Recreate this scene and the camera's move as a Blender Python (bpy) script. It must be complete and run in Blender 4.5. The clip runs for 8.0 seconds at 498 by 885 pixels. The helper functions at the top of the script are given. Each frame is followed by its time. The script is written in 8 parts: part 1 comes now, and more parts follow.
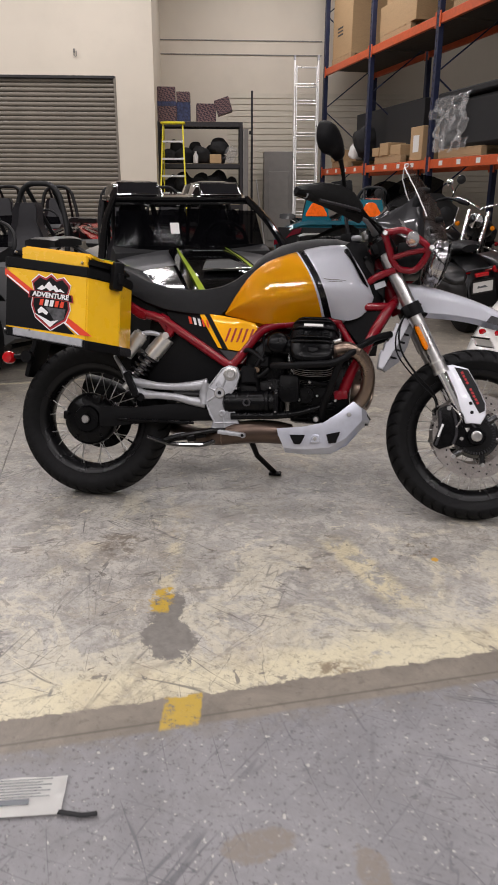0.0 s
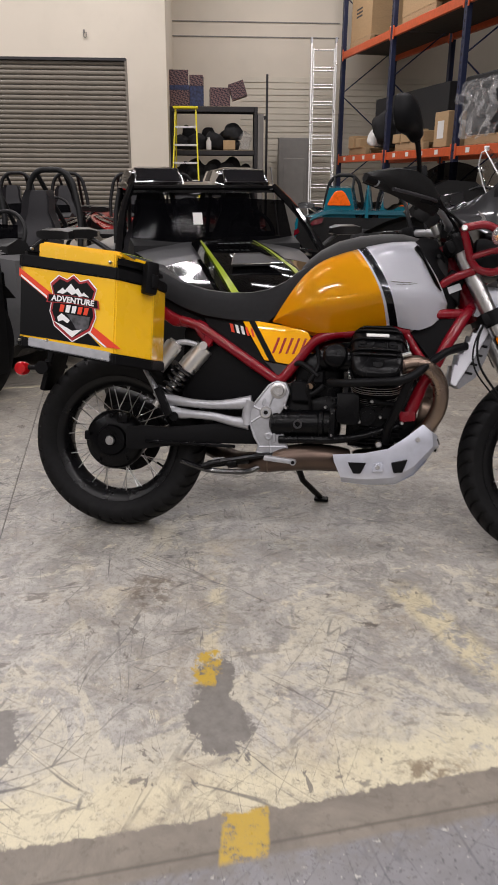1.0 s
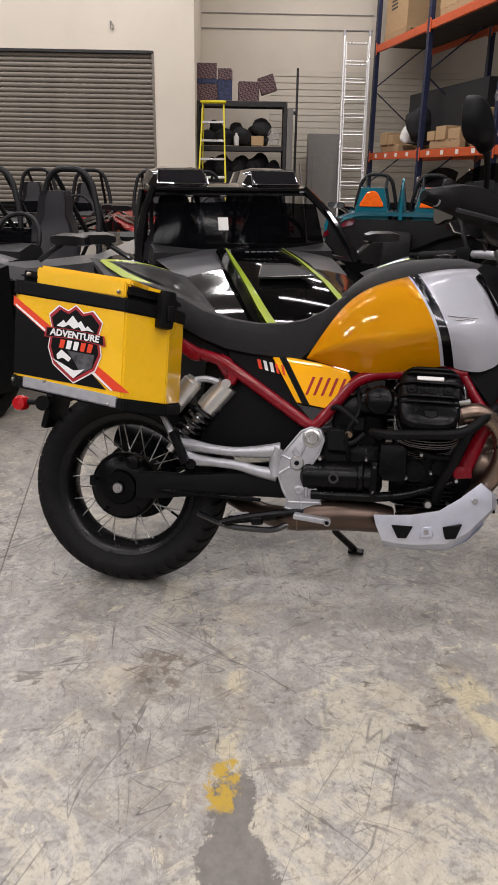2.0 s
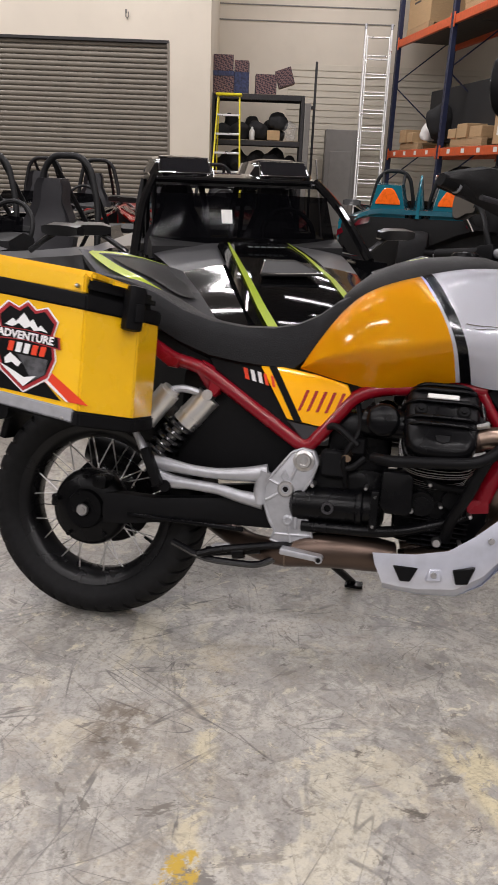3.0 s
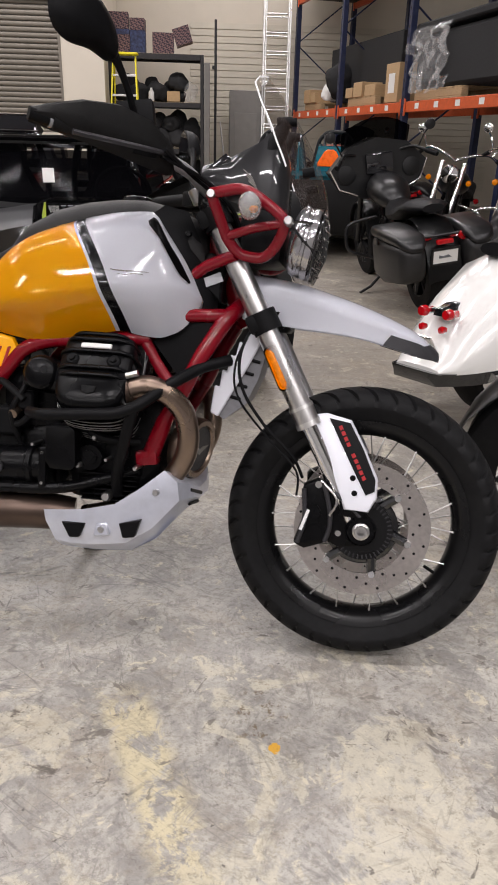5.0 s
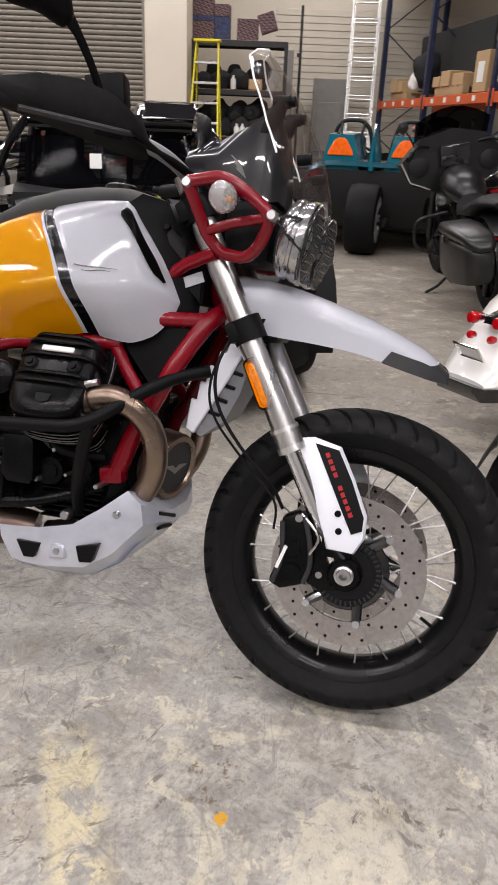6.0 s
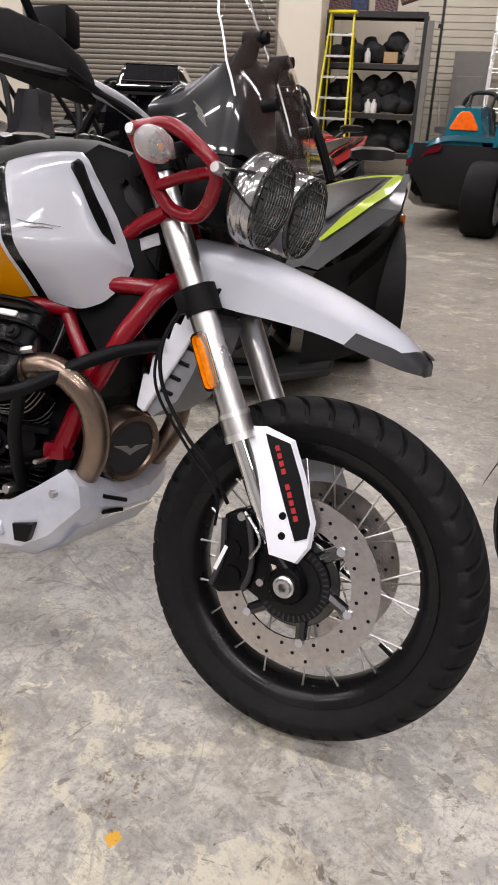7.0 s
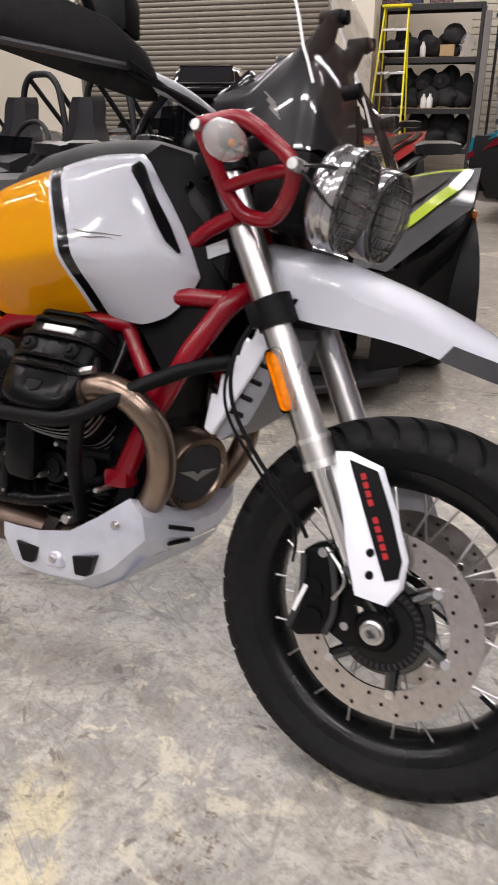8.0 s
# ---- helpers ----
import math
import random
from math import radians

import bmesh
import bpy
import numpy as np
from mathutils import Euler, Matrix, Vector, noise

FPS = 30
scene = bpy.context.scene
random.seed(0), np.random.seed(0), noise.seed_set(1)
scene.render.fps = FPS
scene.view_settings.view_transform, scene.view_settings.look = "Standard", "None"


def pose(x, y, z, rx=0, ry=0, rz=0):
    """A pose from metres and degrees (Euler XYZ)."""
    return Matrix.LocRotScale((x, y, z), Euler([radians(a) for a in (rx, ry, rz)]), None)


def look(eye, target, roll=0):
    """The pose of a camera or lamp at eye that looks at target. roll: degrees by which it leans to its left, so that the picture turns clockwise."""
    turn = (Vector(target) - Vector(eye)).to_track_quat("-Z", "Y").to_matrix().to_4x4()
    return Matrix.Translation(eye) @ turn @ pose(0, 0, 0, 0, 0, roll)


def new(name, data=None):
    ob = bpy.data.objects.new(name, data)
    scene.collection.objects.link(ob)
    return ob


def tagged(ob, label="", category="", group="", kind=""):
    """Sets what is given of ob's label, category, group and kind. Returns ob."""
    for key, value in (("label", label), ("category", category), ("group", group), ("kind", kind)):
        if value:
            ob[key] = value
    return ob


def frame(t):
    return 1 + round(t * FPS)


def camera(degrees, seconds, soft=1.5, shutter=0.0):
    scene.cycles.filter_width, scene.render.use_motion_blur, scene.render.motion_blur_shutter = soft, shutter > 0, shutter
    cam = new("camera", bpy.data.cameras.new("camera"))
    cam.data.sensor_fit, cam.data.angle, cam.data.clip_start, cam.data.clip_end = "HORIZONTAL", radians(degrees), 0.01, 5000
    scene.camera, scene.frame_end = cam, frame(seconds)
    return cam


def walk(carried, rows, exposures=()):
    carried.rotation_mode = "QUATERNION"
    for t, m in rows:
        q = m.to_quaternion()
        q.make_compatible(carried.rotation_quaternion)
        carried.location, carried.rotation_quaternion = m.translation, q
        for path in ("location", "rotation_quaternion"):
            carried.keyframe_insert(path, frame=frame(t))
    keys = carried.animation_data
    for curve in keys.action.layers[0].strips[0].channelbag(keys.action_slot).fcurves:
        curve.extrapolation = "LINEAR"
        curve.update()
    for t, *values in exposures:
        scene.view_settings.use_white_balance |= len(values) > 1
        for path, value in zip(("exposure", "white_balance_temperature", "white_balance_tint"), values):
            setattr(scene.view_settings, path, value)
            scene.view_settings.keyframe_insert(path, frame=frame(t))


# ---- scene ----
cam = camera(37.7, 8.0, soft=1.6, shutter=0.3)
PATH = [
    (0, (0.079, 0.162, 1.218), (0.048, 2.053, 0.568), 0.2),
    (0.5, (-0.03, 0.365, 1.233), (-0.059, 2.25, 0.566), 0.4),
    (1, (-0.082, 0.563, 1.214), (-0.126, 2.444, 0.536), 0.4),
    (1.5, (-0.115, 0.787, 1.251), (-0.195, 2.671, 0.584), 0.6),
    (1.7, (-0.114, 0.838, 1.267), (-0.209, 2.717, 0.586), 0.7),
    (2.8, (-0.102, 1.188, 1.247), (-0.226, 3.057, 0.546), 1.7),
    (3, (-0.058, 1.221, 1.226), (-0.191, 3.09, 0.527), 2.2),
    (3.5, (0.183, 1.27, 1.217), (0.043, 3.134, 0.505), 2.3),
    (4, (0.415, 1.279, 1.214), (0.302, 3.139, 0.488), 2.2),
    (4.5, (0.539, 1.289, 1.2), (0.497, 3.142, 0.451), 1.7),
    (5, (0.622, 1.284, 1.189), (0.624, 3.13, 0.419), 1.6),
    (5.2, (0.656, 1.298, 1.17), (0.655, 3.14, 0.391), 1.8),
    (6.3, (0.898, 1.593, 1.181), (0.608, 3.400, 0.372), 2.8),
    (6.5, (0.954, 1.639, 1.166), (0.615, 3.431, 0.345), 3.2),
    (7, (1.123, 1.733, 1.131), (0.598, 3.464, 0.278), 2.5),
    (7.5, (1.165, 1.791, 1.102), (0.551, 3.487, 0.238), 0.7),
    (8, (1.040, 1.848, 1.111), (0.376, 3.532, 0.261), -0.1),
]
walk(cam, [(t, look(eye, target, roll)) for t, eye, target, roll in PATH], [(0, -0.05), (1.5, 0.0), (3.5, 0.17), (4.5, 0.23), (5.2, 0.25), (6.3, 0.36), (8, 0.45)])

# world: a faint even glow, the hall is lit by its ceiling lamps
world = bpy.data.worlds.new("world")
scene.world = world
world.use_nodes = True
world.node_tree.nodes["Background"].inputs[0].default_value = (1.0, 0.93, 0.84, 1)
world.node_tree.nodes["Background"].inputs[1].default_value = 0.05


def strip_lamp(x, y, z, length, width, watts, along_y=False):
    """A ceiling strip of fluorescent tubes, or a fill lamp of that shape, that shines down."""
    data = bpy.data.lights.new("ceiling_strip_or_fill", "AREA")
    data.shape, data.size, data.size_y = "RECTANGLE", length, width
    data.energy, data.color = watts, (1.0, 0.945, 0.965)
    ob = new("ceiling_strip_or_fill", data)
    ob.matrix_world = pose(x, y, z, 0, 0, 90 if along_y else 0)
    return ob


for ly, watts in ((-4.6, 110), (-1.0, 100), (2.6, 72), (6.2, 62), (9.8, 66), (13.0, 96)):
    for lx in (-6.4, -2.6, 1.2, 5.0):
        if lx > 4 and ly > 6:
            continue
        if ly > 12 and lx < -2:
            ly_ = 12.4
        else:
            ly_ = ly
        strip_lamp(lx, ly_, 5.6, 2.5, 0.24, watts * (0.66 if lx > 0 and ly > 9 else 1.0))
# an extra fill strip, added where none is known, brightens the back wall
strip_lamp(0.4, 15.3, 5.6, 2.5, 0.24, 48)


# ---- building helpers ----
def part(name, bm, material, parent=None, label="", sharp=38):
    """Links a bmesh as one mesh object under a thing or a part."""
    me = bpy.data.meshes.new(name)
    bmesh.ops.recalc_face_normals(bm, faces=bm.faces)
    bm.to_mesh(me)
    bm.free()
    for poly in me.polygons:
        poly.use_smooth = True
    me.set_sharp_from_angle(angle=radians(sharp))
    for m in material if isinstance(material, (list, tuple)) else [material]:
        me.materials.append(m)
    ob = new(name, me)
    if parent:
        ob.parent = parent
    if label:
        tagged(ob, label)
    return ob


def thing(name, label, category, m=None, group="", kind=""):
    ob = new(name)
    ob.empty_display_size = 0.05
    if m is not None:
        ob.matrix_basis = m
    return tagged(ob, label, category, group, kind)


def merge(*bms):
    """Joins bmeshes into the first."""
    out = bms[0]
    for b in bms[1:]:
        me = bpy.data.meshes.new("join")
        b.to_mesh(me)
        b.free()
        out.from_mesh(me)
        bpy.data.meshes.remove(me)
    return out


def moved(bm, m):
    bmesh.ops.transform(bm, matrix=m, verts=bm.verts)
    return bm


def box(x0, x1, y0, y1, z0, z1, bevel=0.0, seg=1):
    bm = bmesh.new()
    bmesh.ops.create_cube(bm, size=1)
    for v in bm.verts:
        v.co = Vector((x0 + (v.co.x + .5) * (x1 - x0), y0 + (v.co.y + .5) * (y1 - y0), z0 + (v.co.z + .5) * (z1 - z0)))
    if bevel:
        bmesh.ops.bevel(bm, geom=bm.edges[:], offset=bevel, segments=seg, affect="EDGES", profile=0.6)
    return bm


def spline(points, steps=6, closed=False):
    """A smooth line through the points."""
    p = [Vector(q) for q in points]
    n = len(p)
    if n < 3 or steps < 2:
        return p
    out = []
    for i in range(n if closed else n - 1):
        if closed:
            a, b, c, d = p[i - 1], p[i], p[(i + 1) % n], p[(i + 2) % n]
        else:
            a, b, c, d = p[max(i - 1, 0)], p[i], p[i + 1], p[min(i + 2, n - 1)]
        for k in range(steps):
            t = k / steps
            out.append(0.5 * (2 * b + (c - a) * t + (2 * a - 5 * b + 4 * c - d) * t * t + (3 * b - a - 3 * c + d) * t ** 3))
    if not closed:
        out.append(p[-1])
    return out


def rounded(points, r, steps=4):
    """A polyline with its inner corners rounded by r."""
    p = [Vector(q) for q in points]
    out = [p[0]]
    for a, b, c in zip(p, p[1:], p[2:]):
        u, v = a - b, c - b
        k = min(r, u.length * .48, v.length * .48)
        s, e = b + u.normalized() * k, b + v.normalized() * k
        for i in range(steps + 1):
            t = i / steps
            out.append((1 - t) ** 2 * s + 2 * t * (1 - t) * b + t * t * e)
    return out + [p[-1]]


def tube(points, r, sides=10, closed=False, flat=1.0, caps=True, steps=0):
    """A round bar along the points; r may be a list; flat squeezes it along its second axis."""
    p = spline(points, steps, closed) if steps else [Vector(q) for q in points]
    n = len(p)
    if isinstance(r, (int, float)):
        rad = [r] * n
    else:
        rad = [float(np.interp(i / (n - 1) * (len(r) - 1), range(len(r)), r)) for i in range(n)]
    bm = bmesh.new()
    side = None
    rings = []
    for i in range(n):
        a, b = (p[i - 1], p[(i + 1) % n]) if closed else (p[max(i - 1, 0)], p[min(i + 1, n - 1)])
        t = (b - a).normalized()
        if side is None:
            side = t.cross(Vector((0, 0, 1)) if abs(t.z) < .9 else Vector((0, 1, 0))).normalized()
        side = (side - t * side.dot(t)).normalized()
        up = t.cross(side)
        rings.append([bm.verts.new(p[i] + rad[i] * (math.cos(k * math.tau / sides) * side + flat * math.sin(k * math.tau / sides) * up)) for k in range(sides)])
    skin(bm, rings, closed, True)
    if caps and not closed:
        bm.faces.new(rings[0])
        bm.faces.new(rings[-1])
    return bm


def skin(bm, rings, closed_along=False, closed_round=True):
    n = len(rings)
    for i in range(n if closed_along else n - 1):
        a, b = rings[i], rings[(i + 1) % n]
        m = len(a)
        for k in range(m if closed_round else m - 1):
            bm.faces.new((a[k], a[(k + 1) % m], b[(k + 1) % m], b[k]))


def loft(rings, caps=True, closed_round=True):
    """A skin over rings of equally many points."""
    bm = bmesh.new()
    rv = [[bm.verts.new(q) for q in ring] for ring in rings]
    skin(bm, rv, False, closed_round)
    if caps and closed_round:
        bm.faces.new(rv[0])
        bm.faces.new(rv[-1])
    return bm


def lathe(profile, axis="y", sides=48, closed=False):
    """Turns (radius, offset) round an axis through the origin."""
    bm = bmesh.new()
    rings = []
    for k in range(sides):
        a = k * math.tau / sides
        c, s = math.cos(a), math.sin(a)
        place = {"y": lambda r, h: (r * c, h, r * s), "z": lambda r, h: (r * c, r * s, h), "x": lambda r, h: (h, r * c, r * s)}[axis]
        rings.append([bm.verts.new(place(r, h)) for r, h in profile])
    skin(bm, rings, True, closed)
    bmesh.ops.remove_doubles(bm, verts=bm.verts, dist=1e-5)
    return bm


def rod(a, b, r, sides=10, r2=None):
    return tube([a, b], r if r2 is None else [r, r2], sides)


def plate(outline, y0, y1, bevel=0.0, axis="y", seg=1):
    """A slab with an outline in x, z (or the two other axes) between two levels of the axis."""
    bm = bmesh.new()
    place = {"y": lambda u, v, h: (u, h, v), "z": lambda u, v, h: (u, v, h), "x": lambda u, v, h: (h, u, v)}[axis]
    a = [bm.verts.new(place(u, v, y0)) for u, v in outline]
    b = [bm.verts.new(place(u, v, y1)) for u, v in outline]
    bm.faces.new(a)
    bm.faces.new(b)
    n = len(a)
    for k in range(n):
        bm.faces.new((a[k], a[(k + 1) % n], b[(k + 1) % n], b[k]))
    if bevel:
        bmesh.ops.recalc_face_normals(bm, faces=bm.faces)
        bmesh.ops.bevel(bm, geom=[e for e in bm.edges if len(e.link_faces) == 2 and e.calc_face_angle(0) > .6], offset=bevel, segments=seg, affect="EDGES", profile=0.6)
    return bm


def bulged(outline, depth, y_at, inset=0.25, rows=4):
    """A shell panel: an outline in x, z whose middle swells to y_at(x, z) minus depth."""
    cx = sum(u for u, v in outline) / len(outline)
    cz = sum(v for u, v in outline) / len(outline)
    rings = []
    for i in range(rows + 1):
        k = i / rows
        s = 1 - (1 - inset) * (1 - math.cos(k * math.pi / 2))
        d = depth * math.sin(k * math.pi / 2)
        rings.append([(cx + (u - cx) * s, y_at(cx + (u - cx) * s, cz + (v - cz) * s) - d, cz + (v - cz) * s) for u, v in outline])
    return loft(rings)


def eased(x, xs, ys):
    """A smooth value through the pairs xs, ys that does not overshoot them."""
    n = len(xs)
    if x <= xs[0]:
        return ys[0]
    if x >= xs[-1]:
        return ys[-1]
    k = max(i for i in range(n - 1) if xs[i] <= x)
    step = [(ys[i + 1] - ys[i]) / (xs[i + 1] - xs[i]) for i in range(n - 1)]

    def lean(i):
        if i == 0:
            return step[0]
        if i == n - 1:
            return step[-1]
        a, b = step[i - 1], step[i]
        return 0.0 if a * b <= 0 else 2 * a * b / (a + b)
    h = xs[k + 1] - xs[k]
    t = (x - xs[k]) / h
    return ((1 + 2 * t) * (1 - t) ** 2 * ys[k] + t * (1 - t) ** 2 * h * lean(k) + t * t * (3 - 2 * t) * ys[k + 1] + t * t * (t - 1) * h * lean(k + 1))


def words(text, size, material, m, parent=None, name="lettering", depth=0.0006, bold=0.0, shear=0.0):
    """Raised lettering as a mesh, in the plane x, y of m."""
    cu = bpy.data.curves.new(name, "FONT")
    cu.body, cu.size, cu.extrude, cu.offset, cu.shear = text, size, depth, bold, shear
    cu.align_x, cu.align_y, cu.resolution_u = "CENTER", "CENTER", 2
    tmp = bpy.data.objects.new("tmp", cu)
    me = bpy.data.meshes.new_from_object(tmp)
    bpy.data.objects.remove(tmp)
    me.transform(m)
    me.materials.clear()
    me.materials.append(material)
    ob = new(name, me)
    if parent:
        ob.parent = parent
    return ob


# ---- materials ----
def mat(name, color, rough=0.5, metal=0.0, coat=0.0, grain=0.0, grain_scale=40.0, wear=0.0, wear_color=None, wear_scale=3.0,
        bump=0.0, bump_scale=200.0, rough_var=0.0, transmission=0.0, emit=0.0, alpha=1.0, ior=1.45, stretch=(1, 1, 1), spec=None):
    """A surface with grain and wear at two scales."""
    m = bpy.data.materials.new(name)
    m.use_nodes = True
    nt = m.node_tree
    nodes, link = nt.nodes, nt.links.new
    bsdf = nodes["Principled BSDF"]
    bsdf.inputs["Roughness"].default_value = rough
    bsdf.inputs["Metallic"].default_value = metal
    bsdf.inputs["Coat Weight"].default_value = coat
    bsdf.inputs["Coat Roughness"].default_value = 0.035
    bsdf.inputs["Transmission Weight"].default_value = transmission
    bsdf.inputs["IOR"].default_value = ior
    bsdf.inputs["Alpha"].default_value = alpha
    if spec is not None:
        bsdf.inputs["Specular IOR Level"].default_value = spec
    col = (*color, 1)
    bsdf.inputs["Base Color"].default_value = col
    if emit:
        bsdf.inputs["Emission Color"].default_value = col
        bsdf.inputs["Emission Strength"].default_value = emit
    pos = nodes.new("ShaderNodeTexCoord").outputs["Object"]
    mp = nodes.new("ShaderNodeMapping")
    mp.inputs["Scale"].default_value = stretch
    link(pos, mp.inputs[0])
    pos = mp.outputs[0]
    out = None
    if grain:
        n = nodes.new("ShaderNodeTexNoise")
        n.inputs["Scale"].default_value, n.inputs["Detail"].default_value = grain_scale, 5
        link(pos, n.inputs[0])
        ramp = nodes.new("ShaderNodeMapRange")
        ramp.inputs[1].default_value, ramp.inputs[2].default_value = 0.3, 0.7
        ramp.inputs[3].default_value, ramp.inputs[4].default_value = 1 - grain, 1 + grain
        link(n.outputs[0], ramp.inputs[0])
        mul = nodes.new("ShaderNodeMix")
        mul.data_type, mul.blend_type = "RGBA", "MULTIPLY"
        mul.inputs[0].default_value = 1
        mul.inputs[6].default_value = col
        link(ramp.outputs[0], mul.inputs[7])
        out = mul.outputs[2]
    if wear:
        n = nodes.new("ShaderNodeTexNoise")
        n.inputs["Scale"].default_value, n.inputs["Detail"].default_value, n.inputs["Roughness"].default_value = wear_scale, 8, 0.65
        link(pos, n.inputs[0])
        ramp = nodes.new("ShaderNodeMapRange")
        ramp.inputs[1].default_value, ramp.inputs[2].default_value = 0.5, 0.72
        ramp.inputs[3].default_value, ramp.inputs[4].default_value = 0, wear
        link(n.outputs[0], ramp.inputs[0])
        mix = nodes.new("ShaderNodeMix")
        mix.data_type = "RGBA"
        link(ramp.outputs[0], mix.inputs[0])
        if out:
            link(out, mix.inputs[6])
        else:
            mix.inputs[6].default_value = col
        mix.inputs[7].default_value = (*(wear_color or tuple(c * .5 for c in color)), 1)
        out = mix.outputs[2]
    if out:
        link(out, bsdf.inputs["Base Color"])
    if rough_var:
        n = nodes.new("ShaderNodeTexNoise")
        n.inputs["Scale"].default_value, n.inputs["Detail"].default_value = 9, 6
        link(pos, n.inputs[0])
        ramp = nodes.new("ShaderNodeMapRange")
        ramp.inputs[1].default_value, ramp.inputs[2].default_value = 0.3, 0.7
        ramp.inputs[3].default_value, ramp.inputs[4].default_value = max(rough - rough_var, 0.02), min(rough + rough_var, 1)
        link(n.outputs[0], ramp.inputs[0])
        link(ramp.outputs[0], bsdf.inputs["Roughness"])
    if bump:
        n = nodes.new("ShaderNodeTexNoise")
        n.inputs["Scale"].default_value, n.inputs["Detail"].default_value = bump_scale, 3
        link(pos, n.inputs[0])
        b = nodes.new("ShaderNodeBump")
        b.inputs["Strength"].default_value, b.inputs["Distance"].default_value = bump, 0.002
        link(n.outputs[0], b.inputs["Height"])
        link(b.outputs[0], bsdf.inputs["Normal"])
    return m


M = {}
M["wall"] = mat("cream_wall_paint", (0.66, 0.60, 0.50), 0.7, grain=0.03, grain_scale=1.2, wear=0.12, wear_scale=0.9, bump=0.15, bump_scale=60)
M["dim_wall"] = mat("plain_grey_wall", (0.27, 0.265, 0.25), 0.8, grain=0.06, grain_scale=2)
M["ceiling"] = mat("ceiling_grey", (0.20, 0.195, 0.19), 0.85, grain=0.06, grain_scale=2)
M["rolldoor"] = mat("rolldoor_grey", (0.20, 0.178, 0.146), 0.5, metal=0.25, grain=0.06, grain_scale=3, wear=0.3, wear_scale=2.2, rough_var=0.1)
M["slatwall"] = mat("slatwall_cream", (0.62, 0.57, 0.47), 0.5, grain=0.05, grain_scale=3)
M["steel_dark"] = mat("dark_shelf_steel", (0.035, 0.033, 0.034), 0.5, metal=0.3, grain=0.2, grain_scale=30)
M["board"] = mat("particle_board", (0.34, 0.27, 0.18), 0.8, grain=0.15, grain_scale=60)
M["orange_beam"] = mat("orange_beam_paint", (0.62, 0.105, 0.03), 0.45, grain=0.1, grain_scale=20, wear=0.25, wear_color=(0.3, 0.08, 0.04), wear_scale=6)
M["blue_post"] = mat("blue_post_paint", (0.016, 0.022, 0.06), 0.45, grain=0.15, grain_scale=20, wear=0.2, wear_color=(0.1, 0.1, 0.12), wear_scale=8)
M["alu"] = mat("aluminium", (0.72, 0.71, 0.69), 0.35, metal=0.9, grain=0.06, grain_scale=30, rough_var=0.1)
M["ladder_yellow"] = mat("fibreglass_yellow", (0.72, 0.62, 0.01), 0.45, grain=0.08, grain_scale=20)
M["cardboard"] = mat("cardboard", (0.46, 0.31, 0.165), 0.85, grain=0.08, grain_scale=25, wear=0.15, wear_scale=4, stretch=(1, 1, 6))
M["pallet"] = mat("pallet_wood", (0.42, 0.29, 0.16), 0.85, grain=0.25, grain_scale=18, stretch=(1, 8, 8))
M["paper"] = mat("white_paper", (0.78, 0.77, 0.74), 0.6)
M["wrap"] = mat("stretch_wrap", (0.75, 0.74, 0.73), 0.10, alpha=0.20, bump=1.0, bump_scale=14, coat=1.0, spec=0.9)
M["black_stuff"] = mat("black_fabric", (0.016, 0.016, 0.017), 0.8, grain=0.2, grain_scale=50, bump=0.3, bump_scale=80)
M["grey_box"] = mat("grey_steel_cabinet", (0.2, 0.19, 0.175), 0.5, grain=0.06, grain_scale=8)
M["green"] = mat("green_sticker", (0.08, 0.8, 0.12), 0.6)


# ---- the hall ----
ROOM = pose(-1.86, 14.4, 0, 0, 0, 4.0)   # the outer corner of the roller-door wall


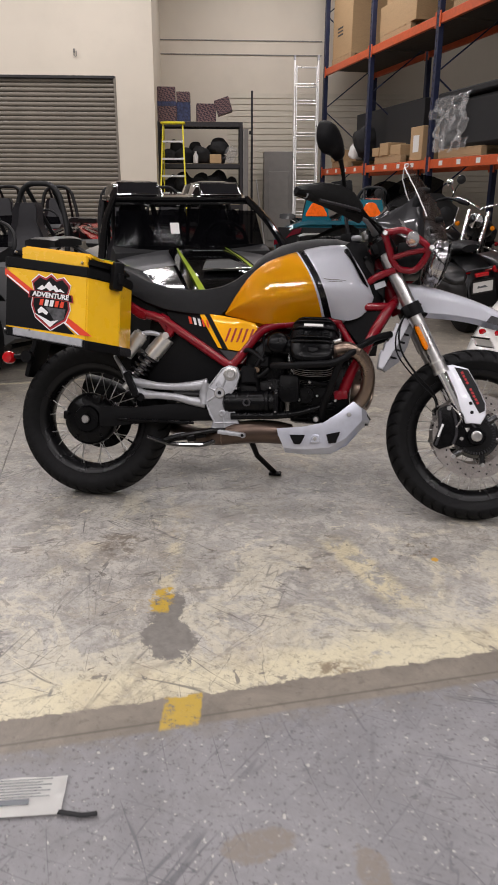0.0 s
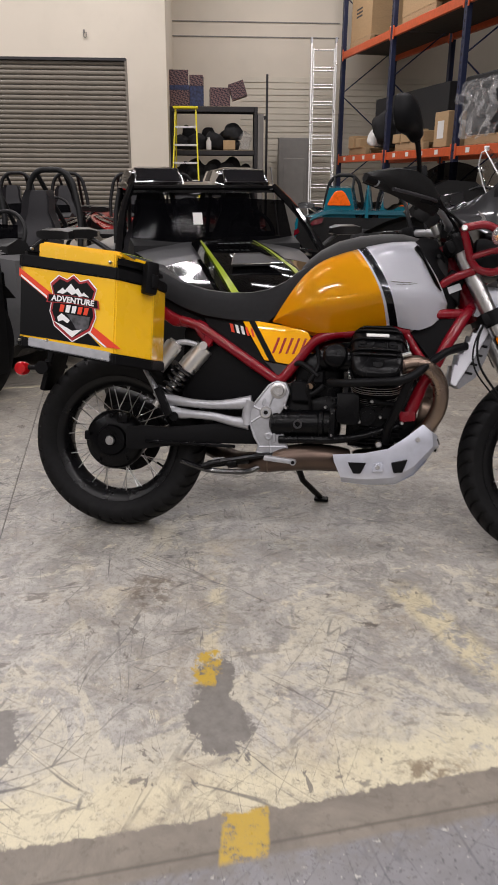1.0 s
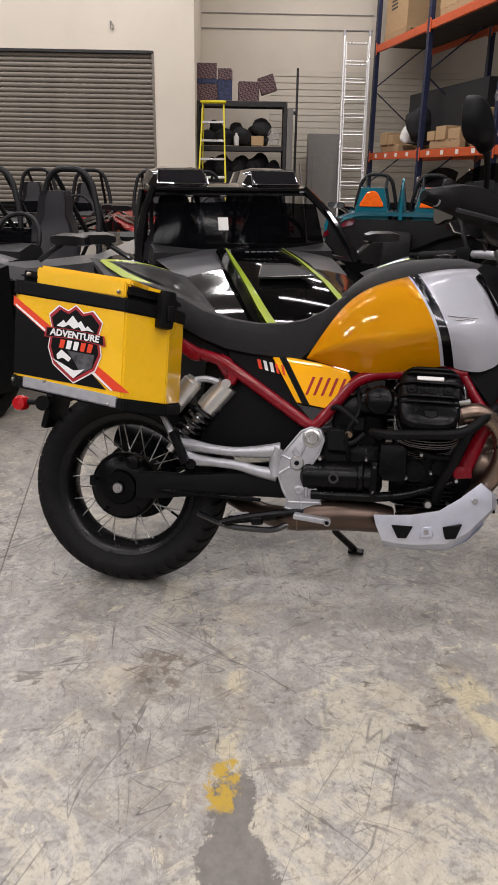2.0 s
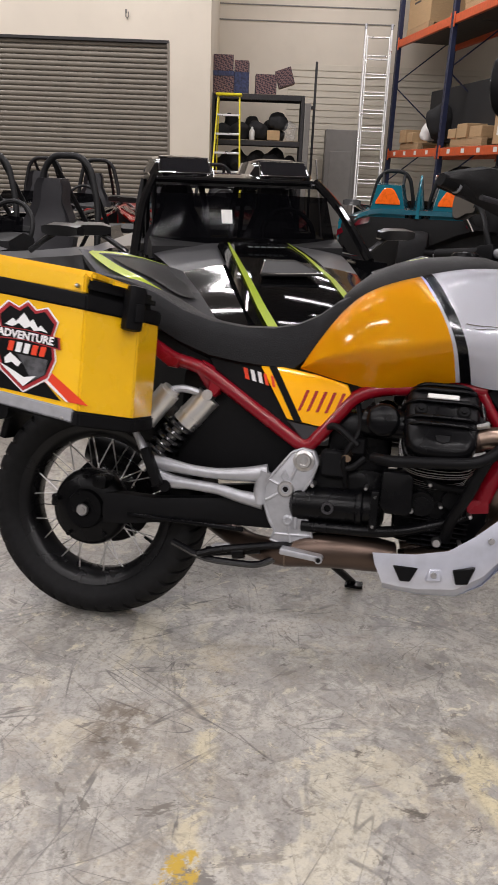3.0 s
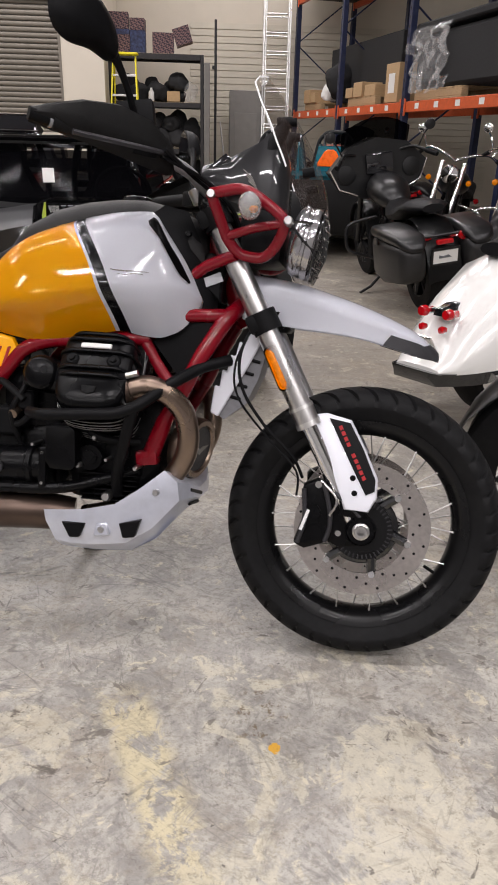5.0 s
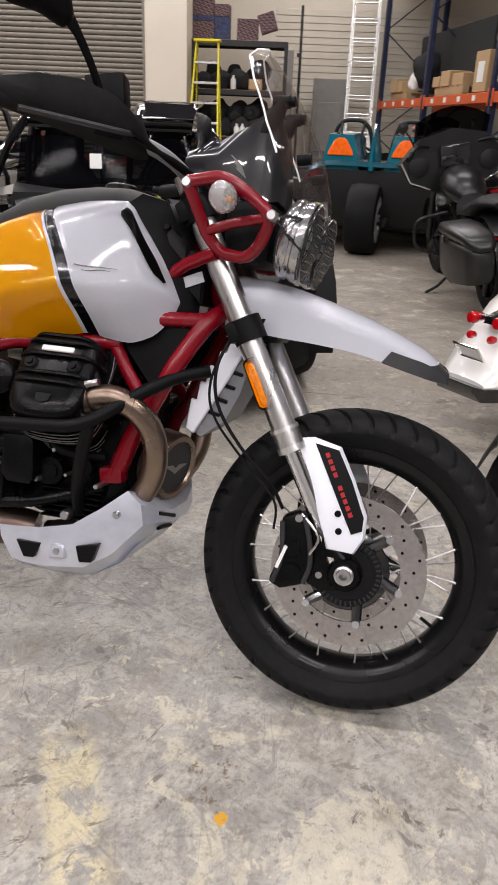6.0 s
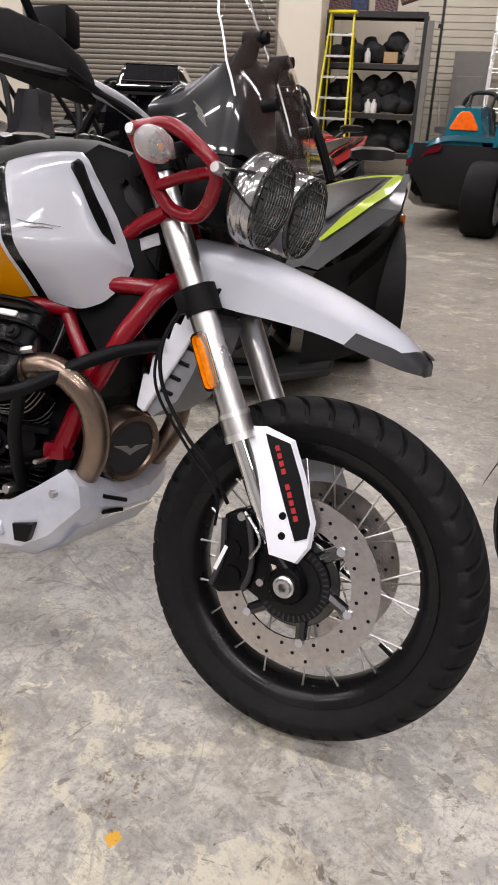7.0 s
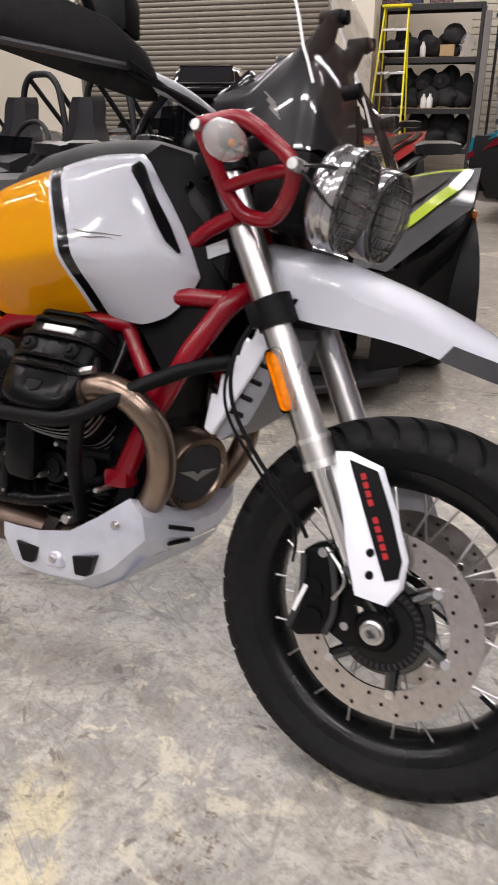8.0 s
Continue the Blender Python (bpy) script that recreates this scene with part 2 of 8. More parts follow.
def floor_material():
    m = bpy.data.materials.new("worn_concrete_floor")
    m.use_nodes = True
    nt = m.node_tree
    nodes, link = nt.nodes, nt.links.new
    bsdf = nodes["Principled BSDF"]
    pos = nodes.new("ShaderNodeNewGeometry").outputs["Position"]

    def noise_tex(scale, detail=6, rough=0.6, stretch=None, rot=0.0, kind="noise", dist=0.0):
        src = pos
        if stretch:
            mp = nodes.new("ShaderNodeMapping")
            mp.vector_type = "TEXTURE"
            mp.inputs["Scale"].default_value = tuple(1 / q for q in stretch)
            mp.inputs["Rotation"].default_value = (0, 0, rot)
            link(pos, mp.inputs[0])
            src = mp.outputs[0]
        if kind == "voronoi":
            n = nodes.new("ShaderNodeTexVoronoi")
            n.feature = "DISTANCE_TO_EDGE"
            n.inputs["Scale"].default_value = scale
            link(src, n.inputs["Vector"])
            return n.outputs["Distance"]
        n = nodes.new("ShaderNodeTexNoise")
        n.inputs["Scale"].default_value, n.inputs["Detail"].default_value, n.inputs["Roughness"].default_value = scale, detail, rough
        n.inputs["Distortion"].default_value = dist
        link(src, n.inputs["Vector"])
        return n.outputs[0]

    def ramp(v, lo, hi, a=0.0, b=1.0):
        r = nodes.new("ShaderNodeMapRange")
        for i, q in enumerate((lo, hi, a, b)):
            r.inputs[i + 1].default_value = q
        link(v, r.inputs[0])
        return r.outputs[0]

    def op(kind, a, b=None):
        n = nodes.new("ShaderNodeMath")
        n.operation = kind
        for i, q in enumerate((a, b)):
            if q is None:
                continue
            if isinstance(q, (int, float)):
                n.inputs[i].default_value = q
            else:
                link(q, n.inputs[i])
        return n.outputs[0]

    def mix(fac, a, b):
        n = nodes.new("ShaderNodeMix")
        n.data_type = "RGBA"
        if isinstance(fac, (int, float)):
            n.inputs[0].default_value = fac
        else:
            link(fac, n.inputs[0])
        for i, q in ((6, a), (7, b)):
            if isinstance(q, tuple):
                n.inputs[i].default_value = (*q, 1)
            else:
                link(q, n.inputs[i])
        return n.outputs[2]

    sep = nodes.new("ShaderNodeSeparateXYZ")
    link(pos, sep.inputs[0])
    X, Y = sep.outputs[0], sep.outputs[1]
    # distance ahead of the paint edge: the edge runs at 14 degrees through (0, 1.74)
    jag = op("MULTIPLY", op("SUBTRACT", noise_tex(9, 10, 0.8, dist=0.5), 0.5), 0.085)
    edge = op("SUBTRACT", op("SUBTRACT", Y, op("MULTIPLY", X, 0.245)), 1.735)
    edge_j = op("ADD", edge, jag)
    rear = ramp(edge_j, 0.0, 0.006)
    front = ramp(op("ADD", edge, op("MULTIPLY", jag, 0.25)), -0.108, -0.122)

    # bare concrete: warm greys with soft clouds and fine grit
    base = mix(ramp(noise_tex(1.5, 8, 0.7, dist=0.4), 0.34, 0.66), (0.278, 0.264, 0.241), (0.432, 0.412, 0.374))
    base = mix(ramp(noise_tex(7, 10, 0.76, dist=0.6), 0.46, 0.57, 0, 0.7), base, (0.545, 0.518, 0.455))
    base = mix(ramp(noise_tex(10, 9, 0.8, dist=1.0), 0.53, 0.585, 0, 0.6), base, (0.215, 0.205, 0.19))
    base = mix(ramp(noise_tex(75, 5, 0.75), 0.52, 0.62, 0, 0.45), base, (0.15, 0.14, 0.125))
    base = mix(ramp(Y, 3.3, 5.2, 0, 0.6), base, mix(ramp(noise_tex(2.6, 9, 0.75, dist=0.5), 0.35, 0.65), (0.215, 0.18, 0.135), (0.335, 0.285, 0.22)))
    # cream paint worn to scraps with hard edges, thickest at the edge
    near = ramp(edge, 0.9, 0.0)
    scrap = ramp(op("ADD", noise_tex(3.3, 13, 0.68, dist=0.7), op("MULTIPLY", near, 0.115)), 0.575, 0.600)
    scrap = op("MULTIPLY", scrap, ramp(noise_tex(24, 9, 0.78), 0.38, 0.50, 0.10, 0.72))
    base = mix(scrap, base, (0.59, 0.545, 0.425))
    flake = op("MULTIPLY", ramp(noise_tex(17, 10, 0.74, dist=0.5), 0.585, 0.600, 0, 0.85), ramp(noise_tex(1.9, 5, 0.7), 0.40, 0.54))
    base = mix(flake, base, (0.63, 0.575, 0.435))
    sheet = op("MULTIPLY", ramp(op("ADD", edge_j, op("MULTIPLY", op("SUBTRACT", noise_tex(3.4, 10, 0.72), 0.5), 0.42)), 0.20, 0.10), ramp(noise_tex(14, 11, 0.8, dist=0.6), 0.36, 0.45, 0.0, 0.86))
    base = mix(sheet, base, (0.655, 0.59, 0.405))
    band = op("MULTIPLY", ramp(op("ABSOLUTE", op("SUBTRACT", X, op("ADD", op("ADD", 1.47, jag), op("MULTIPLY", Y, -0.43)))), 0.075, 0.04), ramp(noise_tex(11, 11, 0.8, dist=0.6), 0.46, 0.50, 0, 0.9))
    base = mix(op("MULTIPLY", band, op("MULTIPLY", ramp(Y, 2.66, 2.56), ramp(Y, 2.08, 2.2))), base, (0.64, 0.565, 0.37))
    # a ragged trail of old line paint leading back from the chip
    trail = op("MULTIPLY", ramp(op("ABSOLUTE", op("SUBTRACT", X, op("ADD", op("MULTIPLY", jag, 1.2), -0.225))), 0.042, 0.015), ramp(noise_tex(15, 11, 0.8, dist=0.5), 0.49, 0.53, 0, 0.75))
    base = mix(op("MULTIPLY", trail, op("MULTIPLY", ramp(Y, 2.95, 2.7), ramp(Y, 2.02, 2.2))), base, (0.62, 0.55, 0.38))
    # a thin painted line far back, running with the paint edge
    far_line = op("MULTIPLY", ramp(op("ABSOLUTE", op("ADD", op("SUBTRACT", Y, op("ADD", 5.32, op("MULTIPLY", X, 0.28))), op("MULTIPLY", jag, 0.15))), 0.026, 0.018), ramp(noise_tex(12, 8, 0.75), 0.36, 0.46, 0, 0.85))
    base = mix(op("MULTIPLY", far_line, ramp(X, -0.6, -0.9)), base, (0.60, 0.53, 0.36))
    # trodden dirt over the paint, at two sizes
    base = mix(ramp(noise_tex(5.5, 10, 0.8, dist=1.0), 0.52, 0.62, 0, 0.5), base, (0.235, 0.205, 0.165))
    base = mix(ramp(noise_tex(40, 7, 0.8), 0.53, 0.60, 0, 0.5), base, (0.19, 0.168, 0.135))
    base = mix(ramp(noise_tex(2.4, 9, 0.78, dist=0.7), 0.52, 0.66, 0, 0.4), base, (0.37, 0.295, 0.20))
    # bare gouges with hard edges
    for rot, sc, lo in ((0.25, 5.0, 0.618), (-0.9, 7.5, 0.625), (1.2, 10.0, 0.635)):
        g = ramp(noise_tex(sc, 10, 0.68, stretch=(1, 2.4, 1), rot=rot, dist=0.4), lo, lo + 0.012, 0, 0.85)
        base = mix(op("MULTIPLY", g, ramp(noise_tex(1.1, 3), 0.40, 0.50)), base, (0.165, 0.148, 0.125))
    # long dull drag marks
    for rot, sc, lo, amount in ((0.55, 1.3, 0.60, 0.4), (-0.75, 1.6, 0.61, 0.4), (1.3, 1.1, 0.60, 0.35), (2.4, 2.0, 0.62, 0.4)):
        d = ramp(noise_tex(sc, 9, 0.75, stretch=(1, 9, 1), rot=rot, dist=0.5), lo, lo + 0.05, 0, amount)
        base = mix(op("MULTIPLY", d, ramp(noise_tex(1.3 + sc, 4), 0.42, 0.6)), base, (0.12, 0.11, 0.10))
    # hair-thin scratches: level lines of a drawn-out noise
    for rot, sc, st, thin in ((0.35, 0.6, 12, 0.0018), (-0.6, 0.7, 12, 0.0017), (1.25, 0.6, 14, 0.0018), (2.5, 0.8, 14, 0.0016), (0.8, 1.0, 9, 0.002), (-0.25, 0.9, 10, 0.002), (1.75, 1.3, 12, 0.002)):
        line = ramp(op("ABSOLUTE", op("SUBTRACT", noise_tex(sc, 2, 0.4, stretch=(1, st, 1), rot=rot), 0.5)), thin * 2.2, thin * 0.7)
        base = mix(op("MULTIPLY", line, op("MULTIPLY", ramp(noise_tex(2.9 + sc, 4), 0.46, 0.60, 0, 0.75), ramp(X, 0.55, -0.1, 0.45, 1.0))), base, (0.10, 0.095, 0.09))
    # oily spots and crumbs
    base = mix(ramp(noise_tex(11, 8, 0.75, dist=0.8), 0.63, 0.665, 0, 0.85), base, (0.10, 0.085, 0.07))
    base = mix(ramp(noise_tex(46, 4, 0.6), 0.68, 0.71, 0, 0.8), base, (0.08, 0.072, 0.065))

    def spot(cx, cy, rx, ry, seed_scale=11, wob=0.6, rot=0.0, soft=0.06):
        u, v = op("SUBTRACT", X, cx), op("SUBTRACT", Y, cy)
        c, s = math.cos(rot), math.sin(rot)
        a = op("DIVIDE", op("ADD", op("MULTIPLY", u, c), op("MULTIPLY", v, s)), rx)
        b = op("DIVIDE", op("SUBTRACT", op("MULTIPLY", v, c), op("MULTIPLY", u, s)), ry)
        d = op("SQRT", op("ADD", op("MULTIPLY", a, a), op("MULTIPLY", b, b)))
        d = op("ADD", d, op("MULTIPLY", op("SUBTRACT", noise_tex(seed_scale, 9, 0.78, dist=0.5), 0.5), wob * 2))
        return ramp(d, 1.0, 1.0 - soft)

    # spots where the paint has come off whole
    grey_patch = mix(ramp(noise_tex(30, 6, 0.7), 0.35, 0.65), (0.15, 0.138, 0.122), (0.215, 0.20, 0.178))
    base = mix(spot(-0.185, 1.965, 0.072, 0.125, 16, 1.1, 0.35), base, grey_patch)
    base = mix(spot(-0.20, 2.12, 0.045, 0.105, 22, 1.3), base, grey_patch)
    base = mix(spot(-0.70, 1.88, 0.06, 0.11, 18, 1.2), base, grey_patch)
    chip = op("MULTIPLY", ramp(op("ABSOLUTE", op("ADD", op("SUBTRACT", X, -0.225), op("MULTIPLY", jag, 1.9))), 0.036, 0.030), ramp(op("ABSOLUTE", op("ADD", op("SUBTRACT", Y, 2.17), op("MULTIPLY", jag, 1.8))), 0.074, 0.062))
    base = mix(op("MULTIPLY", chip, ramp(noise_tex(20, 9, 0.8), 0.45, 0.50)), base, (0.50, 0.33, 0.04))
    base = mix(spot(0.695, 2.46, 0.012, 0.015, 40, 1.2), base, (0.62, 0.33, 0.03))
    base = mix(op("MULTIPLY", spot(0.67, 2.54, 0.09, 0.16, 12, 0.8, soft=0.5), ramp(noise_tex(33, 6, 0.75), 0.56, 0.60, 0, 0.85)), base, (0.13, 0.09, 0.045))
    base = mix(op("MULTIPLY", spot(0.30, 1.83, 0.10, 0.05, 14, 0.8, soft=0.5), ramp(noise_tex(22, 8, 0.8), 0.46, 0.54, 0, 0.8)), base, (0.17, 0.12, 0.07))
    base = mix(op("MULTIPLY", spot(-0.43, 2.55, 0.10, 0.14, 12, 0.8, soft=0.5), ramp(noise_tex(22, 8, 0.8), 0.46, 0.54, 0, 0.7)), base, (0.13, 0.10, 0.07))
    # the bare strip between the two coats, with a saw-cut line along it
    strip = mix(ramp(noise_tex(5, 8, 0.75, dist=0.6), 0.35, 0.7), (0.150, 0.130, 0.106), (0.265, 0.230, 0.185))
    strip = mix(ramp(noise_tex(30, 7, 0.8), 0.54, 0.62, 0, 0.6), strip, (0.12, 0.10, 0.08))
    strip = mix(ramp(op("ABSOLUTE", op("ADD", edge, op("ADD", 0.085, op("MULTIPLY", jag, 0.08)))), 0.006, 0.001, 0, 0.75), strip, (0.09, 0.075, 0.06))
    yellow = op("MULTIPLY", op("MULTIPLY", ramp(op("ABSOLUTE", op("SUBTRACT", X, op("ADD", -0.11, op("MULTIPLY", jag, 0.3)))), 0.05, 0.044), ramp(noise_tex(24, 9, 0.8), 0.40, 0.48, 0.0, 0.9)), ramp(edge, 0.012, 0.0))
    strip = mix(yellow, strip, (0.50, 0.33, 0.03))
    # blue-grey paint ahead of it, nicked and speckled
    paint = mix(ramp(noise_tex(2.2, 9, 0.75, dist=0.5), 0.32, 0.68), (0.175, 0.172, 0.18), (0.275, 0.268, 0.275))
    paint = mix(ramp(noise_tex(9, 9, 0.8), 0.46, 0.64, 0, 0.5), paint, (0.18, 0.172, 0.172))
    paint = mix(ramp(noise_tex(64, 3, 0.55), 0.655, 0.675, 0, 0.85), paint, (0.52, 0.5, 0.45))
    paint = mix(ramp(noise_tex(19, 7, 0.75), 0.665, 0.68, 0, 0.85), paint, (0.58, 0.55, 0.47))
    paint = mix(ramp(noise_tex(85, 4, 0.7), 0.57, 0.63, 0, 0.75), paint, (0.085, 0.082, 0.085))
    paint = mix(ramp(noise_tex(27, 7, 0.75), 0.59, 0.64, 0, 0.7), paint, (0.10, 0.097, 0.10))
    for rot, sc in ((0.6, 0.8), (-0.7, 1.0), (1.5, 0.7)):
        paint = mix(ramp(noise_tex(sc, 8, 0.7, stretch=(1, 16, 1), rot=rot), 0.62, 0.68, 0, 0.35), paint, (0.10, 0.10, 0.105))
        line = ramp(op("ABSOLUTE", op("SUBTRACT", noise_tex(sc, 2, 0.4, stretch=(1, 12, 1), rot=rot + 0.4), 0.5)), 0.005, 0.0015)
        paint = mix(op("MULTIPLY", line, ramp(noise_tex(3.1, 3), 0.44, 0.58, 0, 0.75)), paint, (0.08, 0.08, 0.09))
    for cx, cy, rx, ry in ((0.08, 1.265, 0.085, 0.04), (0.30, 1.215, 0.035, 0.06)):
        paint = mix(op("MULTIPLY", spot(cx, cy, rx, ry, 14, 0.8, 0.3, 0.2), ramp(noise_tex(60, 5, 0.75), 0.36, 0.5, 0.3, 0.9)), paint, (0.20, 0.17, 0.14))
    paint = mix(op("MULTIPLY", ramp(op("ADD", edge, op("MULTIPLY", jag, 0.6)), -0.19, -0.12), ramp(noise_tex(20, 8, 0.8), 0.44, 0.56, 0, 0.7)), paint, (0.19, 0.17, 0.145))
    color = mix(rear, mix(front, strip, paint), base)
    color = mix(ramp(noise_tex(260, 3), 0.3, 0.7, 0, 0.16), color, (0.16, 0.15, 0.14))
    link(color, bsdf.inputs["Base Color"])
    link(ramp(noise_tex(3.5, 6, 0.7), 0.3, 0.72, 0.25, 0.6), bsdf.inputs["Roughness"])
    bsdf.inputs["Specular IOR Level"].default_value = 0.45
    b = nodes.new("ShaderNodeBump")
    b.inputs["Strength"].default_value, b.inputs["Distance"].default_value = 0.25, 0.003
    link(op("ADD", noise_tex(60, 6, 0.7), op("MULTIPLY", op("ADD", rear, sheet), 0.5)), b.inputs["Height"])
    link(b.outputs[0], bsdf.inputs["Normal"])
    return m


M["floor"] = floor_material()
M["joint"] = mat("joint_filler", (0.22, 0.21, 0.19), 0.9, grain=0.2, grain_scale=60)


def floor():
    ob = tagged(part("floor", box(-11, 9, -7, 19, -0.25, -0.003), M["joint"]), "worn concrete floor with peeling cream and blue-grey paint", "floor", kind="structure")
    # slabs with open joints between them; the long joint leans as the slabs do
    lean = 0.21

    def quad(x0, x1, y0, y1):
        g = 0.0015
        pts = [(x0 + g - lean * (y0 - 3.0), y0 + g), (x1 - g - lean * (y0 - 3.0), y0 + g), (x1 - g - lean * (y1 - 3.0), y1 - g), (x0 + g - lean * (y1 - 3.0), y1 - g)]
        return plate(pts, -0.05, 0.0, 0.002, axis="z")
    for x0, x1 in ((-12, -1.05), (-1.05, 12)):
        for y0, y1 in ((-7, 4.87), (4.87, 10.4), (10.4, 19)):
            part("floor_slab", quad(x0, x1, y0, y1), M["floor"], ob)
    return ob


floor()


def walls():
    r = ROOM
    door_l, door_r, door_h = -5.05, -0.68, 3.11
    wall = part("wall_north", merge(box(door_r, 0, 0, 0.25, 0, 6.0), box(-8.5, door_l, 0, 0.25, 0, 6.0), box(door_l, door_r, 0, 0.25, door_h, 6.0)), M["wall"])
    wall.matrix_basis = r
    tagged(wall, "cream painted wall round the roller door", "wall", kind="structure")
    ret = part("wall_return", box(-0.22, 0, 0.25, 2.35, 0, 6.0), M["wall"])
    ret.matrix_basis = r
    tagged(ret, "cream painted return wall behind the shelves", "wall", kind="structure")
    back = part("wall_back", box(-0.22, 12, 2.35, 2.6, 0, 6.0), M["wall"])
    back.matrix_basis = r
    tagged(back, "cream painted back wall with thin seams", "wall", kind="structure")
    for z in (3.86, 4.12):
        s = part("trim", box(0.0, 3.3, 2.335, 2.35, z, z + 0.018), M["grey_box"])
        s.matrix_basis = r
        tagged(s, "thin grey seam strip across the back wall", "trim", kind="structure")
    # unseen walls and ceiling, added to close the hall; low greys dim their bounce
    for name, b in (("wall_west", box(-11, -10.75, -7, 19, 0, 6)), ("wall_east", box(8.75, 9, -7, 19, 0, 6)), ("wall_south", box(-10.75, 8.75, -7, -6.75, 0, 6))):
        tagged(part(name, b, M["dim_wall"]), "plain grey wall, unseen, closing the hall", "wall", kind="structure")
    tagged(part("ceiling", box(-11, 9, -7, 19, 6.0, 6.2), M["ceiling"]), "unseen grey ceiling closing the hall", "ceiling", kind="structure")
    # roller door of curved slats
    door = thing("door_1", "closed grey steel roller door with curved horizontal slats", "door", r, kind="structure")
    n, h = 40, door_h / 40
    w = door_r - door_l
    prof = [(0.066, 0.003), (0.052, 0.010), (0.045, 0.028), (0.045, 0.052), (0.052, 0.068), (0.066, 0.0755)]
    bm = bmesh.new()
    rings = [[bm.verts.new((x, y, z)) for y, z in prof + [(0.095, 0.074), (0.095, 0.004)]] for x in (0, w)]
    skin(bm, rings, False, True)
    bm.faces.new(rings[0]), bm.faces.new(rings[1])
    first = part("slat", bm, M["rolldoor"], door, sharp=50)
    first.location = (door_l, 0, 0)
    for i in range(1, n):
        o = bpy.data.objects.new("slat", first.data)
        scene.collection.objects.link(o)
        o.parent, o.location = door, (door_l, 0, i * h)
    part("guide_rail", box(door_r - 0.03, door_r + 0.012, -0.012, 0.12, 0, door_h + 0.02, 0.004), M["rolldoor"], door)
    part("guide_rail", box(door_l - 0.012, door_l + 0.03, -0.012, 0.12, 0, door_h + 0.02, 0.004), M["rolldoor"], door)
    part("door_header", box(door_l, door_r, -0.015, 0.1, door_h - 0.015, door_h + 0.03, 0.004), M["steel_dark"], door)
    tagged(part("wall_hook", merge(tube([(-1.36, 0, 3.53), (-1.36, -0.03, 3.53), (-1.36, -0.03, 3.45), (-1.34, -0.03, 3.43), (-1.32, -0.03, 3.45), (-1.32, -0.03, 3.52)], 0.008, 6), box(-1.375, -1.345, -0.008, 0, 3.5, 3.56)), M["grey_box"]), "small grey metal hook high on the wall", "hook").matrix_basis = r
    # slatwall boards on the back wall
    sw = thing("slatwall", "cream slatwall panel with many thin grooves", "wall panel", r, kind="structure")
    zs = np.arange(0.3, 3.1, 0.115)
    b0 = part("slat", box(0, 6.0, 0, 0.02, 0, 0.103, 0.003), M["slatwall"], sw)
    b0.location = (1.35, 2.328, 0.3)
    for z in zs[1:]:
        o = bpy.data.objects.new("slat", b0.data)
        scene.collection.objects.link(o)
        o.parent, o.location = sw, (1.35, 2.328, float(z))


walls()


# ---- the motorcycle ----
M["orange"] = mat("tank_orange_paint", (0.95, 0.445, 0.001), 0.5, spec=0.1, coat=1.0, grain=0.02, grain_scale=3)
M["pearl"] = mat("pearl_white_paint", (0.79, 0.80, 0.86), 0.32, coat=1.0, grain=0.02, grain_scale=4)
M["gloss_black"] = mat("gloss_black_paint", (0.006, 0.006, 0.007), 0.2, coat=0.8)
M["frame_red"] = mat("frame_red_paint", (0.19, 0.002, 0.009), 0.26, spec=0.3, coat=0.35, grain=0.06, grain_scale=12, rough_var=0.08)
M["plastic"] = mat("black_plastic", (0.005, 0.005, 0.0056), 0.46, grain=0.15, grain_scale=60, bump=0.15, bump_scale=500, rough_var=0.08, spec=0.12)
M["plastic_grey"] = mat("dark_grey_plastic", (0.022, 0.021, 0.024), 0.46, grain=0.1, grain_scale=60, bump=0.2, bump_scale=500)
M["engine"] = mat("black_engine_casting", (0.0025, 0.0025, 0.003), 0.27, spec=0.17, metal=0.0, grain=0.3, grain_scale=35, bump=0.16, bump_scale=250, rough_var=0.1)
M["cover_grey"] = mat("matt_dark_cover", (0.020, 0.0195, 0.0195), 0.55, grain=0.12, grain_scale=70, bump=0.25, bump_scale=500, spec=0.3)
M["fin_edge"] = mat("machined_fin_edge", (0.45, 0.44, 0.43), 0.35, metal=0.7)
M["seat"] = mat("seat_vinyl", (0.007, 0.007, 0.0078), 0.48, grain=0.12, grain_scale=80, bump=0.4, bump_scale=420, spec=0.2)
M["silver"] = mat("cast_silver_paint", (0.40, 0.405, 0.425), 0.40, metal=0.55, grain=0.10, grain_scale=50, bump=0.15, bump_scale=300)
M["bash"] = mat("bash_plate_silver", (0.60, 0.62, 0.70), 0.3, metal=0.5, grain=0.05, grain_scale=40, wear=0.18, wear_color=(0.3, 0.3, 0.32), wear_scale=14)
M["chrome"] = mat("chrome", (0.85, 0.85, 0.86), 0.08, metal=1.0, rough_var=0.03)
M["steel"] = mat("brushed_steel", (0.55, 0.54, 0.53), 0.32, metal=1.0, grain=0.1, grain_scale=120, stretch=(1, 1, 0.05), rough_var=0.1)
M["exhaust"] = mat("heat_stained_steel", (0.24, 0.18, 0.14), 0.33, metal=0.95, grain=0.12, grain_scale=15, wear=0.5, wear_color=(0.17, 0.11, 0.08), wear_scale=7, rough_var=0.1)
M["collector"] = mat("scorched_exhaust", (0.105, 0.075, 0.060), 0.38, metal=0.9, grain=0.15, grain_scale=12, wear=0.6, wear_color=(0.09, 0.062, 0.05), wear_scale=6, rough_var=0.12)
M["letter_red"] = mat("dark_red_lettering", (0.36, 0.008, 0.012), 0.5)
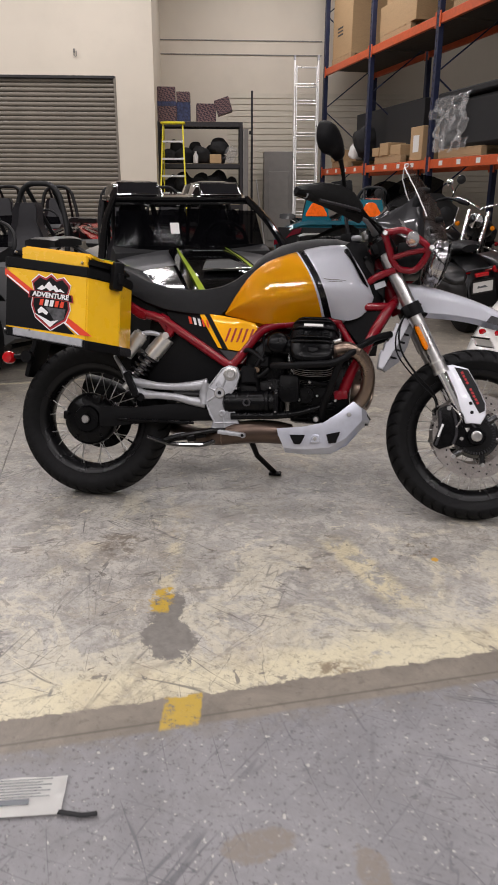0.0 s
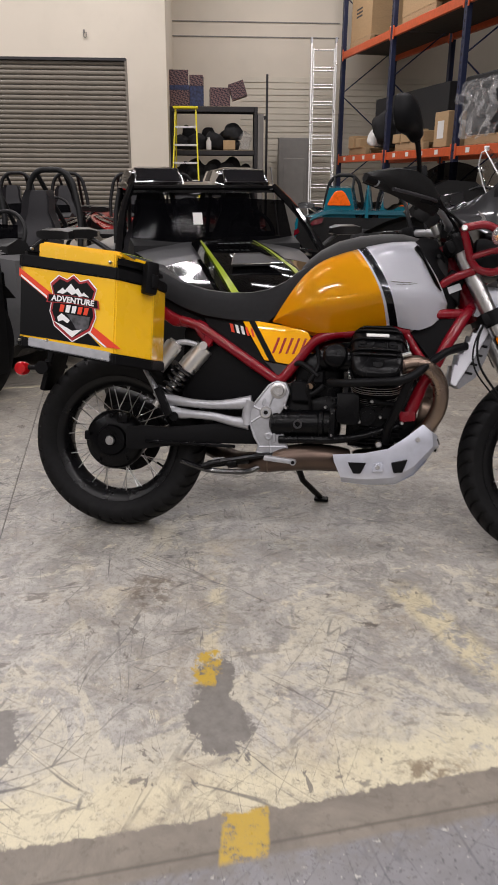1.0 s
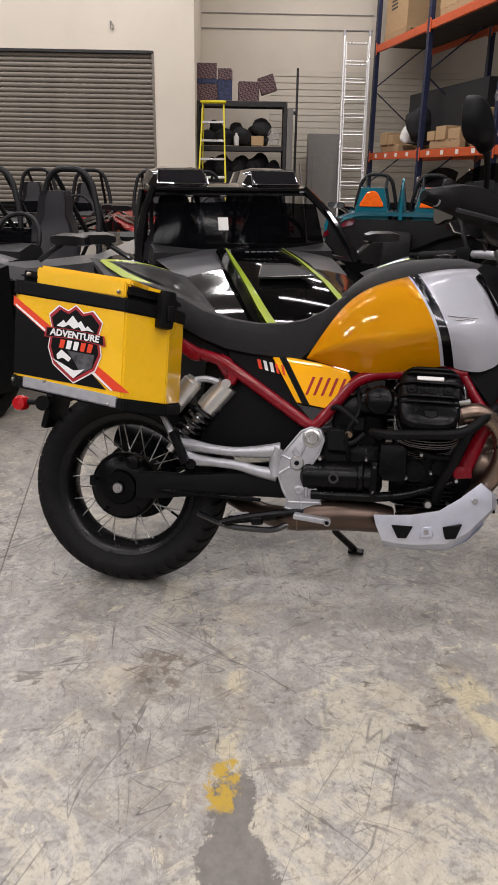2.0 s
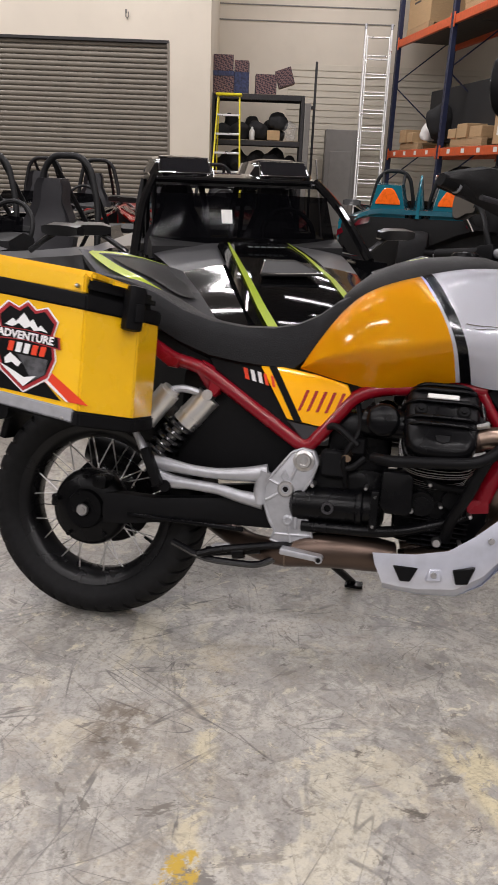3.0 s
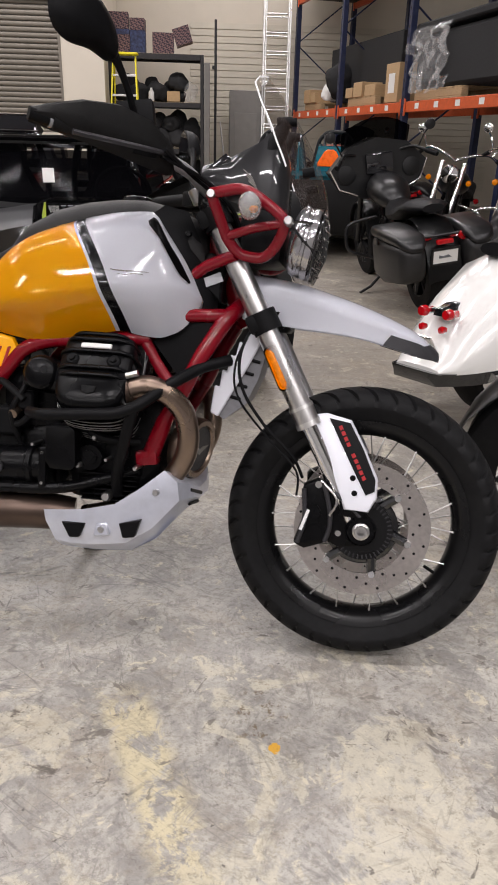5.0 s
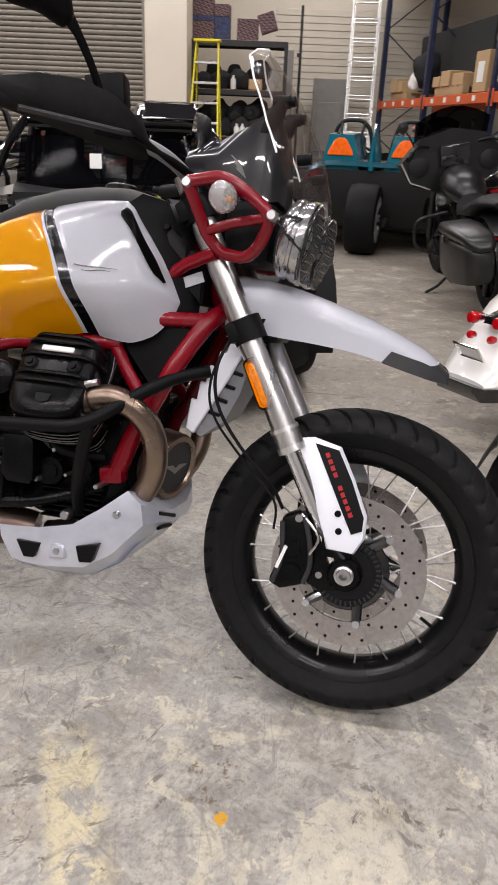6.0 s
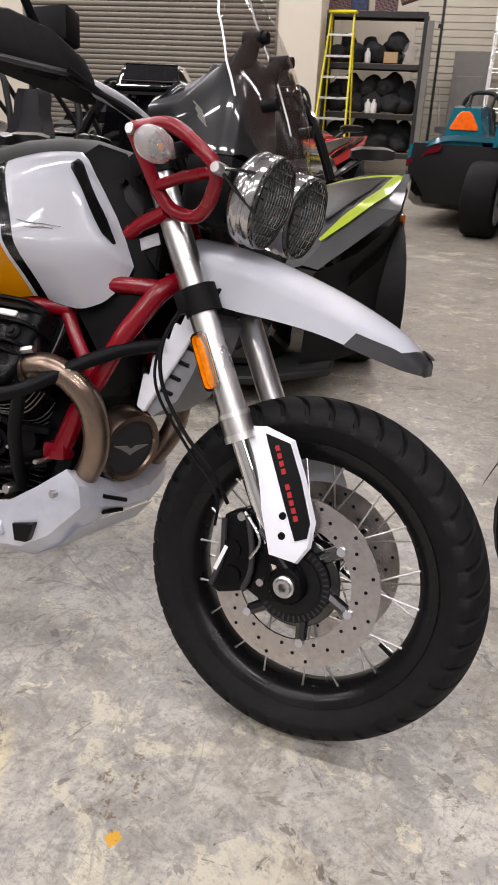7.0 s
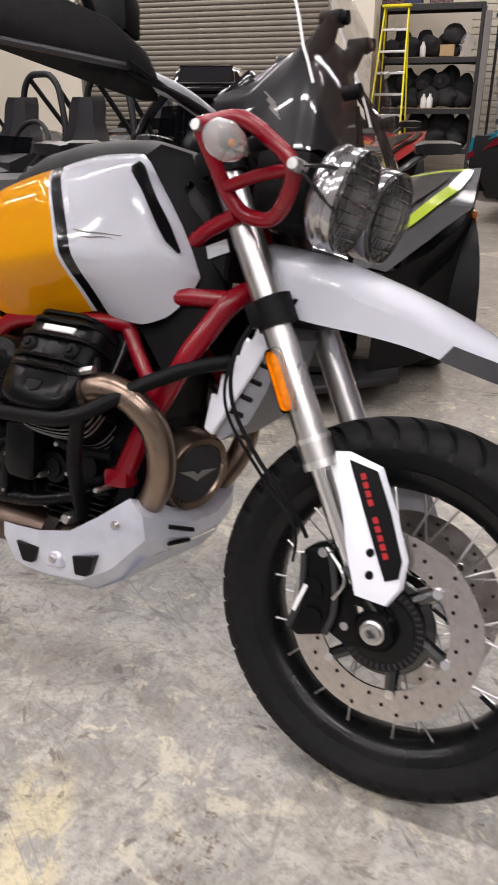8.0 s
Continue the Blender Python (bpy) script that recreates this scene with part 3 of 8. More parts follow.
M["rubber"] = mat("tyre_rubber", (0.0065, 0.0065, 0.007), 0.6, spec=0.17, grain=0.25, grain_scale=60, wear=0.35, wear_color=(0.016, 0.0155, 0.0145), wear_scale=9, bump=0.3, bump_scale=350)
M["rim"] = mat("black_rim", (0.005, 0.005, 0.0055), 0.3, spec=0.3, rough_var=0.1)
M["amber"] = mat("amber_reflector", (0.75, 0.22, 0.0), 0.15, coat=1.0, grain=0.2, grain_scale=90)
M["red_lens"] = mat("red_lens", (0.45, 0.004, 0.008), 0.12, coat=1.0, grain=0.2, grain_scale=60)
M["glass"] = mat("smoked_clear_screen", (0.070, 0.048, 0.040), 0.03, alpha=0.24, coat=1.0, spec=0.9)
M["lens"] = mat("clear_lens", (0.90, 0.89, 0.88), 0.10, transmission=0.74, ior=1.3, coat=0.6)
M["pan_yellow"] = mat("pannier_yellow_paint", (0.86, 0.49, 0.004), 0.28, coat=0.7, grain=0.04, grain_scale=6, wear=0.12, wear_color=(0.62, 0.33, 0.01), wear_scale=5, rough_var=0.08)
M["red_decal"] = mat("red_decal", (0.70, 0.05, 0.015), 0.35)
M["white_decal"] = mat("white_decal", (0.78, 0.78, 0.78), 0.4)
M["black_decal"] = mat("black_decal", (0.0035, 0.0035, 0.004), 0.32, spec=0.2)
M["maroon_decal"] = mat("dark_red_decal", (0.33, 0.015, 0.02), 0.4)
M["grey_decal"] = mat("smoke_grey_decal", (0.06, 0.06, 0.065), 0.4, grain=0.7, grain_scale=60)
M["disc"] = mat("brake_disc_steel", (0.52, 0.48, 0.46), 0.3, metal=0.95, grain=0.1, grain_scale=90, rough_var=0.08)
# near-white colour that stands for light caught along the screen's rim
M["edge_glint"] = mat("white_edge_glint", (0.95, 0.95, 0.95), 0.15, alpha=0.85, coat=1.0)
M["mirror_glass"] = mat("dark_mirror_glass", (0.16, 0.16, 0.17), 0.03, metal=1.0)
M["bezel"] = mat("satin_chrome_bezel", (0.46, 0.45, 0.46), 0.2, metal=0.9, rough_var=0.06)
M["dash"] = mat("glossy_screen", (0.01, 0.01, 0.012), 0.08, coat=1.0)

BIKE = thing("motorcycle", "orange and white adventure motorcycle with red frame on its side stand", "motorcycle",
             Matrix.Translation((-0.623, 3.010, 0.004)) @ pose(0, 0, 0, 0, 0, -7.8) @ pose(0, 0, 0, -15, 0, 0))


def at(pts, y):
    return [(x, y, z) for x, z in pts]


def tyre(R, w, rim, blocks, depth=0.009):
    """A tyre whose tread has real grooves."""
    prof = [(rim - 0.004, -w * .62), (rim + 0.012, -w * .80), (rim + .035, -w * .97), (R - .045, -w), (R - .030, -w * .93), (R - .022, -w * .84),
            (R - .014, -w * .66), (R - .007, -w * .42), (R - .003, -w * .2), (R, 0)]
    prof = prof + [(r, -h) for r, h in prof[-2::-1]]
    bm = bmesh.new()
    rings = []
    cuts = ((0.0, 0), (0.40, 0), (0.76, 0), (0.80, 1), (0.96, 1))   # block, then a narrow groove
    for blk in range(blocks):
        for q, low in cuts:
            ring = []
            for i, (r, h) in enumerate(prof):
                j = i if i <= 9 else 18 - i
                rr = r - (depth * (.55 if j == 4 else 1) if low and 4 <= j <= 8 else 0)
                bow = 0.9 * ((j - 4) / 5) ** 2 if j >= 4 else 0
                a = (blk + q + bow + (.5 if i > 9 else 0)) * math.tau / blocks
                ring.append(bm.verts.new((rr * math.cos(a), h, rr * math.sin(a))))
            rings.append(ring)
    skin(bm, rings, True, False)
    return bm


def spoke_mesh(r0, r1, y0, y1, swing):
    a = Vector((r0 * math.cos(swing), y0, r0 * math.sin(swing)))
    b = Vector((r1, y1, 0))
    return merge(rod(a, b, 0.0019, 6), rod(a.lerp(b, 0.90), b, 0.0027, 6))


def wheel(name, x, z, R, w, rim, n, label):
    hub = part(name, lathe([(0.018, -0.07), (0.045, -0.068), (0.05, -0.05), (0.034, -0.03), (0.032, 0.03), (0.05, 0.05), (0.045, 0.068), (0.018, 0.07)], "y", 28), M["rim"], BIKE, label)
    hub.matrix_basis = pose(x, -.018 if x > 1 else 0, z, 0, 31, 0)
    part("tyre", tyre(R, w, rim, 42), M["rubber"], hub, "black rubber tyre with grooved tread")
    rw = w * .74
    part("rim", lathe([(rim - .004, -rw), (rim + .006, -rw - .003), (rim + .006, -rw + .004), (rim - .012, -rw + .008), (rim - .022, -rw * .45), (rim - .025, 0), (rim - .022, rw * .45), (rim - .012, rw - .008),
                       (rim + .006, rw - .004), (rim + .006, rw + .003), (rim - .004, rw), (rim - .016, rw * .9), (rim - .030, rw * .5), (rim - .032, 0), (rim - .030, -rw * .5), (rim - .016, -rw * .9)], "y", 72, True), M["rim"], hub, "black spoked rim")
    meshes = {}
    for k in range(n):
        side = -1 if k % 2 else 1
        swing = 0.75 if (k // 2) % 2 else -0.75
        key = (side, swing)
        if key not in meshes:
            ob = part("spoke", spoke_mesh(0.048, rim - .012, 0.055 * side, rw * .45 * side, swing), M["steel"], hub)
            meshes[key] = ob.data
        else:
            ob = bpy.data.objects.new("spoke", meshes[key])
            scene.collection.objects.link(ob)
            ob.parent = hub
        ob.rotation_euler = (0, -k * math.tau / n, 0)
    part("valve", rod((rim - .03, 0, 0.0), (rim - .06, 0, 0.0), 0.004, 8), M["plastic"], hub)
    return hub


def brake_disc(hub, y, r0=0.108, r1=0.160, holes=36, label="drilled steel brake disc", skin_mat="disc"):
    d = part("brake_disc", moved(lathe([(r0, -.0025), (r1, -.0025), (r1, .0025), (r0, .0025)], "y", 64, True), pose(0, y, 0)), M[skin_mat], hub, label)
    bm = bmesh.new()
    for k in range(holes):
        a = k * math.tau / holes
        r = r0 + (r1 - r0) * (0.22, 0.5, 0.78)[k % 3]
        bm = merge(bm, moved(lathe([(0.0001, -.0032), (.0034, -.0032), (.0034, .0032), (0.0001, .0032)], "y", 8), pose(r * math.cos(a), y, r * math.sin(a))))
    tagged(part("drill_hole", bm, M["black_decal"], hub), kind="stuff")
    for k in range(6):
        a = k * math.tau / 6 + .3
        part("disc_bolt", moved(lathe([(0.0001, -.009), (.008, -.009), (.0095, -.006), (.0095, .004)], "y", 12), pose((r0 + .004) * math.cos(a), y, (r0 + .004) * math.sin(a))), M["chrome"], hub)
        part("carrier_arm", rod((0.05 * math.cos(a + .25), y + .004, 0.05 * math.sin(a + .25)), ((r0 + .002) * math.cos(a), y + .002, (r0 + .002) * math.sin(a)), .013, 8, .011), M["gloss_black"], hub)
    return d


RW = wheel("rear_wheel", 0, 0.321, 0.321, 0.074, 0.222, 36, "black spoked rear wheel")
FW = wheel("front_wheel", 1.533, 0.328, 0.332, 0.056, 0.247, 36, "black spoked front wheel")
brake_disc(FW, -0.072)
brake_disc(FW, 0.072)
part("abs_ring", moved(lathe([(.050, -.002), (.072, -.002), (.072, .002), (.050, .002)], "y", 48, True), pose(0, -.083, 0)), M["rim"], FW)
bm = bmesh.new()
for k in range(40):
    a = k * math.tau / 40
    bm = merge(bm, moved(box(.060, .070, -.0858, -.0845, -.0016, .0016), pose(0, 0, 0, 0, math.degrees(a), 0)))
part("abs_slot", bm, M["plastic_grey"], FW)
part("disc_carrier", moved(lathe([(.03, -.003), (.082, -.003), (.086, 0), (.082, .003), (.03, .003)], "y", 48), pose(0, -.066, 0)), M["gloss_black"], FW, "dark disc carrier")
part("hub_flange", moved(lathe([(.02, -.02), (.055, -.018), (.052, -.006), (.060, .002), (.064, .012), (.05, .02), (.02, .02)], "y", 36), pose(0, -.07, 0)), M["rim"], FW)
brake_disc(RW, 0.08, 0.085, 0.13, 30, "dark rear brake disc", "engine")
part("hub_flange", moved(lathe([(.02, -.03), (.07, -.03), (.085, -.01), (.085, .01), (.05, .02), (.02, .02)], "y", 36), pose(0, 0.06, 0)), M["rim"], RW)

# final drive and shaft arm
part("final_drive", merge(
    moved(lathe([(0.0001, -.128), (.016, -.128), (.020, -.118), (.05, -.118), (.055, -.108), (.082, -.105), (.100, -.092), (.108, -.07), (.104, -.03), (0.05, -.02)], "y", 40), pose(0, 0, .321)),
    box(-.105, -.08, -.105, -.06, .315, .35, .008, 2), box(.02, .06, -.125, -.07, .385, .42, .008, 2)), M["engine"], BIKE, "black cast final drive housing")
part("axle_bolt", moved(lathe([(.0001, -.136), (.008, -.136), (.009, -.133), (.015, -.133), (.017, -.129), (.017, -.12)], "y", 24), pose(0, 0, .321)), M["steel"], BIKE)
for a in range(5):
    c, s = math.cos(a * 1.26 + .4) * .088, math.sin(a * 1.26 + .4) * .088
    part("housing_bolt", moved(lathe([(.0001, -.112), (.006, -.112), (.006, -.098)], "y", 8), pose(c, 0, .321 + s)), M["engine"], BIKE)
part("swing_arm", loft([[(x, y, z) for y, z in ((-.125, zc - h), (-.135, zc), (-.125, zc + h), (-.075, zc + h), (-.065, zc), (-.075, zc - h))]
                        for x, zc, h in ((.06, .335, .040), (.12, .338, .040), (.2, .345, .033), (.36, .366, .033), (.50, .376, .038), (.58, .385, .042))]), M["plastic"], BIKE, "black single-sided swing arm")
part("arm_cover", box(.13, .45, -.139, -.128, .322, .333, .003), M["engine"], BIKE)
part("swing_arm_left", loft([[(x, y, z) for y, z in ((.085, zc - h), (.12, zc - h), (.12, zc + h), (.085, zc + h))] for x, zc, h in ((-.03, .321, .03), (.1, .33, .035), (.5, .38, .045))]), M["plastic"], BIKE)
part("rear_hugger", loft([[(.335 * math.cos(a) , y, .321 + .345 * math.sin(a)) for y in (-.075, -.05, 0, .05, .075)] + [(.325 * math.cos(a), y, .321 + .335 * math.sin(a)) for y in (.07, 0.05, 0, -.05, -.07)] for a in [radians(q) for q in range(8, 118, 10)]]), M["plastic"], BIKE, "black rear mudguard over the wheel")
# shock absorber with spring
sh0, sh1 = Vector((.155, -.115, .452)), Vector((.325, -.105, .665))
ax = (sh1 - sh0).normalized()
sh = part("shock_absorber", merge(rod(sh0, sh1, .014, 12), rod(sh0.lerp(sh1, .62), sh0.lerp(sh1, .98), .034, 20), rod(sh0.lerp(sh1, .70), sh0.lerp(sh1, .73), .036, 20), rod(sh0.lerp(sh1, .1), sh0.lerp(sh1, .16), .032, 16)), M["alu"], BIKE, "silver rear shock with black spring")
coil = []
u = ax.cross(Vector((0, 1, 0))).normalized()
v = ax.cross(u)
for k in range(97):
    t = k / 96
    a = t * math.tau * 6
    coil.append(sh0.lerp(sh1, .16 + .48 * t) + .034 * (math.cos(a) * u + math.sin(a) * v))
part("spring", tube(coil, .0068, 8), M["gloss_black"], sh)
part("reservoir", merge(rod((.165, -.145, .585), (.225, -.145, .665), .030, 18), rod((.225, -.145, .665), (.231, -.145, .673), .024, 18)), M["alu"], sh)
part("reservoir_arm", tube([(.215, -.14, .665), (.26, -.13, .675), (.315, -.115, .662)], .010, 8, steps=4), M["silver"], sh)
part("shock_bolt", rod((.325, -.145, .665), (.325, -.08, .665), .014, 16), M["steel"], sh)

# passenger peg hanger and rider peg bracket, cast silver
hanger = part("peg_hanger", merge(
    tube([(.186, -.138, .478), (.235, -.140, .474), (.295, -.142, .468), (.365, -.142, .466), (.435, -.140, .472), (.500, -.138, .482)], [.018, .015, .012, .012, .015, .020], 12, steps=4, flat=1.2),
    tube([(.200, -.138, .446), (.245, -.140, .432), (.300, -.142, .430), (.375, -.142, .426), (.435, -.140, .414), (.494, -.138, .408)], [.018, .016, .012, .012, .014, .018], 12, steps=4, flat=1.2),
    tube([(.496, -.138, .486), (.486, -.140, .45), (.488, -.138, .404)], [.022, .017, .021], 12, steps=3), tube([(.190, -.138, .480), (.200, -.138, .462), (.205, -.138, .444)], .017, 12, steps=3)), M["silver"], BIKE, "cast silver passenger peg hanger with an open middle", sharp=60)
part("hanger_arm", tube([(.115, -.13, .58), (.15, -.135, .53), (.178, -.138, .485), (.20, -.138, .455)], [.010, .014, .022, .026], 10, steps=4, flat=.6), M["silver"], BIKE)
part("passenger_peg", merge(moved(box(-.012, .012, -.016, .016, -.052, .052, .006, 2), pose(.200, -.168, .468, 0, -26, 0)), rod((.235, -.16, .42), (.235, -.13, .42), .016, 10)), M["plastic"], BIKE, "folded black rubber passenger peg")
brk = [(.557, .546), (.585, .560), (.615, .553), (.628, .524), (.616, .480), (.592, .440), (.590, .420), (.614, .377), (.634, .330), (.630, .314), (.559, .302), (.521, .312), (.530, .336), (.513, .363), (.494, .409), (.491, .452), (.512, .486)]
bracket = part("peg_bracket", plate(brk, -.150, -.118, .006, seg=2), M["silver"], BIKE, "cast silver rider peg bracket")
for x, z, r in ((.590, .526, .028), (.552, .450, .019), (.564, .370, .015)):
    part("bolt_boss", moved(lathe([(.0001, -.158), (r * .35, -.158), (r * .4, -.161), (r * .62, -.161), (r * .7, -.156), (r * .95, -.154), (r, -.149), (r, -.14)], "y", 24), pose(x, 0, z)), M["steel" if r > .025 else "silver"], bracket)
part("bracket_rib", plate([(.545, .50), (.585, .43), (.590, .35), (.580, .35), (.575, .43), (.535, .48)], -.153, -.148, .002), M["silver"], bracket)
part("bracket_edge", tube([(.567 + (x - .567) * .93, -.1495, .43 + (z - .43) * .965) for x, z in brk], .0038, 8, closed=True), M["silver"], bracket)
for a, b in (((.552, .450), (.505, .470)), ((.552, .450), (.503, .415)), ((.552, .450), (.575, .51)), ((.552, .450), (.586, .435)), ((.564, .37), (.575, .315)), ((.535, .333), (.625, .338))):
    part("bracket_web", rod((a[0], -.149, a[1]), (b[0], -.149, b[1]), .0045, 8), M["silver"], bracket)
part("boss_ring", moved(lathe([(.011, -.160), (.018, -.160), (.021, -.156), (.021, -.149)], "y", 24), pose(.552, 0, .450)), M["steel"], bracket)
part("bracket_hole", moved(lathe([(.0001, -.1595), (.010, -.1595), (.011, -.15)], "y", 16), pose(.552, 0, .450)), M["black_decal"], bracket)
part("rider_peg", merge(moved(box(-.008, .092, -.020, .020, -.008, .008, .004, 2), pose(.565, -.180, .300, 0, 4, 0)), rod((.655, -.20, .292), (.655, -.165, .292), .010, 12)), M["silver"], BIKE, "serrated silver rider peg")
part("peg_spring", rod((.655, -.204, .292), (.655, -.198, .292), .006, 10), M["black_decal"], BIKE)
part("brake_pedal", tube(rounded([(.60, -.145, .31), (.52, -.155, .30), (.40, -.16, .275), (.34, -.16, .255)], .03), .010, 8), M["engine"], BIKE)
part("heel_guard", tube(rounded([(.255, -.10, .262), (.36, -.15, .240), (.50, -.15, .243), (.55, -.13, .27)], .04), .0095, 8), M["gloss_black"], BIKE, "black tube under the pedal")
part("brake_rod", merge(rod((.36, -.15, .262), (.50, -.14, .285), .013, 10), rod((.43, -.15, .27), (.46, -.15, .275), .018, 10)), M["engine"], BIKE)
part("master_cylinder", plate([(.345, .255), (.38, .285), (.42, .29), (.41, .262)], -.155, -.135, .004), M["silver"], BIKE)

# red tubular frame
for s in (-1, 1):
    y = .128 * s
    part("frame_tube", tube(rounded([(.13, y * .9, .805), (.222, y, .750), (.30, y, .735), (.59, y, .553), (.70, y, .700), (.76, y, .722), (.98, y * .95, .740), (1.005, y * .9, .74)], .03), .0175, 12), M["frame_red"], BIKE)
    part("frame_tube", tube(rounded([(.30, y, .735), (.34, y * .8, .665)], .03), [.02, .014], 10), M["frame_red"], BIKE)
    part("frame_tube", tube(rounded([(1.215, y * .30, .838), (1.185, y * .75, .802), (1.13, y * .95, .705), (1.095, y, .626), (1.057, y, .56), (1.022, y, .462)], .02), [.019, .020, .019, .018, .018, .021], 12), M["frame_red"], BIKE)
    part("frame_tube", tube(rounded([(.99, y * .92, .745), (1.03, y * .95, .680), (1.082, y * .97, .612)], .02), .014, 10), M["frame_red"], BIKE)
    part("frame_tube", tube([(1.195, y * .7, .806), (1.10, y * .88, .800), (1.075, y * .85, .798)], .016, 10), M["frame_red"], BIKE)
    part("frame_plate", plate([(1.01, .735), (1.07, .79), (1.16, .785), (1.085, .645)], y * .80 - .004, y * .80 + .004, .002), M["plastic"], BIKE)
    part("frame_foot", moved(box(-.026, .026, -.02, .02, -.018, .018, .008, 2), pose(1.018, y, .462, 0, -8, 0)), M["frame_red"], BIKE)
part("frame_lug", plate([(.205, .765), (.245, .745), (.24, .725), (.215, .728), (.15, .77), (.125, .80), (.14, .83)], -.145, -.120, .006, seg=2), M["frame_red"], BIKE)
part("frame_bolt", rod((.232, -.152, .742), (.232, -.14, .742), .011, 12), M["frame_red"], BIKE)
part("frame_gusset", plate([(.30, .755), (.335, .74), (.36, .685), (.345, .66), (.325, .665), (.325, .70)], -.140, -.122, .005), M["frame_red"], BIKE)

# seat: a dip for the rider, a step for the passenger
rings = []
for x, zt, zb, w, dome in ((-.10, .965, .93, .10, .02), (-.02, .965, .90, .135, .022), (.08, .952, .865, .145, .025), (.16, .925, .835, .145, .025), (.24, .885, .795, .145, .022), (.32, .862, .768, .145, .02),
                            (.40, .853, .757, .145, .018), (.48, .857, .753, .142, .018), (.54, .872, .753, .135, .02), (.59, .900, .80, .125, .025), (.63, .935, .86, .115, .028), (.67, .962, .91, .10, .028), (.72, .992, .955, .075, .02)):
    ring = []
    for k in range(21):
        a = math.pi * k / 20
        c, s = math.cos(a), math.sin(a)
        ring.append((x, w * (abs(c) ** .6) * (1 if c > 0 else -1), zb + (zt - dome - zb) * min(1, s * 2.2) + dome * s))
    ring += [(x, -w * .8, zb - .012), (x, 0, zb - .012), (x, w * .8, zb - .012)]
    rings.append(ring)
part("seat", loft(rings), M["seat"], BIKE, "black vinyl saddle with a low dip", sharp=60)
part("seat_base", loft([[(x, y, z) for y, z in ((-w, z0), (-w, z1), (w, z1), (w, z0))] for x, z0, z1, w in ((-.18, .88, .93, .09), (.0, .83, .91, .125), (.12, .80, .86, .13), (.24, .745, .80, .125), (.32, .735, .77, .11))]), M["plastic"], BIKE)

# tank: one swelling skin on each side, painted orange, white, black, white
TOP = [(0.0, .556, .757, -.128), (.14, .603, .836, -.138), (.27, .652, .905, -.142), (.38, .703, .950, -.142), (.47, .762, .978, -.138), (.55, .829, .999, -.134), (.62, .868, 1.010, -.133), (.75, .935, 1.022, -.135), (.86, 1.004, 1.026, -.132), (.92, 1.045, .975, -.122), (.965, 1.095, .900, -.110), (1.0, 1.123, .838, -.10)]
BOT = [(0.0, .557, .753, -.128), (.14, .60, .744, -.130), (.27, .655, .732, -.135), (.38, .70, .724, -.14), (.47, .755, .716, -.145), (.55, .945, .755, -.150), (.62, .985, .748, -.148), (.75, 1.03, .744, -.14), (.86, 1.075, .760, -.128), (.92, 1.10, .785, -.118), (.965, 1.115, .81, -.108), (1.0, 1.123, .834, -.10)]


def along(table, u):
    us = [r[0] for r in table]
    return Vector([eased(u, us, [r[i] for r in table]) for i in (1, 2, 3)])


def tank_point(u, v, side=-1):
    a, b = along(TOP, u), along(BOT, u)
    x, z = a.x + (b.x - a.x) * v, a.y + (b.y - a.y) * v
    swell = .078 * math.sin(math.pi * min(max(u, 0), 1)) ** .7
    ridge = eased(v, [0, .05, .2, .45, .60, .68, .85, 1], [0, .36, .70, .93, 1.0, .88, .36, -.10])
    y = a.z + (b.z - a.z) * v - swell * ridge
    # the lines between the colours bow a little
    x += .018 * math.sin(math.pi * v) * math.sin(math.pi * u) - .0 * v
    return (x, -side * y if side > 0 else y, z)


def tank_panel(u0, u1, n, side, lift=0.0):
    bm = bmesh.new()
    rows = []
    for i in range(n + 1):
        u = u0 + (u1 - u0) * i / n
        row = []
        for k in range(25):
            x, y, z = tank_point(u, k / 24, side)
            row.append(bm.verts.new((x, y + lift * (1 if side > 0 else -1), z)))
        rows.append(row)
    skin(bm, rows, False, False)
    back = bmesh.ops.solidify(bm, geom=bm.faces[:], thickness=.003)
    return bm


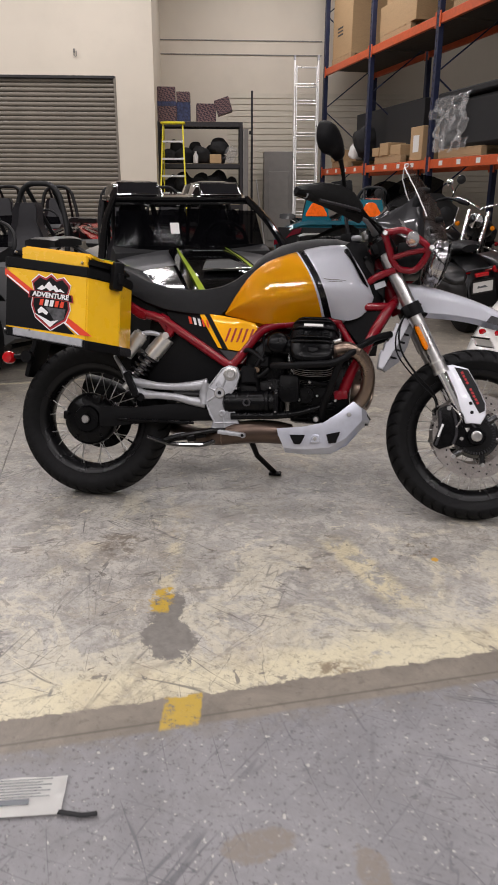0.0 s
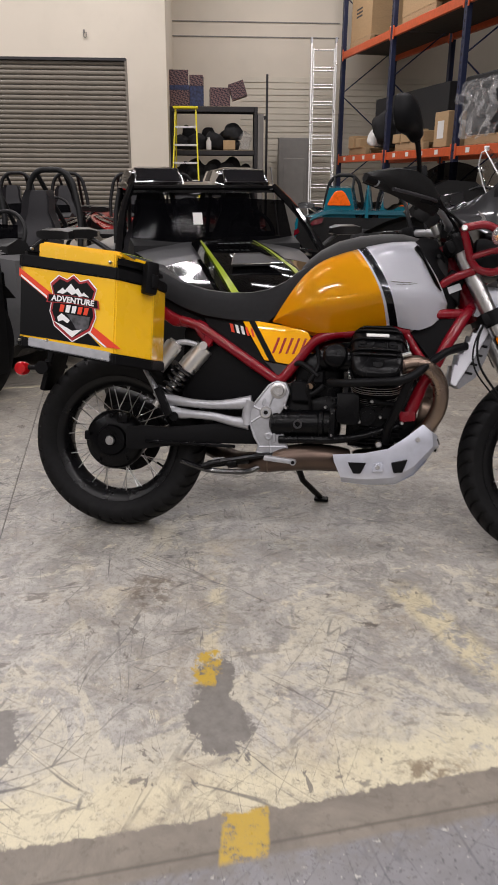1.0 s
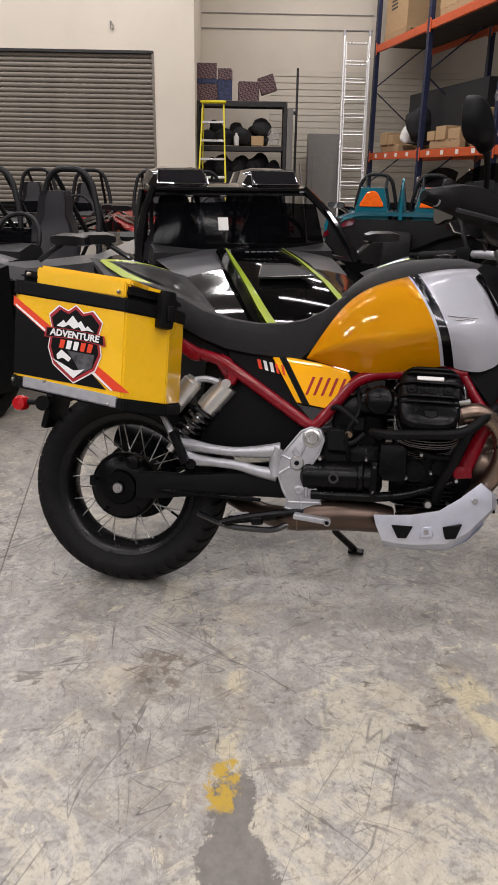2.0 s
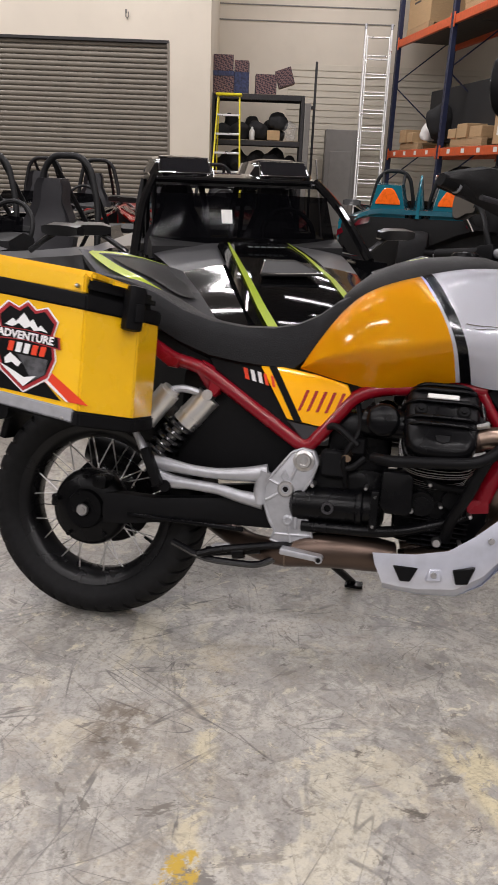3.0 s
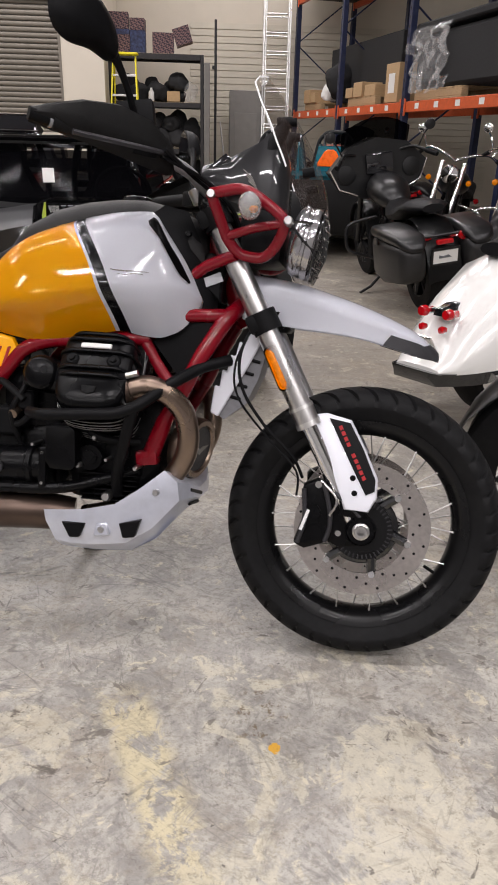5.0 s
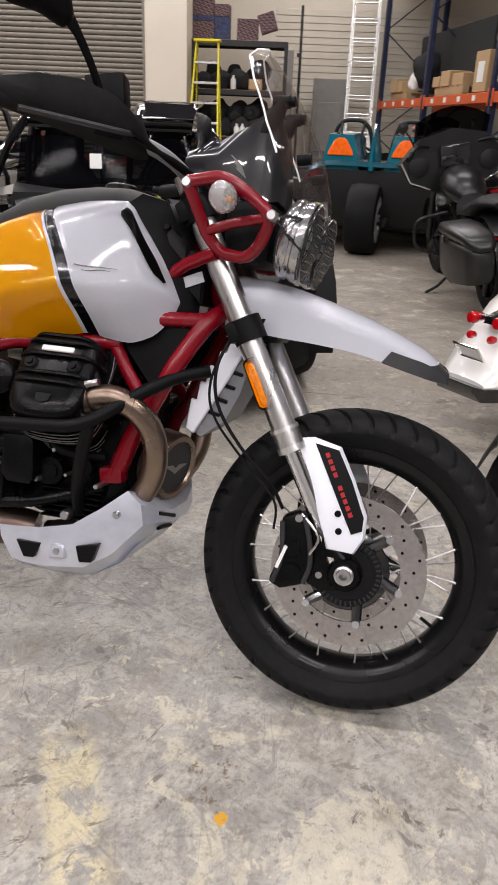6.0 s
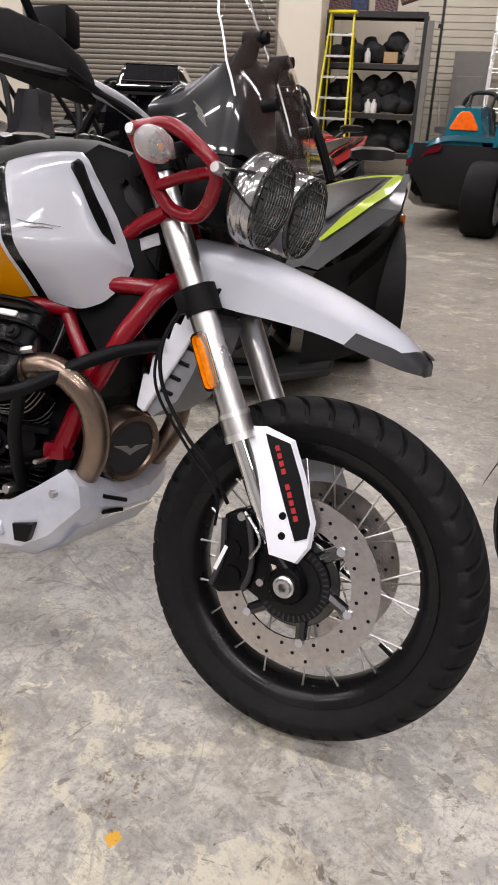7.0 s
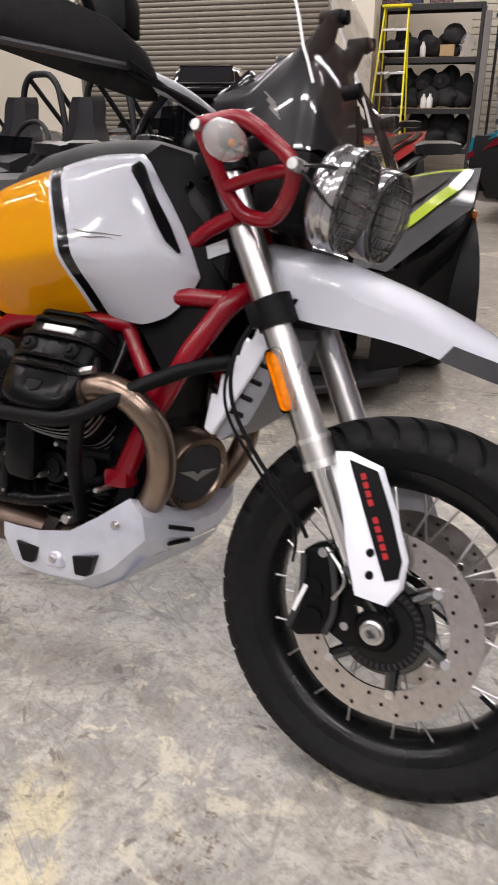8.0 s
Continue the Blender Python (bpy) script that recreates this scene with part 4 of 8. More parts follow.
tank = part("fuel_tank", loft([[(x, y, z) for y, z in ((-w, z0), (-w, z1 - .03), (-w * .6, z1), (w * .6, z1), (w, z1 - .03), (w, z0))] for x, z0, z1, w in ((.60, .76, .84, .10), (.70, .74, .95, .115), (.85, .77, 1.0, .12), (1.0, .77, 1.01, .12), (1.08, .80, .90, .09))]), M["plastic"], BIKE, "two-tone orange and pearl white fuel tank")
for s in (-1, 1):
    part("tank_panel", tank_panel(0.0, .541, 22, s), M["orange"], tank, "glossy orange tank side", sharp=70)
    part("tank_stripe", tank_panel(.541, .5475, 2, s, .0), M["pearl"], tank, "white pinstripe", sharp=70)
    part("tank_stripe", tank_panel(.5475, .584, 3, s, .0), M["gloss_black"], tank, "gloss black stripe", sharp=70)
    part("tank_panel", tank_panel(.584, 1.0, 18, s), M["pearl"], tank, "pearl white tank front", sharp=70)
    # vent with a fine mesh
    rows = []
    for k in range(13):
        v = .055 + .40 * k / 12
        u0, u1 = float(np.interp(v, [.055, .10, .455], [.862, .836, .926])), float(np.interp(v, [.055, .20, .38, .455], [.880, .938, .958, .950]))
        rows.append([(x + .0015, y + s * .0035, z) for x, y, z in (tank_point(u0 + (u1 - u0) * j / 4, v, s) for j in range(5))])
    bm = loft(rows, closed_round=False)
    bmesh.ops.solidify(bm, geom=bm.faces[:], thickness=.002)
    part("vent", bm, M["black_decal"], tank, "black mesh vent", sharp=70)
    # wing badge in thin chrome, a plain shape
    lines = [[(x, y + s * .0015, z) for x, y, z in (tank_point(u0 + (u1 - u0) * k / 8, v0 + (v1 - v0) * k / 8 + w * math.sin(k * .8), s) for k in range(9))] for u0, u1, v0, v1, w in ((.610, .800, .468, .500, .004), (.640, .770, .505, .512, .005), (.615, .700, .462, .492, .003))]
    part("wing_badge", merge(*[tube(q, [.0005, .0011, .0011, .0005], 6, steps=3) for q in lines]), M["grey_box"], tank)
# black top cover of the tank with cap
rings = []
for x, z, w in ((.640, .955, .080), (.665, .982, .100), (.70, 1.010, .120), (.76, 1.042, .128), (.83, 1.060, .126), (.90, 1.068, .126), (.97, 1.068, .126), (1.03, 1.055, .118), (1.09, 1.03, .10), (1.12, 1.0, .085)):
    zb = float(np.interp(x, [.6, .7, .83, 1.0, 1.12], [.90, .952, .993, 1.018, .93]))
    rings.append([(x, w * math.cos(math.pi * k / 14) * (1 if k not in (0, 14) else 1.0), zb + (z - zb) * math.sin(math.pi * k / 14) ** .75) for k in range(15)] + [(x, -w * .9, zb - .03), (x, w * .9, zb - .03)])
part("tank_cover", loft(rings), M["cover_grey"], BIKE, "matt black tank top cover", sharp=60)
part("tank_cover_side", loft([[(x, s * y, z) for x, y, z in row] for s in (-1,) for row in (((1.0, .128, 1.02), (1.05, .118, .965), (1.10, .106, .89), (1.125, .098, .835), (1.12, .10, .80)), ((1.03, .118, 1.045), (1.075, .105, .98), (1.115, .092, .90), (1.14, .085, .85), (1.14, .09, .80)), ((1.08, .098, 1.035), (1.11, .085, .97), (1.135, .072, .90), (1.155, .06, .86), (1.155, .07, .80)))], closed_round=False), M["plastic"], BIKE)
part("tank_cover_side", loft([[(x, y, z) for x, y, z in row] for row in (((1.0, .128, 1.02), (1.05, .118, .965), (1.10, .106, .89), (1.125, .098, .835)), ((1.03, .118, 1.045), (1.075, .105, .98), (1.115, .092, .90), (1.14, .085, .85)), ((1.08, .098, 1.035), (1.11, .085, .97), (1.135, .072, .90), (1.155, .06, .86)))], closed_round=False), M["plastic"], BIKE)
part("filler_cap", moved(lathe([(.0001, .014), (.03, .014), (.036, .010), (.038, 0)], "z", 28), pose(.93, 0, 1.066)), M["engine"], tank)
part("cover_bolt", rod((1.085, -.115, .985), (1.085, -.10, .985), .006, 10), M["engine"], BIKE)
part("radiator_side", plate([(1.07, .86), (1.13, .86), (1.165, .83), (1.165, .88), (1.18, .93), (1.13, .95)], -.085, .085, .006), M["plastic"], BIKE)
part("warning_sticker", moved(box(-.024, .024, -.001, .001, -.011, .011), pose(1.142, -.0885, .885, 0, -22, 0)), M["silver"], BIKE, "small white warning sticker")

# side panels
sp = part("side_panel", plate([(.455, .752), (.505, .755), (.60, .742), (.678, .724), (.690, .700), (.630, .612), (.535, .624)], -.140, -.118, .006, seg=2), M["orange"], BIKE, "orange side panel with slanted slots")
for k in range(5):
    x = .560 + k * .0225
    part("panel_slot", plate([(x, .648), (x + .008, .650), (x + .026, .702), (x + .018, .702)], -.1415, -.132, .0008), M["maroon_decal"], sp)
part("panel_stripe", plate([(.478, .7515), (.498, .7525), (.575, .620), (.553, .622)], -.1412, -.138), M["black_decal"], sp)
part("black_panel", plate([(.315, .765), (.455, .752), (.540, .622), (.63, .611), (.595, .562), (.33, .735)], -.128, -.105, .004), M["plastic"], BIKE, "black side cover with model lettering")
part("pinstripe", tube([(.325, -.130, .770), (.40, -.131, .763), (.455, -.131, .757)], .0014, 5), M["white_decal"], BIKE)
for k, (m_, w_) in enumerate((("red_decal", .017), ("white_decal", .016), ("white_decal", .016), ("red_decal", .012), ("red_decal", .012))):
    x = .418 + k * .0185
    part("lettering_bar", plate([(x, .716 - k * .0035), (x + w_ * .62, .714 - k * .0035), (x + w_ * .62 - .008, .742 - k * .0035), (x - .008, .744 - k * .0035)], -.1425 if k > 2 else -.1305, -.1275, .0), M[m_], BIKE)
part("lower_trim", plate([(.535, .622), (.632, .610), (.595, .558)], -.136, -.115, .003), M["plastic_grey"], BIKE)


# engine: transverse twin, a cylinder out on each side
engine = part("engine", box(.82, 1.05, -.125, .125, .345, .60, .03, 2), M["engine"], BIKE, "black crankcase and gearbox")
part("gearbox", merge(box(.58, .80, -.115, .115, .36, .52, .03, 2)), M["engine"], engine)
part("gearbox_barrel", moved(lathe([(.0001, -.135), (.030, -.135), (.044, -.125), (.046, -.11), (.046, .03), (.050, .034), (.050, .046), (.044, .05), (.044, .08), (.0001, .085)], "x", 28), pose(.70, -.128, .420, 0, -3, -3)), M["engine"], engine, "black horizontal starter barrel")
part("gearbox_rear", box(.64, .80, -.11, .11, .50, .66, .03, 2), M["engine"], engine)
part("starter_cover", plate([(.786, .528), (.845, .532), (.860, .520), (.864, .437), (.850, .425), (.800, .425), (.786, .445)], -.192, -.12, .008, seg=2), M["engine"], engine, "black rectangular starter cover")
part("case_flange", box(.765, .785, -.178, -.10, .372, .475, .006, 2), M["engine"], engine)
part("lower_rail", tube(rounded([(.60, -.15, .362), (.78, -.165, .372), (.86, -.16, .385), (1.0, -.13, .43)], .03), .014, 10), M["engine"], engine)
part("case_boss", merge(rod((.885, -.16, .455), (.885, -.12, .455), .03, 18), rod((.885, -.165, .455), (.885, -.16, .455), .018, 12)), M["engine"], engine)
part("case_boss", merge(rod((.955, -.15, .47), (.955, -.12, .47), .022, 18)), M["engine"], engine)
part("breather_pipe", tube([(.87, -.15, .54), (.90, -.165, .51), (.95, -.16, .50), (1.0, -.14, .50)], .010, 8, steps=4), M["plastic"], engine)
for k in range(6):
    part("sump_fin", box(.862, 1.0, -.150, .150, .352 + k * .0125, .3565 + k * .0125, .0015), M["engine"], engine)
for x, z, r in ((.862, .437, .007), (.775, .460, .006), (.775, .387, .006), (.90, .505, .006), (.93, .455, .005), (1.0, .44, .006), (.985, .37, .005), (.62, .47, .006), (.75, .478, .005)):
    part("case_bolt", moved(lathe([(.0001, -.178), (r * .7, -.178), (r, -.174), (r, -.12)], "y", 10), pose(x, 0, z)), M["steel"], engine)
part("sump_bolt", moved(lathe([(.0001, -.172), (.009, -.172), (.012, -.167), (.012, -.14)], "y", 12), pose(.930, 0, .366)), M["steel"], engine)
part("barrel_ring", moved(lathe([(.009, -.178), (.015, -.178), (.015, -.17), (.009, -.17)], "y", 20, True), pose(.662, 0, .418)), M["plastic_grey"], engine)
# outline of a cylinder head seen along the bore: flat top, bowed flanks, round lower corners
head_out = [(p.x, p.z) for p in spline([(-.070, 0, .098), (0, 0, .103), (.070, 0, .098), (.085, 0, .070), (.089, 0, .01), (.084, 0, -.055), (.062, 0, -.092), (0, 0, -.101), (-.062, 0, -.092), (-.084, 0, -.055), (-.089, 0, .01), (-.085, 0, .070)], 3, True)]
for s in (-1, 1):
    cy = Matrix.Diagonal((1, -s, 1, 1)) @ Matrix.Translation((.912, -.214, .662)) @ pose(0, 0, 0, 57, 0, 0)

    def slab(q0, levels, dx=0.0):
        return moved(loft([[(x * q * q0 + dx, y * q * q0, z) for x, y in head_out] for q, z in levels]), cy)
    head = part("cylinder_head", merge(slab(.96, ((1, -.125), (1, -.035))), moved(box(.02, .100, -.05, .085, -.115, -.045, .012, 2), cy)), M["engine"], engine, "black finned cylinder and head")
    for k, (z, q) in enumerate(((-.046, 1.06), (-.058, 1.075), (-.070, 1.08), (-.082, 1.07))):
        part("cooling_fin", slab(q, ((1, z - .0025), (1.004, z), (1, z + .0025))), M["engine"], head)
        part("fin_edge", slab(q * 1.012, ((1, z - .0004), (1, z + .0022))), M["fin_edge"], head)
    part("cylinder_barrel", moved(rod((0, 0, -.26), (0, 0, -.10), .062, 28), cy), M["engine"], head)
    for k in range(6):
        z = -.135 - k * .0115
        part("barrel_fin", slab(.95, ((1, z - .002), (1.004, z), (1, z + .002))), M["engine"], head)
        part("fin_edge", slab(.962, ((1, z - .0002), (1, z + .0018))), M["fin_edge"], head)
    cover = part("valve_cover", slab(.97, ((1, -.036), (1.0, -.018), (.985, -.008), (.95, .002), (.86, .010), (.6, .014), (.2, .015)), -.004), M["engine"], head, "black ribbed valve cover", )
    for yy, w, h in ((.086, .056, .006), (.072, .066, .007), (.040, .074, .008), (-.002, .072, .008), (-.020, .068, .007)):
        part("cover_rib", moved(tube(rounded([(-w - .022, yy, -.034), (-w - .012, yy, .004), (-w + .008, yy, .013 + h), (w - .016, yy, .013 + h), (w + .004, yy, .004), (w + .014, yy, -.034)], .012), .0048, 8), cy), M["engine"], cover)
    for x in (-.054, .042):
        part("cover_bolt", moved(merge(lathe([(.0001, .024), (.006, .024), (.007, .020), (.012, .020), (.016, .016), (.016, .0)], "z", 18)), cy @ Matrix.Translation((x, .019, 0))), M["plastic"], cover)
    part("name_plate", moved(box(-.042, .030, .050, .063, .010, .018, .002), cy), M["paper"], cover, "small white name plate")
    part("cover_shield", moved(plate([(-.018, -.046), (.016, -.046), (.014, -.062), (-.001, -.068), (-.016, -.062)], .010, .0165, .001, axis="z"), cy), M["plastic"], cover)
    part("throttle_body", merge(rod((.735, s * .135, .640), (.84, s * .17, .635), .040, 20)), M["engine"], BIKE, "black intake stub")
    icap = pose(.775, s * .188, .648, 8 * s, 0, 0) if s < 0 else pose(.775, .188, .648, 0, 0, 180)
    part("intake_cap", moved(lathe([(.0001, -.020), (.030, -.020), (.038, -.014), (.041, -.004), (.041, .05)], "y", 28), icap), M["engine"], BIKE, "smooth black intake cap")
    part("cap_hole", moved(lathe([(.0001, -.0208), (.008, -.0208), (.009, -.018)], "y", 14), icap @ Matrix.Translation((.012, 0, .006))), M["black_decal"], BIKE)
    # exhaust header sweeping down under the engine
    pipe = [(.985, s * .205, .622), (1.03, s * .205, .635), (1.075, s * .19, .618), (1.110, s * .17, .575), (1.118, s * .15, .51), (1.098, s * .13, .45), (1.05, s * .11, .39), (.97, s * .09, .33), (.85, s * .08, .295)]
    part("exhaust_header", tube(pipe, .0255, 16, steps=6), M["exhaust"], BIKE, "heat-browned exhaust header pipe")
    part("header_flange", rod((.97, s * .205, .618), (.995, s * .205, .626), .031, 20), M["collector"], BIKE)
    for dz in (-.034, .034):
        part("flange_nut", rod((.985, s * .222, .622 + dz), (1.012, s * .222, .630 + dz), .0075, 6), M["steel"], BIKE)
part("exhaust_pipe", tube([(.83, -.10, .300), (.77, -.115, .306), (.70, -.125, .306), (.62, -.125, .296), (.54, -.11, .278), (.44, -.04, .275), (.30, .10, .30)], [.040, .045, .046, .044, .036, .030, .032], 20, steps=5, flat=1.0), M["collector"], BIKE, "brown stained exhaust under the gearbox")
part("exhaust_weld", tube([(.565 + .0 * a, -.117 + .0405 * math.cos(a), .284 + .0405 * math.sin(a)) for a in [k * math.tau / 20 for k in range(20)]], .0025, 6, closed=True), M["exhaust"], BIKE)
part("silencer", tube([(.30, .13, .30), (.18, .17, .36), (-.02, .19, .43), (-.12, .19, .46)], [.034, .05, .058, .05], 18, steps=4), M["rim"], BIKE)
HC = Matrix.Translation((1.115, -.03, .478)) @ pose(0, 0, 0, 0, 8, -16)
hc = part("horn_cover", moved(lathe([(.0001, .006), (.058, .006), (.061, .012), (.072, .012), (.077, .004), (.077, -.04)], "x", 36), HC), M["exhaust"], BIKE, "round dark cover with a wing-shaped badge")
part("cover_face", moved(lathe([(.0001, .0075), (.057, .0075), (.057, .004)], "x", 32), HC), M["plastic_grey"], hc)
part("wing_badge", moved(plate([(-.046, .006), (-.012, .006), (0, -.002), (.012, .006), (.046, .006), (.028, -.001), (.008, -.010), (0, -.016), (-.008, -.010), (-.028, -.001)], .0076, .0095, axis="x"), HC), M["grey_box"], hc)
part("oil_cooler", box(1.02, 1.05, -.10, .10, .52, .66, .006), M["engine"], BIKE)
# wiring and hoses in the gap behind the cylinder
for k, pts in enumerate((((.70, -.10, .70), (.72, -.15, .62), (.69, -.16, .55), (.70, -.13, .47)), ((.62, -.12, .60), (.66, -.15, .62), (.72, -.16, .58)), ((.96, -.16, .70), (1.0, -.20, .66), (1.0, -.18, .58)), ((.66, -.13, .56), (.70, -.15, .52), (.74, -.15, .55)))):
    part("hose", tube(pts, .007 + .002 * (k % 2), 8, steps=5), M["plastic"], BIKE)
part("relay_box", merge(box(.63, .70, -.15, -.11, .49, .56, .008), box(.70, .74, -.155, -.12, .555, .60, .006)), M["plastic"], BIKE)
part("brass_fitting", rod((.695, -.165, .545), (.70, -.13, .56), .011, 10), M["exhaust"], BIKE)
part("inner_mudguard", box(.24, .58, -.10, .10, .46, .74, .03, 2), M["plastic"], BIKE)

# bash plate: folded silver sheet with cut-outs
bp = part("bash_plate", loft([
    [(.783, -.178, .325), (.825, -.186, .330), (.885, -.190, .337), (.960, -.190, .356), (1.015, -.182, .395), (1.068, -.165, .440), (1.085, -.12, .430), (1.10, -.05, .405), (1.10, .05, .405), (1.085, .12, .43), (1.068, .165, .44)],
    [(.790, -.182, .300), (.84, -.190, .300), (.885, -.194, .303), (.965, -.194, .312), (1.03, -.186, .360), (1.100, -.166, .415), (1.118, -.12, .405), (1.13, -.05, .385), (1.13, .05, .385), (1.118, .12, .405), (1.10, .166, .415)],
    [(.812, -.172, .252), (.85, -.178, .250), (.90, -.178, .250), (.985, -.178, .262), (1.045, -.172, .30), (1.105, -.158, .37), (1.125, -.11, .37), (1.135, -.05, .36), (1.135, .05, .36), (1.125, .11, .37), (1.105, .158, .37)],
    [(.815, -.14, .232), (.85, -.14, .230), (.90, -.14, .228), (.99, -.14, .235), (1.05, -.13, .27), (1.09, -.12, .32), (1.105, -.09, .335), (1.115, -.04, .34), (1.115, .04, .34), (1.105, .09, .335), (1.09, .12, .32)],
    [(.815, .14, .232), (.85, .14, .230), (.90, .14, .228), (.99, .14, .235), (1.05, .13, .27), (1.06, .08, .29), (1.06, .06, .29), (1.06, .03, .29), (1.06, .02, .29), (1.06, .03, .29), (1.06, .05, .29)]][:4], closed_round=False), M["bash"], BIKE, "silver bash plate with trapezoid cut-outs", sharp=25)
part("bash_floor", loft([[(x, y, z) for y in (-.14, -.05, .05, .14)] for x, z in ((.815, .231), (.90, .227), (.99, .234), (1.05, .27), (1.09, .32))], closed_round=False), M["bash"], BIKE)
for hx in (.864, .999):
    d = -.02 if hx > .9 else .0
    hole_pts = [(hx - .030, .308 + (.010 if hx > .9 else -.004)), (hx + .030, .310 + (.012 if hx > .9 else -.004)), (hx + .014, .270), (hx - .010, .268)] if hx < .9 else [(hx - .026, .312), (hx + .026, .325), (hx + .012, .282), (hx - .016, .278)]
    part("cut_out", plate(hole_pts, -.1962, -.176, .002), M["black_decal"], bp)
for y0, x0, z0, y1, x1, z1 in ((-.112, 1.121, .389, -.045, 1.134, .371), (-.100, 1.118, .352, -.045, 1.127, .349)):
    part("front_slot", tube([(x0, y0, z0), (x1, y1, z1)], .0045, 8), M["black_decal"], bp)
part("bash_boss", plate([(.912, .275), (.918, .308), (.945, .312), (.952, .28)], -.1975, -.18, .004), M["bash"], bp)
for x, z, y in ((.931, .294, -.198), (1.054, .390, -.184)):
    part("bash_bolt", moved(lathe([(.0001, 0), (.006, 0), (.008, .003), (.008, .012)], "y", 12), pose(x, y - .003, z)), M["steel"], bp)

# crash bars
for s in (-1, 1):
    part("crash_bar", tube(rounded([(.762, s * .22, .560), (.80, s * .262, .560), (.98, s * .265, .575), (1.02, s * .252, .592), (1.085, s * .185, .648), (1.14, s * .125, .685), (1.195, s * .085, .702)], .03), .0135, 12), M["plastic"], BIKE, "black steel crash bar round the cylinder")
    part("crash_bar_strut", tube(rounded([(1.012, s * .252, .586), (.985, s * .225, .50), (.955, s * .17, .42), (.95, s * .14, .37)], .03), .0135, 12), M["plastic"], BIKE)

# fork
def guard_y(z):
    return float(np.interp(z, [.38, .60], [.120, .083]))


f0, f1, f2 = Vector((1.135, 0, 1.04)), Vector((1.393, 0, .562)), Vector((1.508, 0, .350))
fd = (f1 - f0).normalized()
for s in (-1, 1):
    o = Vector((0, s * .098, 0))
    leg = part("fork_leg", rod(f0 + o, f1 + o, .0262, 28), M["steel"], BIKE, "brushed silver fork tube")
    part("fork_sleeve", rod(f1 + o - fd * .055, f1 + o - fd * .001, .0285, 28), M["steel"], leg)
    for q0, q1 in ((.052, .044), (.013, .0)):
        part("fork_ring", rod(f1 + o - fd * q0, f1 + o - fd * q1, .0302, 28), M["alu"], leg)
    part("stanchion", rod(f1 + o, f2 + o, .0205, 20), M["chrome"], leg, "chrome fork stanchion")
    part("fork_foot", merge(loft([[(1.508 + dx + k * .0, s * .098 + y, z) for dx, y in ((-.03, -.022), (.028, -.022), (.028, .022), (-.03, .022))] for k, (dx0, z) in enumerate(((0, .40), (0, .36)))]), moved(lathe([(.0001, -.03), (.03, -.03), (.036, -.02), (.036, .025), (.02, .03)], "y", 20), pose(1.53, s * .10, .329)), rod((1.50, s * .10, .41), (1.53, s * .10, .335), .024, 14)), M["engine"], leg, "black cast fork foot")
    part("fork_cap", moved(lathe([(.0001, .03), (.014, .03), (.02, .02), (.026, .018), (.027, 0)], "z", 20), Matrix.Translation(f0 + o) @ pose(0, 0, 0, 0, -28, 0)), M["engine"], leg)
    guard = part("fork_guard", loft([[(x, s * (guard_y(z) + q), z) for x, z in pts] for q, pts in ((0.0, [(1.395, .588), (1.432, .595), (1.490, .582), (1.526, .52), (1.560, .452), (1.561, .408), (1.543, .374), (1.487, .376), (1.452, .455), (1.424, .52)]), (.010, [(1.400, .585), (1.432, .591), (1.486, .579), (1.522, .52), (1.556, .452), (1.557, .410), (1.541, .378), (1.491, .380), (1.457, .457), (1.429, .52)]), (.014, [(1.410, .580), (1.432, .584), (1.478, .573), (1.512, .52), (1.545, .452), (1.545, .413), (1.533, .388), (1.500, .389), (1.468, .457), (1.440, .52)]))]), M["pearl"], BIKE, "white fork guard with a black stripe")
    part("guard_stripe", loft([[(x, s * (guard_y(z) + .0135 + q), z) for x, z in ((1.438, .585), (1.487, .577), (1.521, .52), (1.554, .452), (1.554, .426), (1.534, .416), (1.507, .462))] for q in (0, .0025)]), M["black_decal"], guard)
    bar_a, bar_b = Vector((1.463, 0, .571)), Vector((1.530, 0, .448))
    for k in range(10):
        if k == 4:
            continue
        p = bar_a.lerp(bar_b, (k + .5) / 10)
        part("lettering_bar", moved(box(-.0042, .0042, -.0006, .0006, -.0050, .0050), pose(p.x, s * (guard_y(p.z) + .0164), p.z, s * 9.5, -28.6, 0)), M["letter_red"], guard)
    for x, z in ((1.502, .452), (1.508, .418)):
        part("guard_hole", moved(lathe([(.0001, s * .016), (.0065, s * .016), (.0078, s * .010)], "y", 14), pose(x, s * guard_y(z), z)), M["black_decal"], guard)
    # calliper behind the fork
    cal = part("brake_caliper", merge(plate([(1.388, .425), (1.43, .445), (1.452, .40), (1.462, .345), (1.452, .292), (1.40, .272), (1.373, .285), (1.392, .345)], s * .066, s * .118, .010, seg=2), plate([(1.42, .445), (1.50, .405), (1.552, .362), (1.560, .315), (1.53, .290), (1.48, .283), (1.45, .295), (1.455, .36)], s * .088, s * .112, .007, seg=2), rod((1.415, s * .123, .365), (1.415, s * .07, .365), .019, 16), rod((1.422, s * .123, .315), (1.422, s * .07, .315), .019, 16), rod((1.40, s * .12, .30), (1.40, s * .07, .30), .012, 12)), M["engine"], BIKE, "black four-piston brake calliper")
    part("lettering_bar", moved(box(-.026, .026, -.0008, .0008, -.0036, .0036), pose(1.398, s * .1245, .345, 0, -72, 0)), M["white_decal"], cal)
